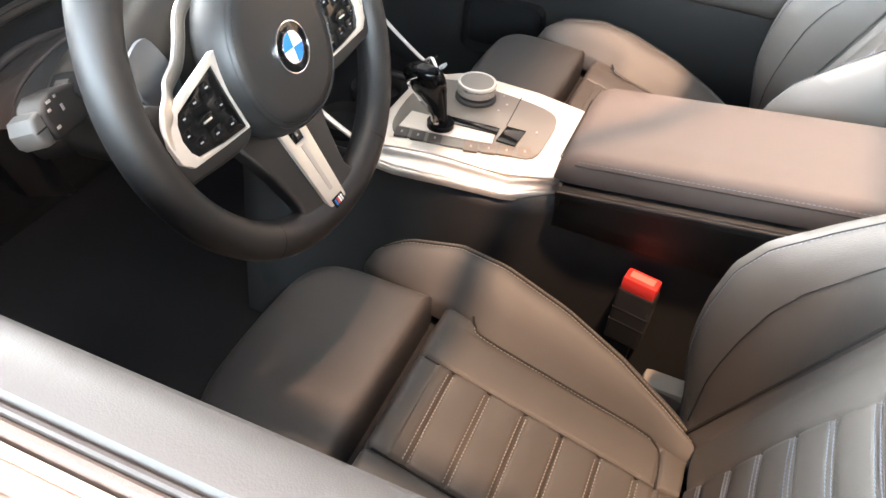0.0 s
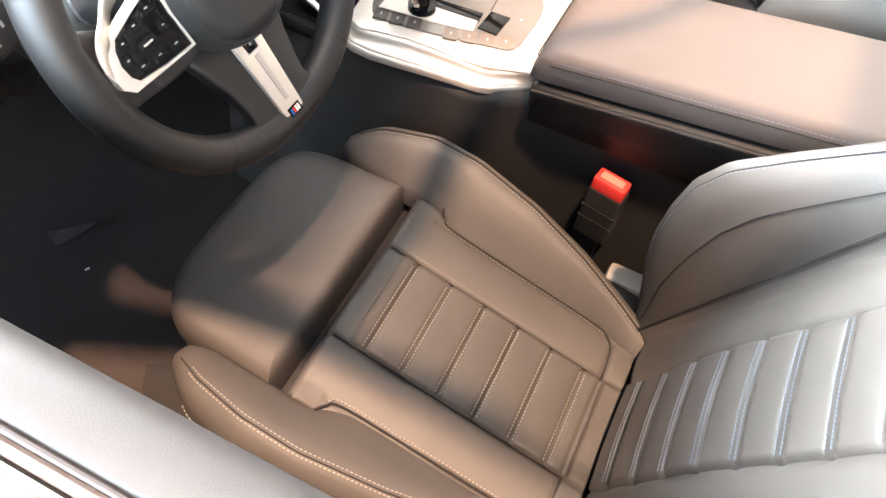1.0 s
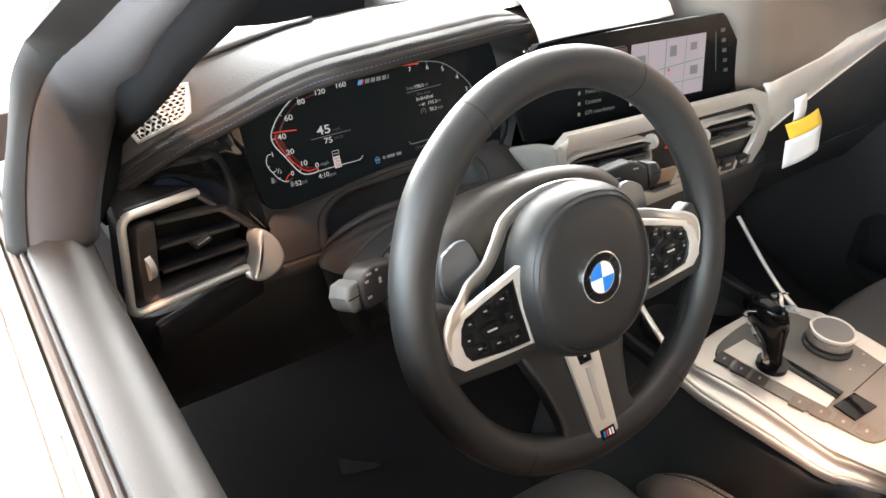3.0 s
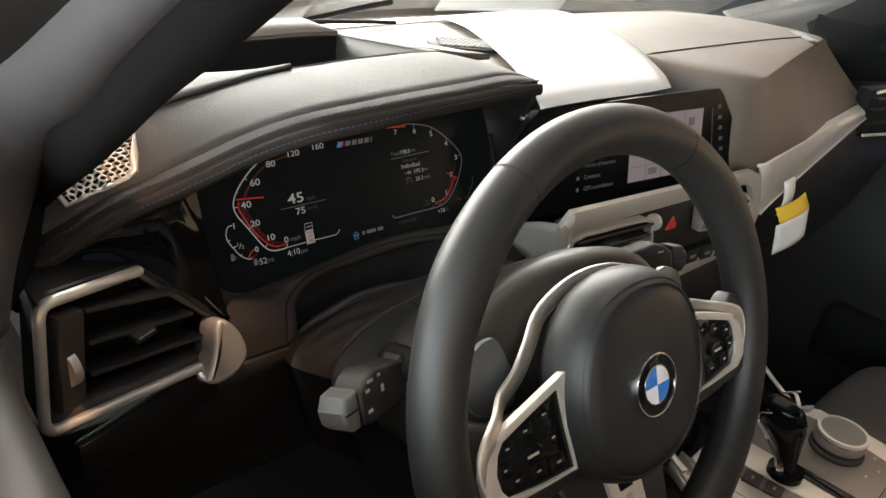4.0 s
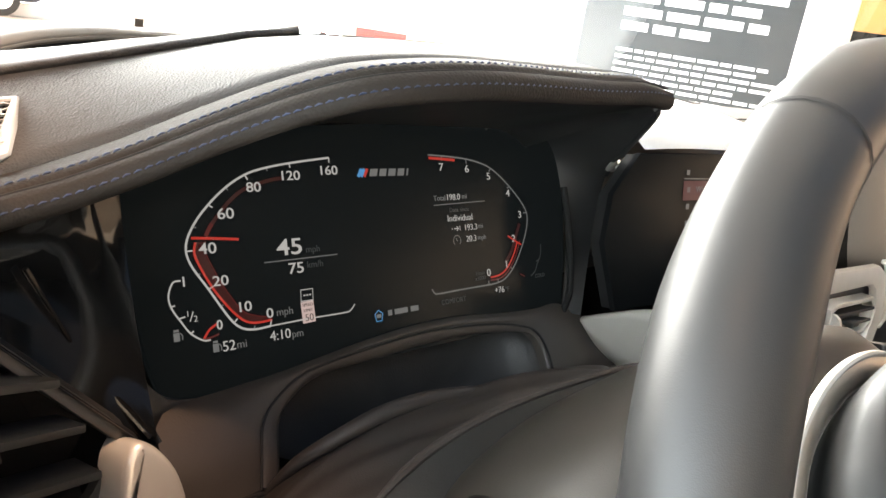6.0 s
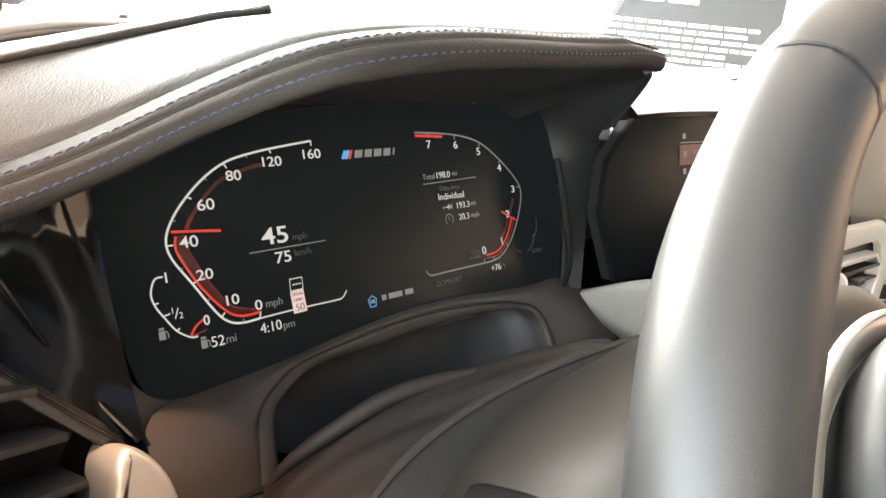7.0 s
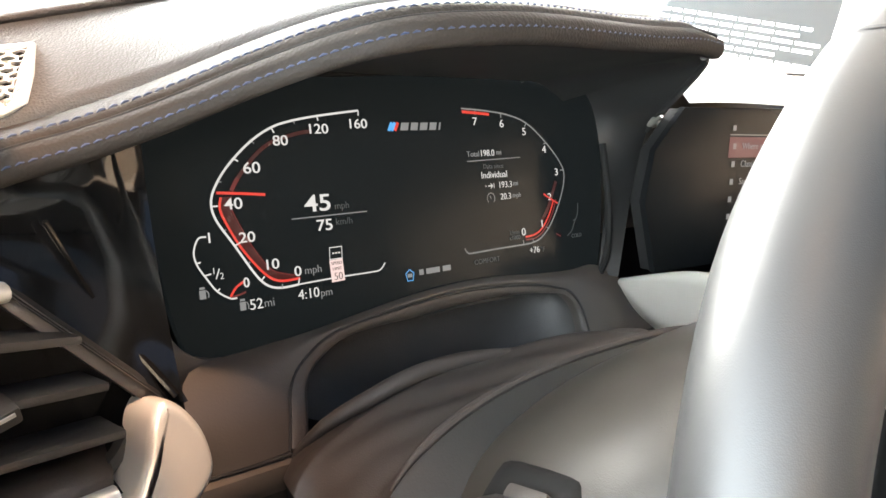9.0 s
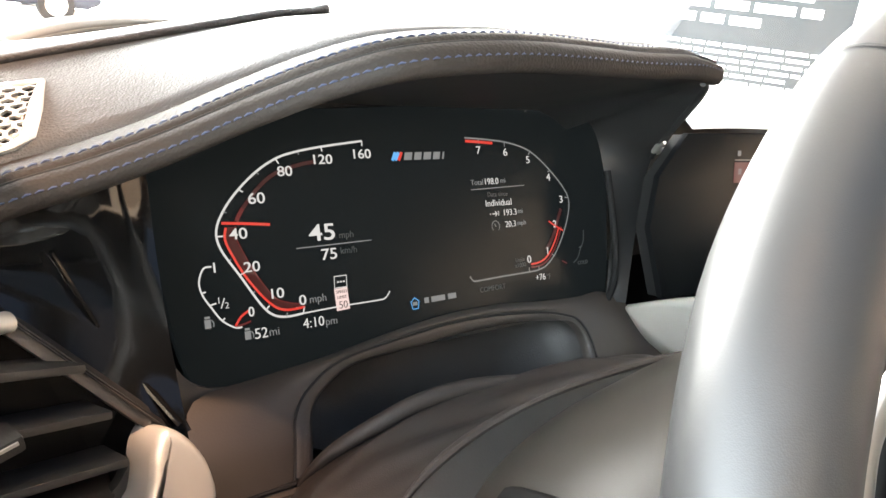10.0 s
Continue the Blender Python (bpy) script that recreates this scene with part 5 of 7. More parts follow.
GAITER = material("gaiter_cloth", (0.033, 0.027, 0.0235), 0.5, color2=(0.043, 0.035, 0.031), bump=0.15, bump_scale=1400)
GAITER_Q = [0.0, 0.16, 0.34, 0.52, 0.70, 1.0]
rows, flank_l, flank_r = [], [], []
for i in range(49):
    q = i / 48
    z = -0.186 - 0.110 * q
    rx = interp(q, GAITER_Q, [0.143, 0.142, 0.146, 0.148, 0.140, 0.124])
    ry = interp(q, GAITER_Q, [0.0530, 0.0435, 0.0480, 0.0535, 0.0440, 0.0320])
    row = []
    for a in np.linspace(0.16, math.pi - 0.16, 90):
        x, y = boxy(a, rx, ry, 2.5)
        side = math.cos(a)
        fold = 0.0016 * math.sin(17 * q + 5.4 * side) + 0.0010 * math.sin(37 * q + 9.0 * side + 1.0) + 0.0022 * noise.noise((2.6 * a, 6 * q, 2.0))
        fold *= smoothstep(0.02, 0.25, q)
        row.append((x * (1 + fold), y + fold * max(0.0, math.sin(a)), z - 0.02 * side * side * q))
    rows.append(row)
    for line, p in ((flank_r, row[0]), (flank_l, row[-1])):
        line.append([p, (p[0] * 0.992, p[1] - 0.006, p[2]), (p[0] * 0.97, p[1] - 0.03, p[2]), (p[0] * 0.93, p[1] - 0.075, p[2])])
loft("gaiter", rows, GAITER, column, "soft folded gaiter behind the column", angle=70)
# Shade on the column's sides is put into the colour as matt black.
loft("flank", flank_l, MATT_BLACK, column, "column side under the gaiter, its shade painted black", angle=60)
loft("flank", flank_r, MATT_BLACK, column, "column side under the gaiter, its shade painted black", angle=60)
fold_line = catmull([(-0.126, 0.019, -0.288), (-0.116, 0.0345, -0.272), (-0.097, 0.0465, -0.256), (-0.074, 0.0535, -0.249), (-0.045, 0.0545, -0.246), (-0.012, 0.051, -0.244), (0.03, 0.046, -0.246)], 6)
part("gaiter_fold", tube_bm(fold_line, [0.0012 + 0.0034 * math.sin(math.pi * min(1.0, (i + 2) / (len(fold_line) + 3))) ** 0.7 for i in range(len(fold_line))], 10), GAITER, column, "soft raised fold of the gaiter")
collar = []
for a in np.linspace(0.42, math.pi - 0.42, 90):
    x, y = boxy(a, 0.147, 0.057, 2.5)
    collar.append((x, y, -0.190))
part("gaiter_collar", tube_bm(collar, [0.0006 + 0.0017 * min(1.0, i / 14, (89 - i) / 14) for i in range(90)], 8), GAITER, column, "rounded collar of the gaiter")
skirt = []
for a in np.linspace(-0.35, math.pi + 0.35, 90):
    x, y = boxy(a, 0.146, 0.056, 2.5)
    skirt.append([(x * 0.885, y * 0.98 - 0.002, -0.160), (x * 0.95, y * 0.96 - 0.002, -0.176), (x * 0.99, y * 0.985, -0.187), (x, y, -0.190)])
# The shaded slope between cover and collar is imitated by darker plastic.
loft("collar_skirt", skirt, DARK, column, "skirt between cover and collar, darkened for its shade", angle=60)
for k in (-1, 1):
    so = [(-0.10, 0.014), (-0.14, 0.010), (-0.170, 0.010), (-0.1755, 0.014), (-0.1755, 0.034), (-0.168, 0.041), (-0.157, 0.045), (-0.13, 0.041), (-0.10, 0.032)]
    to = [(-0.1765, 0.012), (-0.185, 0.0125), (-0.191, 0.018), (-0.193, 0.028), (-0.188, 0.037), (-0.1765, 0.0385)]
    so, to = [(x + 0.19, y) for x, y in so], [(x + 0.19, y) for x, y in to]
    stalk = part("stalk", prism_bm(so if k < 0 else mirror(so), 0.024, 0.004, 3), DARK, column, "blocky black control stalk with white symbols", m=pose(k * 0.19, 0.0 if k < 0 else 0.013, -0.090, 0, -k * 20, 0))
    tip = part("stalk_tip", prism_bm(to if k < 0 else mirror(to), 0.022, 0.004, 3), material("stalk_grey", (0.14, 0.135, 0.125) if k < 0 else (0.02, 0.02, 0.02), 0.4), stalk, "pale grey ribbed end", m=pose(0, 0, -0.001))
    part("tip_groove", box_bm(0.013, 0.0012, 0.002, 0), SEAM, tip, m=pose(k * (0.185 - 0.19), 0.026, -0.0006))
    for sx, sy, sw, sh in ((0.162, 0.036, 0.006, 0.0016), (0.140, 0.030, 0.006, 0.0016)) if k > 0 else ((0.164, 0.0395, 0.006, 0.002), (0.154, 0.040, 0.003, 0.002), (0.168, 0.034, 0.004, 0.0022), (0.168, 0.020, 0.005, 0.0022), (0.152, 0.030, 0.003, 0.005)):
        part("symbol", box_bm(sw, sh, 0.0005, 0), GREY_MARK, stalk, m=pose(k * (sx - 0.19), sy, 0.0003))
# No real hollow: a matt black block imitates the pocket's shade.
part("stalk_pocket", box_bm(0.024, 0.028, 0.040, 0.008, 3), MATT_BLACK, column, "black block standing in for the shaded pocket round the stalk", m=pose(-0.1180, 0.0285, -0.127, 0, 0, 38))
part("pocket_lever", box_bm(0.006, 0.010, 0.018, 0.002, 2), SOFT, column, m=pose(-0.1285, 0.0375, -0.122, 0, 0, 38))

# ---------- air vents ----------


def vent_box(name, lab, corners, group=""):
    """A vent whose frame runs through the corners, given in the world in order."""
    P = [Vector(c) for c in corners]
    c0 = sum(P, Vector()) / len(P)
    v = empty(name, lab, "air vent", group)
    back = [p + Vector((0, 0.05, 0)) for p in P]
    bm = bmesh.new()
    A = [bm.verts.new(p) for p in P]
    B = [bm.verts.new(p) for p in back]
    n = len(P)
    for i in range(n):
        bm.faces.new((A[i], A[(i + 1) % n], B[(i + 1) % n], B[i]))
    bm.faces.new(B)
    part("duct", bm, MATT_BLACK, v, smooth=False)
    return v, P, c0


def rounded_path(P, r=0.012, steps=5):
    out = []
    n = len(P)
    for i in range(n):
        a, b, c = P[i - 1], P[i], P[(i + 1) % n]
        d1, d2 = (a - b), (c - b)
        k1, k2 = min(r, d1.length * 0.45), min(r, d2.length * 0.45)
        s, e = b + d1.normalized() * k1, b + d2.normalized() * k2
        for q in range(steps + 1):
            t = q / steps
            out.append(s * (1 - t) ** 2 + b * 2 * t * (1 - t) + e * t * t)
    return out


side_corners = [(-0.694, 0.25, 0.981), (-0.616, 0.292, 0.964), (-0.563, 0.268, 0.915), (-0.583, 0.258, 0.886), (-0.705, 0.238, 0.888)]
side_vent, SP, SC = vent_box("side_vent", "dark slatted side air vent in a satin silver frame", side_corners)
part("frame", tube_bm([SP[1]] + rounded_path([SP[1], SP[0], SP[4], SP[3], SP[2]], 0.012)[6:-12] + [SP[3] + Vector((-0.004, 0, 0))], 0.0040, 12, up=(0, 1, 0), squash=1.2), ALU, side_vent, "satin silver frame")
part("inner_frame", tube_bm([p + Vector((0, 0.012, 0)) + (SC - p) * 0.06 for p in rounded_path(SP, 0.01)], 0.004, 6, closed=True), DARK, side_vent)
cap = outline([(-0.021, -0.020), (-0.010, -0.0265), (0.008, -0.025), (0.020, -0.014), (0.019, 0.002), (0.012, 0.016), (0.003, 0.024), (-0.004, 0.018), (-0.008, 0.003), (-0.014, -0.009)], 4)
part("corner_cap", prism_bm(cap, 0.022, 0.005, 4), ALU, side_vent, "wide silver corner of the frame", m=frame_matrix((-0.5680, 0.2530, 0.899), (0.97, 0.22, 0.0), (-0.06, 0.26, 0.96), Vector((0.97, 0.22, 0.0)).cross(Vector((-0.06, 0.26, 0.96)))))
for i, f in enumerate((0.26, 0.50, 0.74)):
    a = SP[0].lerp(SP[4], f) + Vector((0.034, 0.014, 0.004 * (1 - f)))
    b = SP[1].lerp(SP[3], f) + Vector((0.036 * f * (1 - f), 0.014, 0))
    d = (b - a).normalized()
    bm = box_bm((b - a).length, 0.024, 0.0035, 0.001)
    part("slat", bm, SOFT, side_vent, m=frame_matrix((a + b) / 2, d, Vector((0, 1, -0.25)), d.cross(Vector((0, 1, -0.25)))))
for (p, q), lab in (((SP[1], SP[2]), "brown-grey inner wall"), ((SP[4], SP[3]), "brown-grey inner wall")):
    inw = (SC - (p + q) / 2).normalized()
    loft("duct_wall", [[p.lerp(q, t) + Vector((0, 0.002, 0)), p.lerp(q, t) + inw * 0.006 + Vector((0, 0.006, 0)), p.lerp(q, t) + inw * 0.010 + Vector((0, 0.020, 0))] for t in np.linspace(0.04, 0.96, 8)], WARM_TRIM, side_vent, lab, thick=0.0015)
tab = part("slat_tab", box_bm(0.018, 0.014, 0.007, 0.002), SOFT, side_vent, "silver-tipped tab on the middle slat", m=pose(-0.628, 0.262, 0.931, 0, -12, 14))
part("tab_line", box_bm(0.013, 0.001, 0.0012, 0), ALU, tab, m=pose(0, -0.0072, 0.0015))
part("thumb_wheel_housing", box_bm(0.02, 0.014, 0.075, 0.003), WARM_TRIM, side_vent, m=pose(-0.681, 0.256, 0.930, 0, 6, 24))
bm = bmesh.new()
bmesh.ops.create_cone(bm, cap_ends=True, segments=24, radius1=0.014, radius2=0.014, depth=0.006)
part("thumb_wheel", bm, ALU, side_vent, "bright thumb wheel", m=pose(-0.682, 0.255, 0.925, 0, 90, 20))

# light switch panel under the side vent
lights = empty("light_switch_panel", "black light switch panel with small grey symbols", "switch panel")
part("panel", box_bm(0.12, 0.01, 0.045, 0.006), DARK, lights, m=pose(-0.628, 0.258, 0.853, 12, -6, 12))
for i in range(5):
    part("symbol", box_bm(0.006, 0.001, 0.003, 0), GREY_MARK, lights, m=pose(-0.665 + 0.02 * i, 0.2455 + 0.0043 * i, 0.853 + 0.002 * i, 12, -6, 12))

# ---------- centre stack ----------
stack = empty("centre_stack", "satin silver facia with two slatted vents and climate keys", "centre facia")
YF = 0.215


def plate_xz(name, pts, y, depth, mat, parent, lab="", bevel=0.002):
    """A plate facing the cabin, its outline given in x and z."""
    m = Matrix(((1, 0, 0, 0), (0, 0, -1, y), (0, 1, 0, 0), (0, 0, 0, 1)))
    return part(name, prism_bm(pts, depth, bevel), mat, parent, lab, m=m)


def ring_xz(name, outer, inner, y, depth, mat, parent, lab="", bevel=0.002):
    m = Matrix(((1, 0, 0, 0), (0, 0, -1, y), (0, 1, 0, 0), (0, 0, 0, 1)))
    return part(name, ring_bm(outer, inner, depth, bevel), mat, parent, lab, m=m)


band_o = [(-0.222, 0.940), (-0.206, 0.955), (0.16, 0.937), (0.19, 0.925), (0.224, 0.882), (0.221, 0.838), (0.203, 0.810), (-0.03, 0.805), (-0.165, 0.852), (-0.203, 0.872)]
band_i = [(-0.207, 0.920), (-0.192, 0.930), (0.155, 0.917), (0.172, 0.909), (0.193, 0.884), (0.191, 0.850), (0.18, 0.827), (-0.02, 0.823), (-0.15, 0.874), (-0.193, 0.889)]
ring_xz("facia_band", band_o, band_i, YF, 0.008, ALU, stack, "satin silver band round the vents", 0.003)
wt = catmull([(-0.222, 0.298, 0.906), (-0.221, 0.25, 0.931), (-0.219, 0.218, 0.942), (-0.206, 0.213, 0.953)], 5)
wb = catmull([(-0.221, 0.298, 0.904), (-0.211, 0.280, 0.884), (-0.206, 0.24, 0.873), (-0.200, 0.213, 0.871)], 5)
loft("band_end", [[a.lerp(b, t) for t in np.linspace(0, 1, 6)] for a, b in zip(wt, wb)], ALU, stack, "silver end of the band, turned back beside the column", thick=0.004)
plate_xz("facia_panel", band_i, YF + 0.012, 0.02, DARK, stack, "black panel between the vents")
LEFT_VENT = [(-0.207, 0.912), (-0.203, 0.922), (-0.184, 0.926), (-0.07, 0.918), (-0.055, 0.912), (-0.043, 0.879), (-0.107, 0.880), (-0.181, 0.889), (-0.199, 0.897)]
RIGHT_VENT = [(0.050, 0.905), (0.062, 0.910), (0.162, 0.904), (0.180, 0.890), (0.182, 0.871), (0.166, 0.864), (0.086, 0.866), (0.060, 0.870)]
for oc in (LEFT_VENT, RIGHT_VENT):
    x0, x1 = min(p[0] for p in oc), max(p[0] for p in oc)
    s, cx, cz = x1 - x0, (x0 + x1) / 2, sum(p[1] for p in oc) / len(oc)
    ic = [(cx + (x - cx) * 0.93, cz + (z - cz) * 0.78) for x, z in oc]
    vent = empty("centre_vent", "slatted centre air vent with a thin silver frame", "air vent", "centre air vents")
    ring_xz("frame", oc, ic, YF - 0.002, 0.012, ALU, vent, "thin silver frame", 0.001)
    plate_xz("duct", ic, YF + 0.02, 0.004, MATT_BLACK, vent, "", 0)
    for dz in (-0.006, 0.007):
        part("slat", box_bm(s * 0.84, 0.02, 0.003, 0.001), DARK, vent, m=pose(cx, YF + 0.006, cz + dz, -14, 3.6, 0))
    part("slat_tab", box_bm(0.02, 0.012, 0.006, 0.002), DARK, vent, m=pose(cx - 0.01, YF - 0.004, cz))
    bm = bmesh.new()
    bmesh.ops.create_cone(bm, cap_ends=True, segments=20, radius1=0.010, radius2=0.010, depth=0.005)
    part("thumb_wheel", bm, ALU, vent, m=pose(x1 - 0.010 if x0 < 0 else x0 + 0.008, YF - 0.001, cz + 0.006, 0, 90, 0))
# hazard switch and climate keys
plate_xz("hazard_key", [(-0.018, 0.890), (0.002, 0.890), (-0.008, 0.906)], YF - 0.0005, 0.003, LIT_RED, stack, "red warning triangle key", 0)
keys = empty("climate_keys", "row of dark climate keys with grey symbols under the vents", "climate keys")
for i in range(9):
    x = -0.12 + i * 0.037
    z = 0.866 - 0.004 * i
    k = part("key", box_bm(0.034, 0.008, 0.022, 0.002), DARK if i != 4 else ALU, keys, m=pose(x, YF + 0.004, z - 0.014, 0, 4, 0))
    part("symbol", box_bm(0.012, 0.001, 0.004, 0), GREY_MARK, k, m=pose(0, -0.0045, 0))
part("lower_display", box_bm(0.055, 0.006, 0.02, 0.002), material("amber_lcd", (0.35, 0.24, 0.15), 0.3, color2=(0.4, 0.28, 0.18)), keys, m=pose(-0.017, YF - 0.001, 0.849, 0, 4, 0))
# face under the keys down to the console
rows = []
for x in np.linspace(-0.115, 0.245, 12):
    rows.append([(x, 0.222, 0.815), (x, 0.218, 0.79), (x, 0.225, 0.74), (x, 0.25, 0.68), (x, 0.27, 0.60)])
loft("lower_face", rows, DARK, stack, "dark face under the climate keys", thick=0.006)
# silver blade running to the passenger side
rows, rim_line = [], []
for t in np.linspace(0, 1, 12):
    x, xl = 0.185 + 0.40 * t, 0.226 + 0.385 * t
    top = 0.936 + 0.023 * t
    low = 0.858 + 0.081 * t ** 0.88
    y = 0.2165 + 0.040 * t
    rows.append([(x, y + 0.010, top + 0.005), (x, y, top), (x * 0.8 + xl * 0.2, y - 0.003, top * 0.8 + low * 0.2), ((x + xl) / 2, y - 0.003, (top + low) / 2), (xl, y, low), (xl + 0.002, y + 0.012, low - 0.003)])
    rim_line.append((xl, y - 0.001, low))
loft("passenger_blade", rows, ALU, stack, "tapering silver blade across the passenger side", thick=0.004)
part("blade_edge", tube_bm(rim_line, 0.0016, 8), ALU, stack, "bright lower edge of the blade")
# passenger side vent
pv = empty("side_vent", "dark slatted passenger side vent with silver edges", "air vent")
part("duct", box_bm(0.10, 0.03, 0.085, 0.006), MATT_BLACK, pv, m=pose(0.665, 0.262, 0.945, 0, 0, -14))
part("frame", tube_bm([(0.615, 0.252, 0.985), (0.715, 0.235, 0.995)], 0.003, 8), ALU, pv)
part("frame", tube_bm([(0.612, 0.25, 0.91), (0.715, 0.232, 0.905)], 0.003, 8), ALU, pv)
for z in (0.93, 0.955, 0.975):
    part("slat", box_bm(0.095, 0.012, 0.003, 0.001), DARK, pv, m=pose(0.664, 0.243, z, 0, 0, -12))

# hanging tag below the silver blade
tag = empty("hanging_tag", "white and yellow paper tag hanging from the facia", "paper tag")
rows = [[(0.262 + 0.006 * t + u * 0.03, 0.212 - 0.006 * math.sin(3 * t), 0.902 - 0.055 * t + 0.004 * u) for u in (0, 0.5, 1)] for t in np.linspace(0, 1, 8)]
loft("strip", rows, PAPER, tag, "white paper strip", thick=0.0006)
rows = [[(0.243 + u * 0.075 + 0.008 * t, 0.204 - 0.01 * t - 0.006 * math.sin(2.5 * u), 0.868 - 0.022 * t + 0.012 * u) for u in np.linspace(0, 1, 6)] for t in np.linspace(0, 1, 6)]
loft("yellow_part", rows, TAG_YELLOW, tag, "yellow printed band", thick=0.0006)
rows = [[(0.240 + u * 0.085 + 0.004 * t, 0.194 - 0.006 * t - 0.006 * math.sin(2.5 * u), 0.8455 - 0.045 * t + 0.012 * u) for u in np.linspace(0, 1, 6)] for t in np.linspace(0, 1, 6)]
loft("lower_part", rows, PAPER, tag, "white printed lower part", thick=0.0006)

# infotainment screen
SX = Vector((0.246, -0.025, 0)).normalized()
SU = Vector((0, 0.2, 0.98))
SU = (SU - SX * SU.dot(SX)).normalized()
SN = SX.cross(SU)
screen = empty("central_screen", "wide free-standing touch screen showing a map and a menu", "touch screen", m=frame_matrix((0.122, 0.268, 1.034), SX, SU, SN))
so = [(-0.312, 0.0), (-0.155, 0.003), (-0.006, 0.003), (0.002, -0.003), (0.072, -0.098), (0.070, -0.108), (-0.10, -0.116), (-0.330, -0.118), (-0.347, -0.066), (-0.340, -0.030)]
part("panel", prism_bm(so, 0.005, 0.0012), SCREEN, screen, "black glass panel")
part("back_rim", prism_bm([(x * 0.995, y * 0.985 - 0.001) for x, y in so], 0.010, 0.002), MATT_BLACK, screen, m=pose(0, 0, -0.005))


def patch(name, x0, y0, x1, y1, mat, z=0.0006):
    return mesh_from(name, [(x0, y0, z), (x1, y0, z), (x1, y1, z), (x0, y1, z)], [(0, 1, 2, 3)], mat, screen, smooth=False)


patch("map", -0.168, -0.098, -0.036, -0.019, LIT_MAP)
for a, b, w in (((-0.16, -0.06), (-0.04, -0.052), 0.0012), ((-0.11, -0.098), (-0.108, -0.02), 0.0014), ((-0.075, -0.098), (-0.072, -0.02), 0.001), ((-0.168, -0.08), (-0.036, -0.078), 0.001), ((-0.14, -0.02), (-0.138, -0.098), 0.001)):
    stroke("map_road", [a, b], w, LIT_ROAD, steps=1, parent=screen, z=0.0012)
for x, y, w, h in ((-0.152, -0.04, 0.018, 0.010), (-0.095, -0.036, 0.012, 0.014), (-0.055, -0.066, 0.014, 0.012), (-0.125, -0.088, 0.016, 0.008), (-0.058, -0.034, 0.012, 0.01)):
    patch("map_block", x - w / 2, y - h / 2, x + w / 2, y + h / 2, LIT_GREY, 0.0009)
patch("route_mark", -0.104, -0.062, -0.100, -0.058, LIT_RED, 0.0014)
patch("menu_highlight", -0.258, -0.036, -0.175, -0.0205, LIT_PANEL)
stroke("menu_rule", [(-0.258, -0.0188), (-0.178, -0.0188)], 0.0008, LIT_GREY, steps=1, parent=screen)
stroke("menu_rule", [(-0.018, -0.02), (-0.012, -0.075)], 0.0008, LIT_GREY, steps=1, parent=screen)
for i, s in enumerate(("Where to?", "Classic", "Saved", "Points of interest", "Contacts", "GPS coordinates")):
    y = -0.0275 - 0.0134 * i
    text("menu_line", s, 0.0072, pose(-0.242, y, 0.001), LIT_GREY, screen, "LEFT")
    patch("menu_icon", -0.2535, y - 0.0022, -0.2495, y + 0.0022, LIT_GREY, 0.001)
patch("home_icon", -0.2555, -0.0158, -0.2515, -0.0118, LIT_GREY, 0.001)
for i in range(5):
    patch("side_icon", -0.009 + 0.003 * i, -0.022 - 0.014 * i, -0.001 + 0.003 * i, -0.017 - 0.014 * i, LIT_DIM, 0.001)


# ---------- centre console ----------
console = empty("centre_console", "centre console with a satin silver surround and dark sides", "centre console")
TZ = 0.645
so = [(-0.050, 0.085), (-0.063, 0.060), (-0.055, 0.030), (-0.047, -0.010), (-0.045, -0.050), (-0.046, -0.090), (-0.042, -0.125), (-0.030, -0.160), (-0.014, -0.203), (0.176, -0.20), (0.196, -0.10), (0.198, -0.03), (0.192, 0.035), (0.16, 0.075), (0.10, 0.092), (0.02, 0.092)]
part("surround", prism_bm(so, 0.012, 0.003, 3), ALU, console, "satin silver surround", m=pose(0, 0, TZ))
# hollow facet and bright lip along the driver's side
FACET = [(-0.046, 0.100, 0.641, -0.060, 0.104, 0.627), (-0.050, 0.085, 0.642, -0.066, 0.088, 0.627), (-0.063, 0.060, 0.642, -0.078, 0.062, 0.627), (-0.055, 0.030, 0.642, -0.080, 0.030, 0.627), (-0.047, -0.010, 0.642, -0.075, -0.010, 0.627), (-0.045, -0.050, 0.642, -0.069, -0.050, 0.627),
         (-0.046, -0.090, 0.642, -0.064, -0.092, 0.627), (-0.045, -0.120, 0.640, -0.060, -0.128, 0.627), (-0.042, -0.134, 0.638, -0.055, -0.144, 0.627), (-0.030, -0.162, 0.640, -0.036, -0.172, 0.627), (-0.014, -0.204, 0.641, -0.014, -0.212, 0.627)]
facet, lip = [], []
for ax, ay, az, bx, by, bz in FACET:
    a, b = Vector((ax, ay, az)), Vector((bx, by, bz))
    facet.append([a.lerp(b, t) + Vector((0.004, 0, -0.004)) * math.sin(math.pi * t) for t in (0, 0.25, 0.5, 0.75, 1.0)])
    lip.append([b, b + Vector((-0.003, -0.001, -0.001)), b + Vector((-0.005, -0.001, -0.005)), b + Vector((-0.004, -0.001, -0.012)), b + Vector((0.003, 0.0, -0.015))])
loft("side_facet", facet, ALU, console, "hollow silver facet of the surround", thick=0.002, angle=60)
loft("side_lip", lip, ALU, console, "bright silver side lip", thick=0.002, angle=50)
rows = []
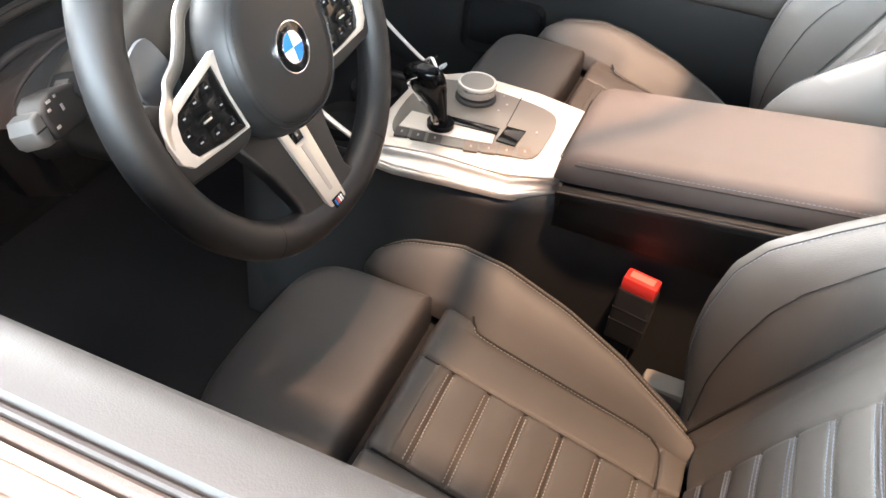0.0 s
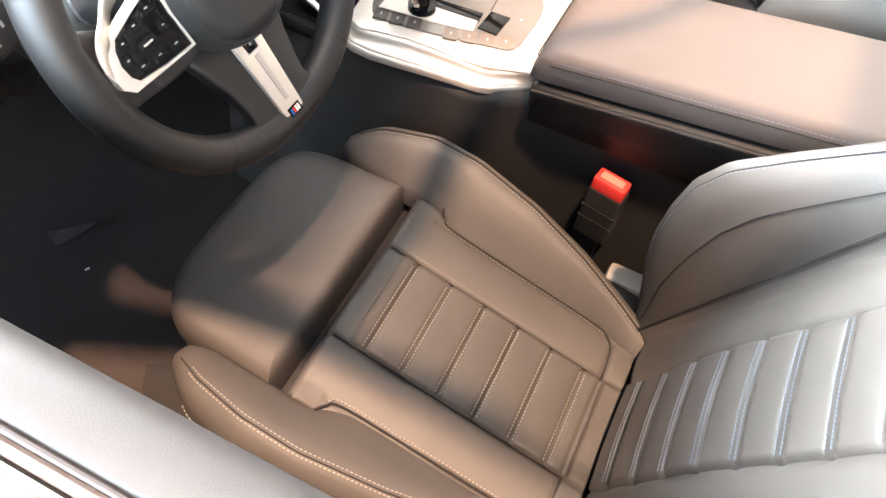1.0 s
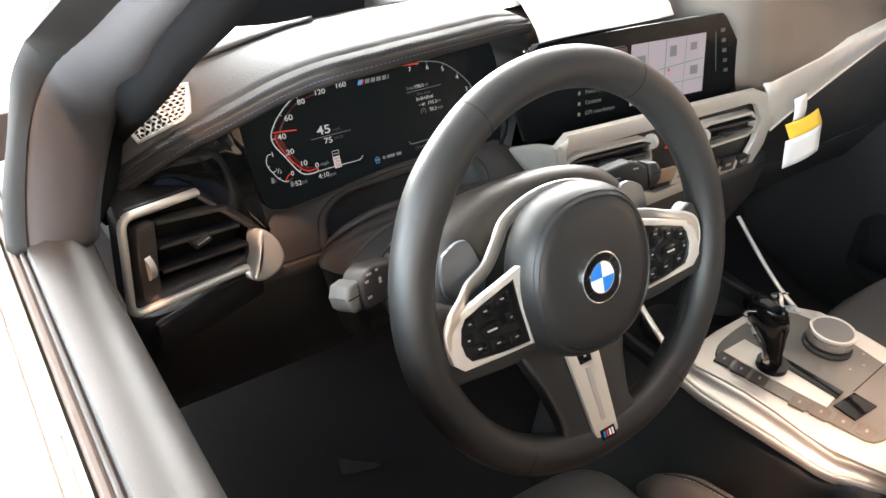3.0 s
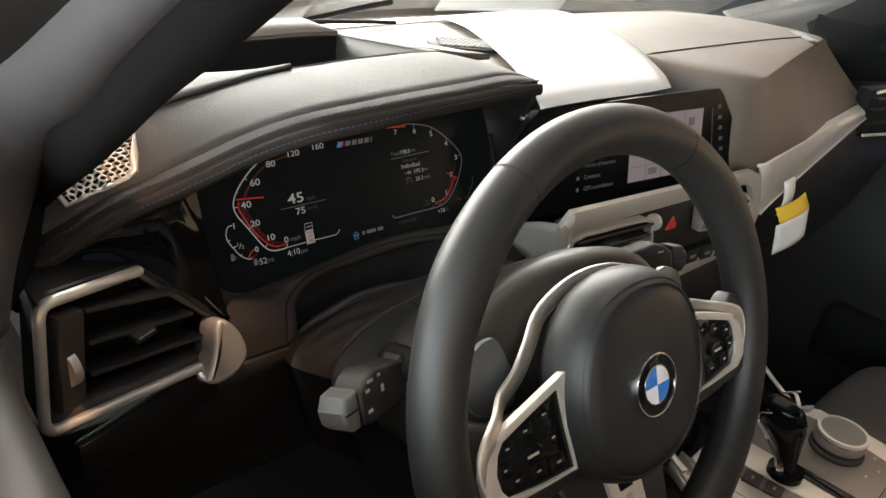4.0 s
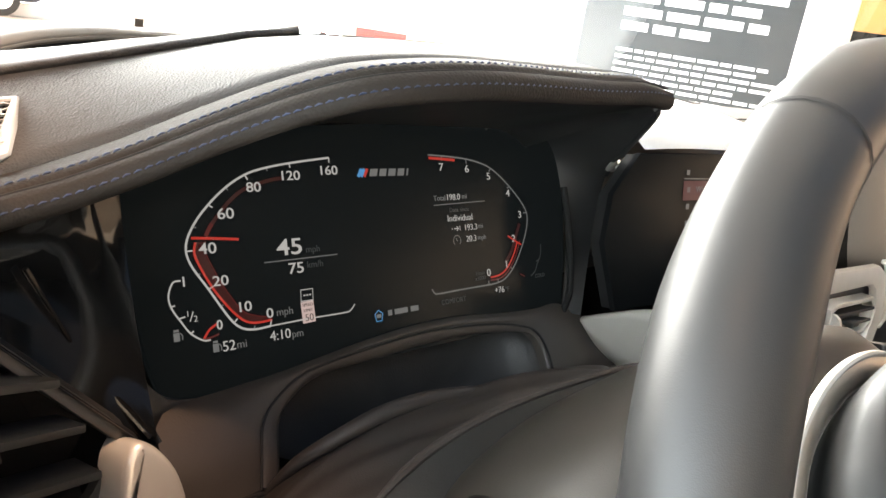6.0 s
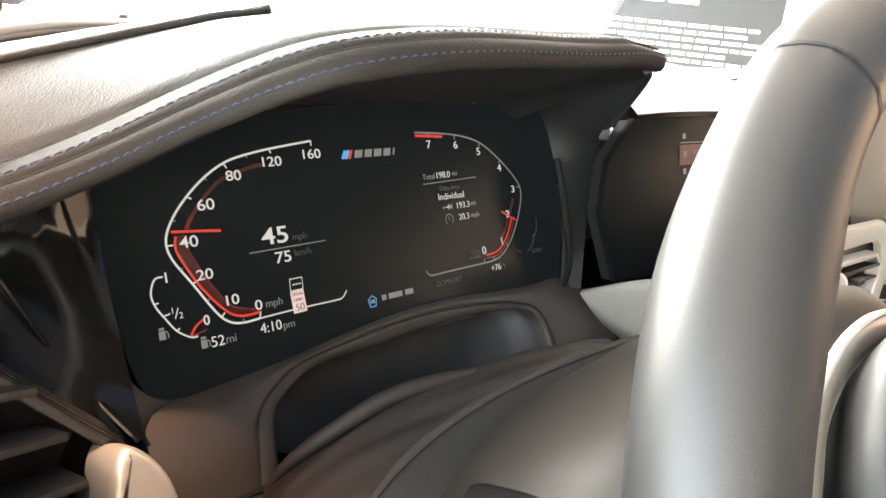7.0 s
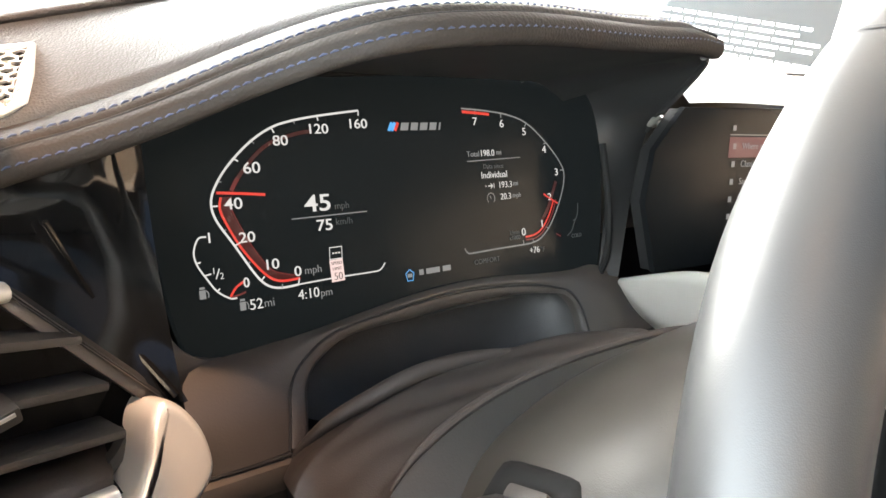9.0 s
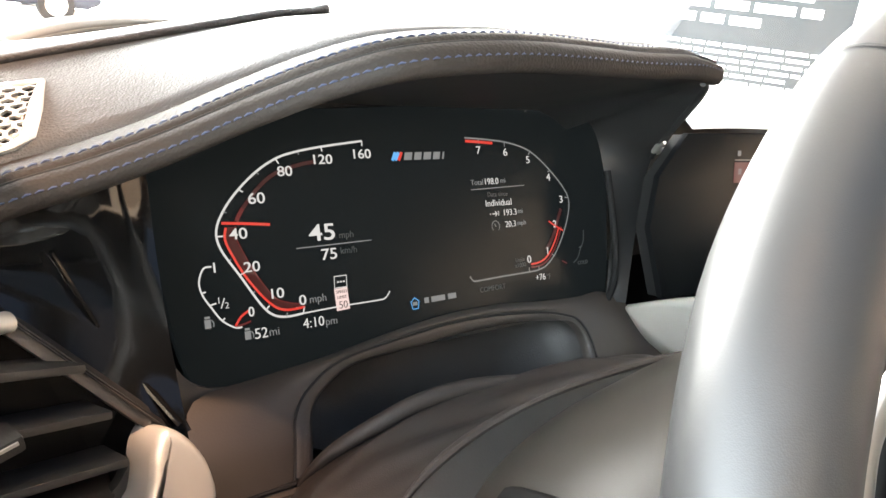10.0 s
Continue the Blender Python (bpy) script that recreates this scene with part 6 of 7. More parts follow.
for y in np.linspace(0.30, -0.75, 24):
    k = 0.052 * smoothstep(-0.12, -0.24, y)
    rows.append([(-0.062 + k * 0.75, y, TZ - 0.030 + k * 0.3), (-0.070 + k * 0.75, y, TZ - 0.05), (-0.080 + k, y, 0.50), (-0.10 + k, y, 0.35), (-0.115 + k, y, 0.2)])
loft("driver_side", rows, DARK, console, "dark console side", thick=0.008)
loft("passenger_side", [[(0.11 - x, y, z) for x, y, z in r] for r in rows], DARK, console, thick=0.008)
rows = []
for y, z in ((0.25, 0.61), (0.16, 0.60), (0.09, 0.60)):
    rows.append([(x, y, z) for x in np.linspace(-0.075, 0.2, 6)])
loft("tray", rows, MATT_BLACK, console, "dark tray with cup holders", thick=0.01)
for x in (0.0, 0.105):
    bm = bmesh.new()
    bmesh.ops.create_cone(bm, cap_ends=False, segments=32, radius1=0.04, radius2=0.043, depth=0.03)
    part("cup_holder", bm, DARK, console, m=pose(x, 0.15, 0.615))
part("tray_rail", tube_bm(catmull([(-0.078, 0.075, 0.645), (-0.066, 0.12, 0.652), (-0.055, 0.18, 0.675), (-0.05, 0.215, 0.70)], 5), 0.005, 10, squash=0.6), ALU, console, "silver rail beside the tray")
part("tray_rail", tube_bm(catmull([(0.160, 0.050, 0.646), (0.171, 0.10, 0.662), (0.183, 0.155, 0.690), (0.192, 0.205, 0.722)], 5), 0.0040, 10, squash=0.6), ALU, console, "silver rail beside the tray")
po = outline([(-0.030, 0.042), (-0.022, -0.03), (-0.003, -0.112), (0.010, -0.150), (0.060, -0.156), (0.122, -0.153), (0.148, -0.126), (0.160, -0.05), (0.160, 0.03), (0.135, 0.068), (0.08, 0.078), (0.02, 0.074), (-0.015, 0.064)], 3)
part("control_plate", prism_bm(po, 0.006, 0.0015), PLATE, console, "grey-brown open-pore control plate", m=pose(0, 0, TZ + 0.003))
part("selector_gate", prism_bm([(-0.012, 0.055), (0.035, 0.055), (0.045, -0.08), (0.012, -0.085), (0.0, -0.03)], 0.003, 0.001), ALU, console, "bright gate plate", m=pose(0, 0, TZ + 0.005))
part("selector_slot", prism_bm([(0.030, 0.0), (0.048, -0.002), (0.055, -0.082), (0.036, -0.084)], 0.002, 0.0005), GLOSS, console, m=pose(0, 0, TZ + 0.0062))
part("storage_lid", prism_bm([(0.022, -0.088), (0.066, -0.090), (0.068, -0.120), (0.022, -0.118)], 0.003, 0.001), GLOSS, console, "small gloss black lid", m=pose(0, 0, TZ + 0.0058))
part("plate_seam", box_bm(0.09, 0.0012, 0.001, 0), SEAM, console, m=pose(0.115, -0.085, TZ + 0.0035, 0, 0, 4))
KEY_BEIGE = material("console_key_beige", (0.15, 0.125, 0.1), 0.35, color2=(0.18, 0.15, 0.12))
for i, (x, y) in enumerate(((-0.022, 0.045), (-0.019, 0.02), (-0.014, -0.005), (-0.008, -0.06), (0.0, -0.085), (0.008, -0.11), (0.018, -0.135))):
    k = part("console_key", box_bm(0.024, 0.021, 0.004, 0.0015), WARM_TRIM if i < 3 else KEY_BEIGE, console, "small console key with a pale symbol", m=pose(x, y, TZ + 0.0018, 0, 0, 14))
    part("symbol", box_bm(0.006, 0.003, 0.0004, 0), GREY_MARK, k, m=pose(0, 0, 0.0021))
for x, y in ((0.105, -0.062), (0.128, -0.068), (0.075, -0.135), (0.15, -0.055), (0.085, 0.035)):
    part("symbol", box_bm(0.005, 0.003, 0.0006, 0), GREY_MARK, console, m=pose(x, y, TZ + 0.0035))

# rotary controller
knob = empty("rotary_controller", "ribbed silver rotary controller with a grey touch top", "control knob", m=pose(0.124, -0.016, TZ + 0.003))
prof = [(0.033, 0.0), (0.033, 0.004), (0.029, 0.006), (0.029, 0.010)]


def lathe(name, prof, mat, parent, lab="", seg=48, rib=0.0, m=None, cap=True):
    v, f = [], []
    n = len(prof)
    for i in range(seg):
        a = 2 * math.pi * i / seg
        for r, z in prof:
            rr = r + (rib if i % 2 else 0.0)
            v.append((rr * math.cos(a), rr * math.sin(a), z))
    for i in range(seg):
        for j in range(n - 1):
            p, q = i * n + j, ((i + 1) % seg) * n + j
            f.append((p, q, q + 1, p + 1))
    if cap:
        f.append(tuple(i * n + n - 1 for i in range(seg)))
    return mesh_from(name, v, f, mat, parent, lab, angle=35, m=m)


lathe("base_ring", prof, DARK, knob)
lathe("ribbed_ring", [(0.0295, 0.010), (0.0305, 0.012), (0.0305, 0.024), (0.030, 0.026)], CHROME, knob, "ribbed bright ring", 96, -0.0008)
lathe("top_ring", [(0.0308, 0.025), (0.0312, 0.027), (0.0305, 0.0295), (0.0275, 0.030), (0.0265, 0.029)], ALU, knob, "silver top ring", 64, cap=False)
lathe("touch_top", [(0.0268, 0.0288), (0.015, 0.0284), (0.001, 0.0283)], material("touch_grey", (0.16, 0.15, 0.135), 0.4), knob, "grey touch top")

# gear selector
gear = empty("gear_selector", "gloss black gear selector on a bright stem", "gear selector", m=pose(0.018, 0.0, TZ + 0.004) @ Matrix.Diagonal((1.18, 1.15, 1.14, 1)))
rows = []
for z, cy, rx, ry in ((0.0, 0.0, 0.014, 0.015), (0.005, 0.0, 0.0095, 0.010), (0.020, 0.003, 0.0090, 0.0105), (0.034, 0.008, 0.0115, 0.0150), (0.047, 0.0145, 0.0150, 0.0205), (0.060, 0.020, 0.0185, 0.0265), (0.072, 0.023, 0.0195, 0.0280), (0.081, 0.0235, 0.0175, 0.0250), (0.088, 0.022, 0.0125, 0.0185), (0.0915, 0.0215, 0.006, 0.0095), (0.093, 0.021, 0.0, 0.0)):
    rows.append([(rx * math.cos(a) - 0.16 * z * z / 0.09, cy + ry * math.sin(a), z) for a in np.linspace(0, 2 * math.pi, 29)[:-1]])
loft("grip", rows, GLOSS, gear, "gloss black leaning grip", closed=True, angle=80)
for k in (1, -1):
    edge_line = catmull([Vector(rows[i][j]) for i, j in ((1, 13), (2, 12), (3, 11), (4, 11), (5, 11), (6, 12), (7, 14))], 4)
    part("grip_edge", tube_bm([(k * p.x, p.y, p.z) for p in edge_line], [0.0048] * 4 + [0.0042] * 8 + [0.0030] * 8 + [0.0014] * (len(edge_line) - 20), 8), CHROME, gear, "bright edge on the grip")
part("grip_top", tube_bm(catmull([(-0.013, 0.002, 0.081), (-0.006, 0.012, 0.0915), (0.006, 0.022, 0.0905), (0.013, 0.033, 0.080)], 5), 0.0022, 8, squash=0.6), ALU, gear, "satin strip over the grip")
part("collar", tube_bm([(0, 0, 0.0), (0, 0, 0.008)], 0.018, 24), GLOSS, gear)
part("park_key", box_bm(0.012, 0.010, 0.004, 0.0015), GREY_MARK, gear, m=pose(0.0, 0.004, 0.0855, -38, 0, 0))

# armrest
rows = []
AY = [(-0.196, 0.0), (-0.199, 0.5), (-0.208, 0.86), (-0.226, 1.0), (-0.30, 1.0), (-0.45, 1.0), (-0.60, 1.0), (-0.78, 1.0)]
for y, full in AY:
    rise = 0.13 * max(0.0, -0.2 - y)
    zb, zt = 0.668 + rise, 0.668 + 0.054 * max(full, 0.12) + rise
    zm = (zb + zt) / 2
    zt = zm + (zt - zm) * (0.25 if full == 0 else 1.0)
    ins = 0.012 * (1 - full)
    x0, x1 = -0.062 + ins, 0.138 - ins
    mid = zb + 0.032
    r = 0.012 * max(full, 0.3)
    row = [(x0 + 0.006, y, zb), (x0 + 0.001, y, zb + 0.006), (x0, y, min(mid, zt - 0.01)), (x0 + 0.0015, y, zt - r), (x0 + r * 0.4, y, zt - r * 0.3), (x0 + r, y, zt)]
    row += [(x0 + (x1 - x0) * t, y, zt + 0.004 * math.sin(math.pi * t)) for t in (0.25, 0.5, 0.75)]
    row += [(x1 - r, y, zt), (x1 - r * 0.4, y, zt - r * 0.3), (x1 - 0.0015, y, zt - r), (x1, y, min(mid, zt - 0.01)), (x1 - 0.001, y, zb + 0.006), (x1 - 0.006, y, zb)]
    rows.append(row)
arm = loft("armrest", rows, ARM_LEATHER, console, "brown-grey leather armrest lid with a stitched edge", caps=True, angle=50)
seam_l = [Vector((-0.0625, y, 0.668 + 0.034 + 0.13 * max(0.0, -0.2 - y))) for y in np.linspace(-0.225, -0.78, 12)]
seam_f = [Vector((x, -0.199, 0.701)) for x in np.linspace(0.12, -0.045, 8)]
part("edge_seam", tube_bm(seam_f + seam_l, 0.0011, 6), SEAM, arm)
stitches("edge_stitching", [p + Vector((0.0008, 0, 0.006)) for p in seam_l], SEAT_BLUE, arm, pitch=0.006, length=0.004)
rows = []
for y in np.linspace(-0.205, -0.78, 10):
    rise = 0.13 * max(0.0, -0.2 - y)
    rows.append([(-0.054, y, 0.6665 + rise), (-0.064, y, 0.662 + rise), (-0.067, y, 0.655 + rise), (-0.064, y, 0.646 + rise), (-0.052, y, 0.640 + rise), (-0.042, y, 0.61 + rise * 0.5), (-0.040, y, 0.58)])
loft("bin_side", rows, DARK, arm, "dark bin under the lid", thick=0.005)
part("lid_edge", tube_bm([(-0.0668, y, 0.6585 + 0.13 * max(0.0, -0.2 - y)) for y in np.linspace(-0.207, -0.78, 12)], 0.0016, 6), SOFT, arm)
rows = [[(x, -0.205, z) for x in np.linspace(-0.06, 0.136, 6)] for z in (0.668, 0.655, 0.63)]
loft("bin_front", rows, DARK, arm, thick=0.006)

# seat belt buckle
buckle = empty("belt_buckle", "black seat belt buckle with a red press button", "belt buckle", m=pose(-0.060, -0.352, 0.42, 0, 0, 80))
part("housing", box_bm(0.054, 0.030, 0.105, 0.005, 3, (0, 0, 0.062)), DARK, buckle)
part("press_button", box_bm(0.050, 0.026, 0.026, 0.004, 2, (0, 0.001, 0.122)), RED, buckle, "red press button")
part("button_face", box_bm(0.036, 0.014, 0.001, 0.0004, 1, (0, 0.001, 0.1354)), material("pale_red", (0.75, 0.22, 0.18), 0.5), buckle)
part("stem", box_bm(0.03, 0.012, 0.10, 0.003, 2, (0, 0, -0.035)), DARK, buckle)
for z in (0.05, 0.075):
    part("housing_groove", box_bm(0.055, 0.031, 0.0015, 0), SEAM, buckle, m=pose(0, 0, z))


# ---------- seats ----------
def groove(d, w, depth):
    return -depth * math.exp(-(d / w) ** 2)


def build_seat(lab, group):
    s = empty("car_seat", lab, "car seat", group)
    # cushion
    def base(y):
        return interp(y, [-0.50, -0.45, -0.10, 0.1], [0.405, 0.412, 0.503, 0.54])
    NU, NV = 92, 120
    rows = []
    for j in range(NV + 1):
        y = -0.104 - 0.377 * j / NV
        row = []
        for i in range(NU + 1):
            x = -0.172 + 0.344 * i / NU
            ax = abs(x)
            z = base(y)
            z += groove(ax - 0.077, 0.0022, 0.006)
            pipe = 0.152 - 0.004 * smoothstep(-0.2, -0.45, y)
            if y < -0.15:
                z += groove(ax - pipe, 0.002, 0.004)
            if ax < 0.077:
                ph = (y + 0.160) / 0.0525
                if y < -0.14 and ph > -5.6:
                    z += groove((ph - round(ph)) * 0.0525, 0.0026, 0.006) + 0.0042 * math.sqrt(1 - 0.85 * (1 - 2 * abs(ph - round(ph))) ** 2) + 0.0015 * math.cos(ax / 0.077 * math.pi / 2)
                z += 0.002
            else:
                z += 0.004 * math.sin(min(1.0, (ax - 0.077) / 0.07) * math.pi)
            z -= 0.006 * smoothstep(0.150, 0.172, ax) * smoothstep(-0.13, -0.17, y)
            if ax < 0.14:
                z += groove(y + 0.448 - 0.35 * max(0.0, ax - 0.10) ** 1.5, 0.0025, 0.006)
            edge = min(1.0, (-0.104 - y) / 0.016)
            z -= 0.03 * (1 - math.sqrt(max(0.0, 1 - (1 - edge) ** 2)))
            z += 0.0012 * noise.noise((x * 18, y * 18, 3.0))
            row.append((x, y, z))
        rows.append(row)
    loft("cushion", rows, LEATHER, s, "quilted leather seat cushion", thick=0.03, angle=70, side=1)
    # thigh support: a puffed pad with a bowed, rounded front
    half = [(0.0, 0.101), (0.05, 0.100), (0.110, 0.094), (0.151, 0.073), (0.168, 0.036), (0.173, -0.02), (0.176, -0.079), (0.170, -0.087), (0.10, -0.088), (0.0, -0.088)]
    loop = outline(half + [(-x, y) for x, y in half[-2:0:-1]], 6)
    rows = []
    for q, dz in ((0.93, -0.105), (0.985, -0.075), (1.0, -0.052), (0.998, -0.036), (0.985, -0.021), (0.96, -0.0105), (0.91, -0.0035), (0.83, 0.0), (0.7, 0.001), (0.5, 0.003), (0.25, 0.004), (0.0, 0.0045)):
        row = []
        for x, y in loop:
            px, py = x * q, 0.008 + (y - 0.008) * (q if y > 0 else q ** 0.5)
            row.append((px, py, 0.520 + 0.075 * (py + 0.08) + dz + 0.0012 * noise.noise((px * 16, py * 16, 1.0))))
        rows.append(row)
    loft("thigh_support", rows, LEATHER, s, "smooth pull-out thigh support", closed=True, angle=70)
    part("gap_bellows", box_bm(0.33, 0.02, 0.06, 0.004), SEAM, s, m=pose(0, -0.092, 0.42))
    # side bolsters of the cushion
    BY = [0.03, -0.03, -0.10, -0.17, -0.27, -0.36, -0.44, -0.49]
    for k in (-1, 1):
        rows, crest = [], []
        for t in np.linspace(0, 1, 44):
            y = 0.032 - 0.525 * t
            end = math.sqrt(max(0.0, 1 - (1 - min(1.0, t / 0.10)) ** 2))
            c = interp(-y, [-v for v in BY], [0.196, 0.222, 0.238, 0.240, 0.226, 0.204, 0.178, 0.158])
            o = interp(-y, [-v for v in BY], [0.215, 0.250, 0.270, 0.271, 0.258, 0.236, 0.206, 0.184])
            i0 = 0.172 - 0.022 * smoothstep(-0.13, -0.19, y) - 0.02 * smoothstep(-0.40, -0.49, y)
            h = interp(-y, [-v for v in BY], [0.012, 0.034, 0.052, 0.058, 0.056, 0.046, 0.030, 0.016])
            zb = base(y)
            o = c + (o - c) * (0.35 + 0.65 * end)
            prof = [(i0, -0.035), (i0, -0.006), (i0 + 0.10 * (c - i0), 0.02 * h), (i0 + 0.35 * (c - i0), 0.40 * h), (i0 + 0.7 * (c - i0), 0.82 * h), (c - 0.004, h), (c + 0.002, 0.99 * h), (c + 0.35 * (o - c), 0.93 * h), (c + 0.75 * (o - c), 0.66 * h), (o, 0.12 * h), (o + 0.001, -0.02), (o - 0.003, -0.055), (o - 0.018, -0.10)]
            rows.append([(k * (c + (px - c) * (0.3 + 0.7 * end)), y, zb - 0.03 + (pz + 0.03) * (0.15 + 0.85 * end)) for px, pz in prof])
            crest.append(Vector((k * c, y, zb - 0.03 + (h + 0.03) * (0.15 + 0.85 * end) + 0.0008)))
        loft("cushion_bolster", rows, LEATHER, s, "raised leather side bolster", caps=True, angle=60)
        for dx, dz in ((-0.004, 0.0006), (0.004, 0.0004)):
            stitches("bolster_stitching", [p + Vector((k * dx, 0, dz)) for p in crest[4:]], THREAD_GREY, s, pitch=0.0055, length=0.0038, r=0.0007)
        part("bolster_seam", tube_bm([p + Vector((0, 0, -0.0004)) for p in crest[2:]], 0.0010, 5), SEAM, s)
        side = [Vector((r[10][0] + k * 0.0006, r[10][1], r[10][2] + 0.004)) for r in rows]
        part("bolster_seam", tube_bm(side, 0.0010, 5), SEAM, s)
        stitches("bolster_stitching", [p + Vector((k * 0.0012, 0, 0.005)) for p in side[4:]], THREAD_GREY, s, pitch=0.0055, length=0.0038, r=0.0007)
    # quilting threads of the cushion
    for n in range(6):
        y = -0.160 - 0.0525 * n
        for dy in (-0.0035, 0.0035):
            stitches("quilt_stitching", [Vector((x, y + dy, base(y + dy) + 0.0040 + 0.0015 * math.cos(abs(x) / 0.077 * math.pi / 2))) for x in np.linspace(-0.072, 0.072, 9)], THREAD_GREY, s, pitch=0.0052, length=0.0038, r=0.0009)
    for k in (-1, 1):
        part("panel_seam", tube_bm([Vector((k * 0.077, y, base(y) - 0.0018)) for y in np.linspace(-0.118, -0.445, 20)], 0.0019, 6), SEAM, s)
        curve = catmull([(k * 0.174, -0.150, base(-0.15) + 0.006), (k * 0.162, -0.158, base(-0.158) + 0.0045), (k * 0.152, -0.178, base(-0.178) + 0.003), (k * 0.150, -0.30, base(-0.30) + 0.002), (k * 0.149, -0.40, base(-0.40) + 0.002), (k * 0.141, -0.435, base(-0.435) + 0.002), (k * 0.11, -0.448, base(-0.448) - 0.001), (0.0, -0.450, base(-0.45) - 0.002)], 5)
        part("piping", tube_bm(curve, 0.0018, 6), SEAM, s)
        stitches("piping_stitching", [p + Vector((-k * 0.0045, 0, 0.0022)) for p in curve[5:25]], THREAD_GREY, s, pitch=0.0055, length=0.0038, r=0.0007)
        part("cross_seam", tube_bm([(k * 0.146, -0.445, base(-0.445) + 0.002), (k * 0.165, -0.462, base(-0.462) + 0.012), (k * 0.185, -0.475, base(-0.475) + 0.016)], 0.0011, 5), SEAM, s)
    # backrest
    def yb(z):
        return -0.492 - 0.46 * (z - 0.44)
    BACK_Z = [0.395, 0.437, 0.503, 0.535, 0.577, 0.628, 0.673, 0.733, 0.79, 0.85, 0.96]
    BACK_H = [0.012, 0.042, 0.099, 0.118, 0.137, 0.152, 0.148, 0.118, 0.085, 0.050, 0.016]
    NZ = 150
    rows = []
    for j in range(NZ + 1):
        z = 0.385 + 0.60 * j / NZ
        row = []
        for i in range(71):
            x = -0.168 + 0.336 * i / 70
            ax = abs(x)
            fwd = groove(ax - 0.082, 0.0022, 0.006) + 0.004 * math.sin(min(1.0, max(0, ax - 0.082) / 0.07) * math.pi)
            if ax < 0.082 and 0.42 < z < 0.86:
                ph = (z - 0.455) / 0.047
                fwd += groove((ph - round(ph)) * 0.052, 0.0028, 0.0055) + 0.003 * math.sqrt(1 - 0.85 * (1 - 2 * abs(ph - round(ph))) ** 2) + 0.002 * math.cos(ax / 0.082 * math.pi / 2) + 0.001
            fwd += 0.02 * smoothstep(0.15, 0.17, ax)
            fwd += 0.010 * math.exp(-((z - 0.60) / 0.10) ** 2) * (1 - (ax / 0.17) ** 2)
            fwd -= 0.05 * (1 - smoothstep(0.385, 0.43, z)) + 0.05 * smoothstep(0.94, 0.985, z)
            row.append((x, yb(z) + fwd * 0.9, z + fwd * 0.42))
        rows.append(row)
    loft("backrest", rows, LEATHER, s, "quilted leather backrest", thick=0.05, angle=70, side=1)
    for n in range(9):
        z = 0.455 + 0.047 * n
        for dz in (-0.003, 0.003):
            pts = []
            for x in np.linspace(-0.077, 0.077, 9):
                fwd = 0.0062 + 0.003 * math.cos(abs(x) / 0.082 * math.pi / 2) - 0.002 + 0.010 * math.exp(-((z + dz - 0.60) / 0.10) ** 2) * (1 - (x / 0.17) ** 2)
                pts.append(Vector((x, yb(z + dz) + fwd * 0.9 + 0.0008, z + dz + fwd * 0.42)))
            stitches("quilt_stitching", pts, SEAT_BLUE, s, pitch=0.0052, length=0.0044, r=0.0008)
    for k in (-1, 1):
        rows, crest = [], []
        for t in np.linspace(0, 1, 60):
            z = 0.395 + 0.56 * t
            h = interp(z, BACK_Z, BACK_H)
            prof = [(0.0, -0.03), (0.0, 0.005), (0.010, 0.42 * h), (0.026, 0.78 * h), (0.045, 0.97 * h), (0.060, h), (0.076, 0.86 * h), (0.088, 0.55 * h), (0.094, 0.1 * h), (0.094, -0.04), (0.085, -0.09)]
            sq = 1.0 - 0.35 * smoothstep(0.8, 1, t)
            rows.append([(k * (0.160 + px * sq), yb(z) + pf * 0.9, z + pf * 0.42) for px, pf in prof])
            f = 0.955 * h
            crest.append(Vector((k * (0.160 + 0.0440 * sq), yb(z) + f * 0.9 + 0.0022, z + f * 0.42 + 0.001)))
        inner = [Vector(r[2]).lerp(Vector(r[3]), 0.55) + Vector((-k * 0.0012, 0.0006, 0.0004)) for r in rows[4:50]]
        part("bolster_seam", tube_bm(inner, 0.0010, 5), SEAM, s)
        stitches("bolster_stitching", [p + Vector((k * 0.0032, 0.0016, 0.001)) for p in inner], SEAT_BLUE, s, pitch=0.006, length=0.0042)
        loft("backrest_bolster", rows, LEATHER, s, "deep leather side bolster", caps=True, angle=60)
        stitches("bolster_stitching", crest, SEAT_BLUE, s, pitch=0.006, length=0.0042)
        part("bolster_seam", tube_bm([p + Vector((k * 0.003, 0.0, 0.0004)) for p in crest], 0.0009, 5), SEAM, s)
        part("panel_seam", tube_bm([Vector((k * 0.163, yb(z) + 0.02 * 0.7 + 0.004, z + 0.006)) for z in np.linspace(0.43, 0.93, 20)], 0.0022, 5), SEAM, s)
    # headrest
    part("headrest", box_bm(0.26, 0.10, 0.19, 0.04, 4), LEATHER, s, "leather headrest", m=pose(0, -0.80, 1.10, -20, 0, 0))
    for x in (-0.07, 0.07):
        part("headrest_post", tube_bm([(x, -0.745, 0.93), (x, -0.785, 1.03)], 0.007, 10), CHROME, s)
    # base, rails and side covers
    part("seat_base", box_bm(0.40, 0.46, 0.12, 0.02, 3), DARK, s, m=pose(0, -0.22, 0.37, 8, 0, 0))
    for x in (-0.17, 0.17):
        part("seat_rail", box_bm(0.035, 0.55, 0.05, 0.006), DARK, s, m=pose(x, -0.2, 0.245))
        part("rail_foot", box_bm(0.05, 0.05, 0.08, 0.006), DARK, s, m=pose(x, 0.03, 0.29))
        part("rail_foot", box_bm(0.05, 0.05, 0.08, 0.006), DARK, s, m=pose(x, -0.40, 0.28))
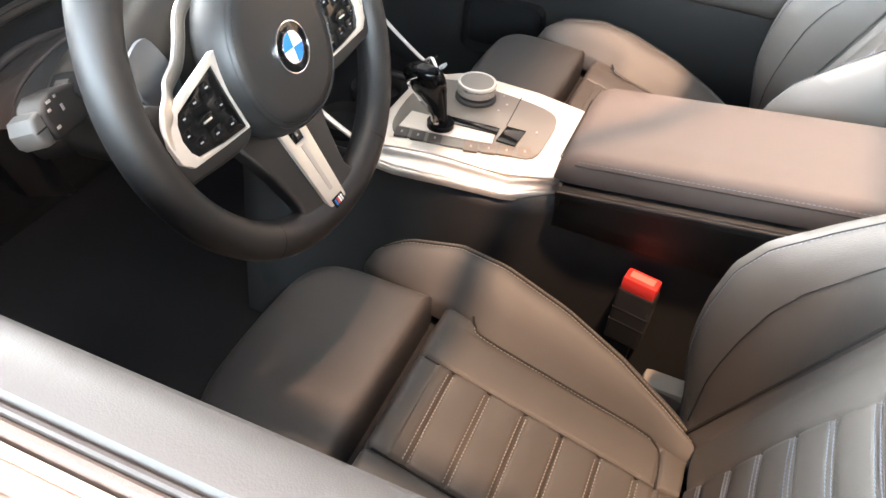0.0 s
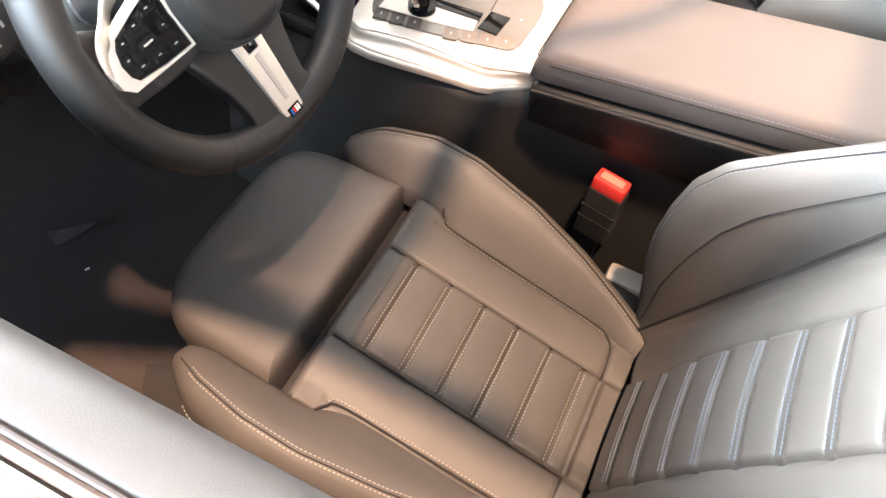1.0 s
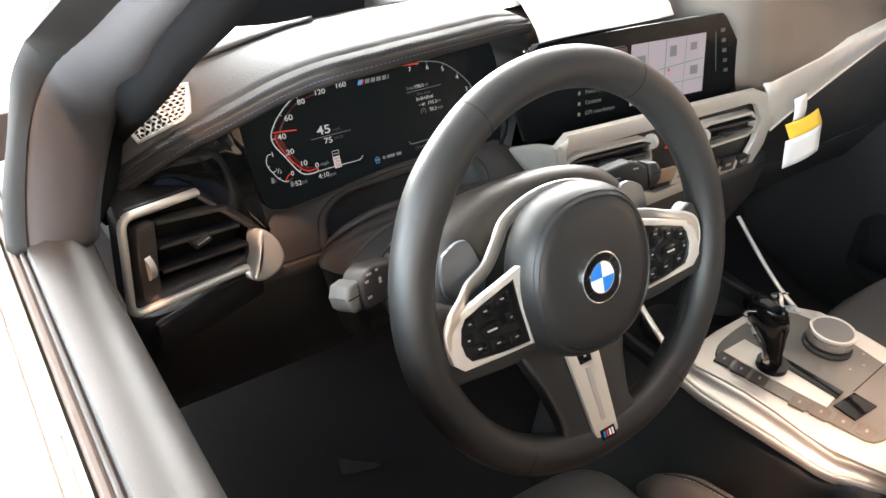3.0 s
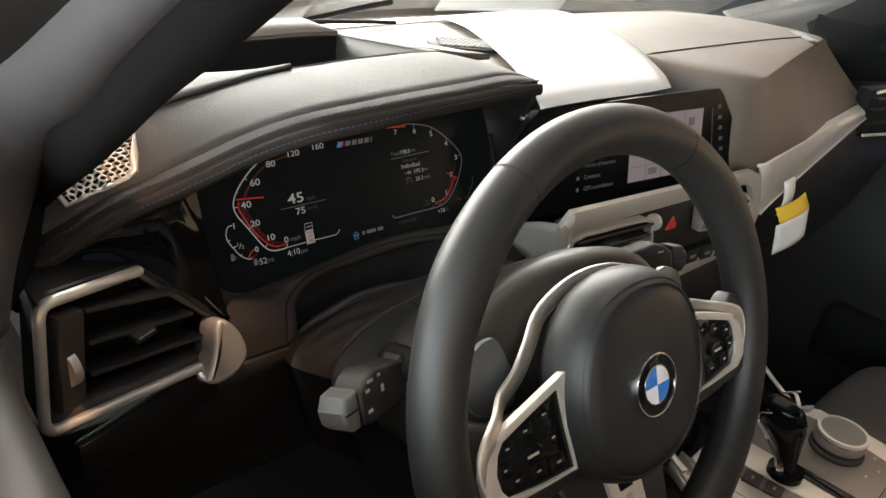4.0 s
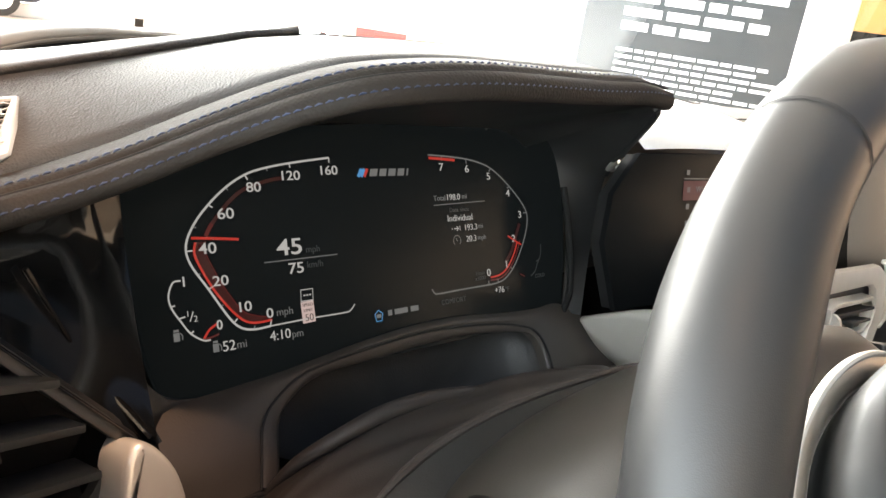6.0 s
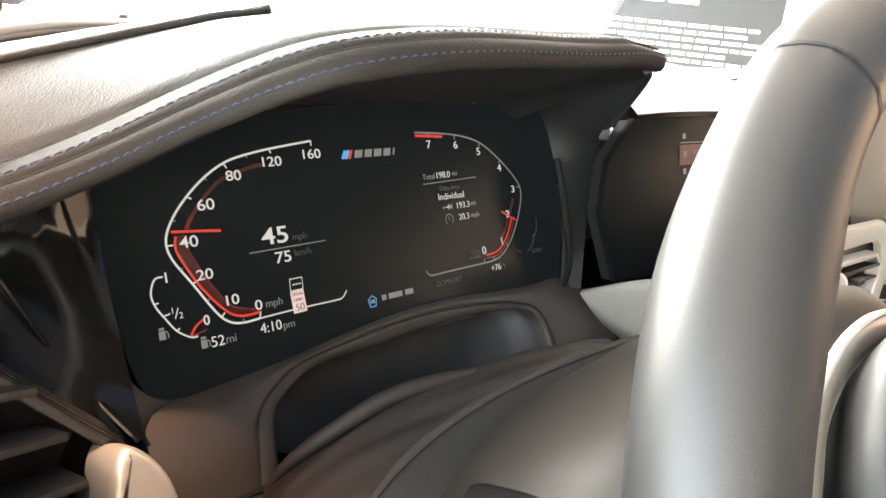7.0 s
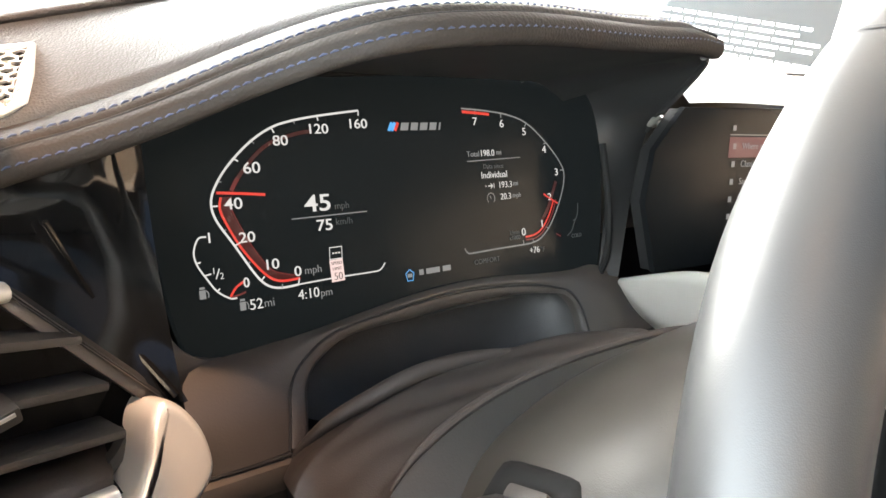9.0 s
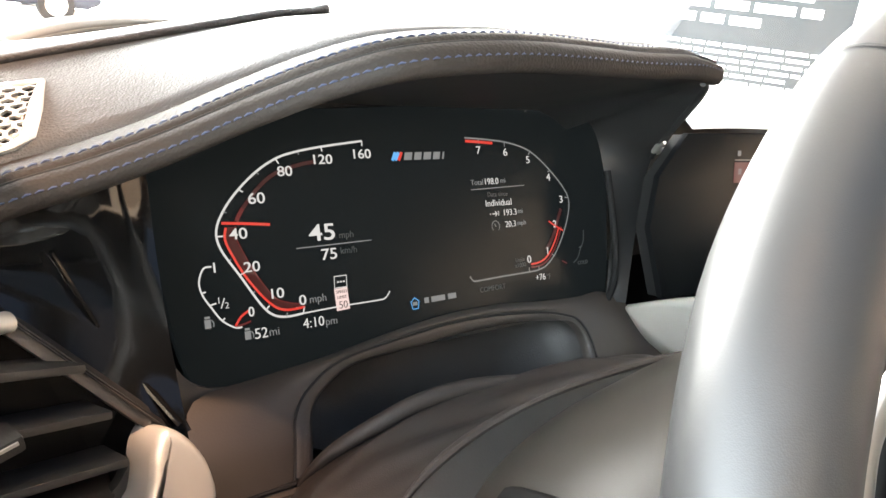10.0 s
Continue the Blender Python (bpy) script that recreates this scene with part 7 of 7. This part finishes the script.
    for k in (-1, 1):
        part("side_cover", box_bm(0.03, 0.40, 0.10, 0.012, 3), SOFT, s, m=pose(k * 0.235, -0.26, 0.38, 10, 0, 0))
        part("hinge_cover", box_bm(0.038, 0.075, 0.05, 0.01, 2), material("hinge_beige", (0.30, 0.28, 0.25), 0.5), s, m=pose(k * 0.268, -0.435, 0.376, 0, 0, 0))
    return s


seat = build_seat("black leather sports seat with quilted panels and grey stitching", "front seats")
seat.matrix_world = pose(-0.358, 0, 0)
copy_thing(seat, pose(0.475, 0.0, 0))
# rear bench far behind, closing the cabin
bench = empty("rear_bench", "black leather rear bench behind the front seats", "rear seat")
part("cushion", box_bm(1.35, 0.5, 0.2, 0.05, 4), LEATHER, bench, m=pose(0.055, -1.45, 0.42))
part("backrest", box_bm(1.35, 0.15, 0.6, 0.05, 4), LEATHER, bench, m=pose(0.055, -1.8, 0.75, -20, 0, 0))
for x in (-0.5, 0.5):
    part("bench_foot", box_bm(0.1, 0.4, 0.16, 0.01), DARK, bench, m=pose(0.055 + x, -1.45, 0.26))

# floor mat in the footwell
mat = part("floor_mat", prism_bm(outline([(-0.22, -0.12), (0.2, -0.12), (0.22, 0.2), (0.1, 0.3), (-0.2, 0.28)], 4), 0.012, 0.004), material("mat_loop", (0.011, 0.011, 0.012), 0.9, color2=(0.020, 0.018, 0.018), bump=1.0, bump_scale=350, wear_scale=18), m=pose(-0.40, 0.15, 0.224))
tagged(mat, "black looped floor mat in the driver's footwell", "floor mat")
leaf = part("litter_scrap", prism_bm(outline([(-0.045, -0.005), (-0.02, -0.016), (0.04, -0.008), (0.05, 0.0), (0.0, 0.008), (-0.03, 0.016)], 3), 0.0015, 0), material("brown_scrap", (0.030, 0.023, 0.021), 0.8, color2=(0.018, 0.015, 0.014), wear_scale=60), m=pose(-0.392, 0.440, 0.2795, 25, 0, -30))
tagged(leaf, "small brown scrap lying on the floor mat", "litter")
speck = part("white_speck", box_bm(0.008, 0.003, 0.0015, 0.0005), WHITE, m=pose(-0.416, 0.380, 0.2485, 24, 0, -30))
tagged(speck, "tiny white speck on the floor mat", "litter")

# ---------- what stands outside ----------


def window_wall():
    w = empty("window_wall", "bright glazed front wall of the showroom with white posts", "window wall")
    part("daylight_backdrop", box_bm(60, 0.1, 16, 0), DAYLIGHT, w, m=pose(6, 22, 8))
    for i in range(14):
        part("post", box_bm(0.22, 0.3, 14, 0.02), WALL_WHITE, w, m=pose(-8 + i * 2.7, 16.5, 7))
    part("sill", box_bm(40, 0.3, 0.25, 0.02), WALL_WHITE, w, m=pose(6, 16.5, 0.125))
    return w


window_wall()
banner = empty("display_banner", "dark grey printed banner with white lines of print", "banner stand", m=pose(3.63, 2.50, 0, 0, 0, -60))
part("board", box_bm(1.26, 0.03, 2.0, 0.008), BANNER, banner, m=pose(-0.07, 0, 1.05))
rng = random.Random(5)
for i in range(4):
    x, end = -0.46, (0.40, 0.34, 0.42, 0.05)[i]
    while x < end:
        w = rng.uniform(0.10, 0.24)
        part("print_bar", box_bm(w, 0.004, 0.052, 0), WHITE, banner, m=pose(x + w / 2, -0.017, 1.52 - 0.085 * i))
        x += w + 0.03
for i in range(9):
    x, end = -0.46, (0.40, 0.36, 0.42, 0.38, 0.2, 0.40, 0.34, 0.41, 0.0)[i]
    while x < end:
        w = rng.uniform(0.05, 0.14)
        part("print_bar", box_bm(w, 0.004, 0.020, 0), WHITE, banner, m=pose(x + w / 2, -0.017, 1.12 - 0.042 * i))
        x += w + 0.014
part("foot", box_bm(1.0, 0.35, 0.05, 0.01), CHROME, banner, m=pose(0, 0, 0.025))
cab = empty("wood_cabinet", "orange-brown wooden wall unit with a pale counter", "cabinet", m=pose(6.3, 2.6, 0, 0, 0, -68))
part("carcass", box_bm(2.4, 0.6, 2.4, 0.01), WOOD, cab, m=pose(0, 0, 1.2))
part("glass_front", box_bm(2.0, 0.02, 0.9, 0.01), GLOSS, cab, m=pose(0, -0.31, 1.1))
part("counter", box_bm(2.6, 0.8, 0.06, 0.01), WALL_WHITE, cab, m=pose(0, -0.1, 0.62))
post = part("wall_post", box_bm(0.3, 0.3, 4, 0.02), WALL_WHITE, m=pose(4.25, 2.05, 2.0))
tagged(post, "white square showroom post", "post", kind="structure")
post = part("wall_post", box_bm(0.22, 0.22, 4, 0.02), BRICK_BROWN, m=pose(4.75, 2.55, 2.0))
tagged(post, "dark red-brown showroom post", "post", kind="structure")
post = part("wall_post", box_bm(0.3, 0.3, 4, 0.02), WALL_WHITE, m=pose(4.6, 9.0, 2.0))
tagged(post, "white square showroom post", "post", kind="structure")


def far_car(paint, lab, x, y, rz):
    c = empty("parked_car", lab, "parked car", "cars outside", m=pose(x, y, 0, 0, 0, rz))
    side = [(-2.2, 0.3), (-2.25, 0.65), (-1.9, 0.85), (-1.0, 0.93), (-0.35, 1.38), (0.9, 1.42), (1.7, 1.02), (2.2, 0.95), (2.25, 0.4), (2.0, 0.28)]
    bm = prism_bm(side, 1.75, 0.12, 3)
    part("body", bm, paint, c, m=pose(0, -0.87, 0, 90, 0, 0))
    part("window_band", box_bm(1.7, 1.6, 0.3, 0.06, 2), GLOSS, c, m=pose(0.35, 0, 1.15))
    for wx in (-1.4, 1.4):
        for wy in (-0.8, 0.8):
            wh = part("wheel", tube_bm([(0, -0.1, 0), (0, 0.1, 0)], 0.32, 24, up=(0, 0, 1)), RUBBER, c, m=pose(wx, wy, 0.32))
            part("rim", tube_bm([(0, -0.105, 0), (0, 0.105, 0)], 0.2, 16, up=(0, 0, 1)), CHROME, wh)
    return c


far_car(CAR_RED, "red car parked outside the showroom front", 13.0, 19.0, 70)
far_car(CAR_DARK, "dark blue car parked outside the showroom front", 1.5, 17.0, 0)
far_car(CAR_RED, "red car parked further along the showroom front", 20.0, 18.0, 60)
# Unseen glowing wall, added as cool fill from the left for wheel and backrest.
w = empty("window_wall", "unseen glowing side wall with white posts, added as fill light", "window wall")
part("daylight_backdrop", box_bm(0.1, 30, 5, 0), SIDE_FILL, w, m=pose(-9.0, 2, 2.8))
for i in range(11):
    part("post", box_bm(0.3, 0.22, 5.4, 0.02), WALL_WHITE, w, m=pose(-8.4, -12.5 + 2.5 * i, 2.7))
part("sill", box_bm(0.3, 26, 0.35, 0.02), WALL_WHITE, w, m=pose(-8.4, 0, 0.175))
# Added out of view: its edges decide where sun reaches pad, vent and column.
w = part("ceiling", box_bm(13.66, 3.08, 0.2, 0), WALL_WHITE, m=pose(5.67, 1.06, 4.1))
tagged(w, "unseen white ceiling strip added to block the sun from the dash", "ceiling", kind="structure")
# Both cream walls are added as reflectors that warm the cabin's ambient light.
w = part("wall_east", box_bm(0.2, 28, 4.5, 0), BOUNCE_CREAM, m=pose(12.5, 2, 2.25))
tagged(w, "plain cream wall added to bounce warm light", "wall", kind="structure")
w = part("wall_south", box_bm(40, 0.2, 6, 0), BOUNCE_CREAM, m=pose(4, -9, 3))
tagged(w, "unseen cream wall added to bounce warm light from behind", "wall", kind="structure")
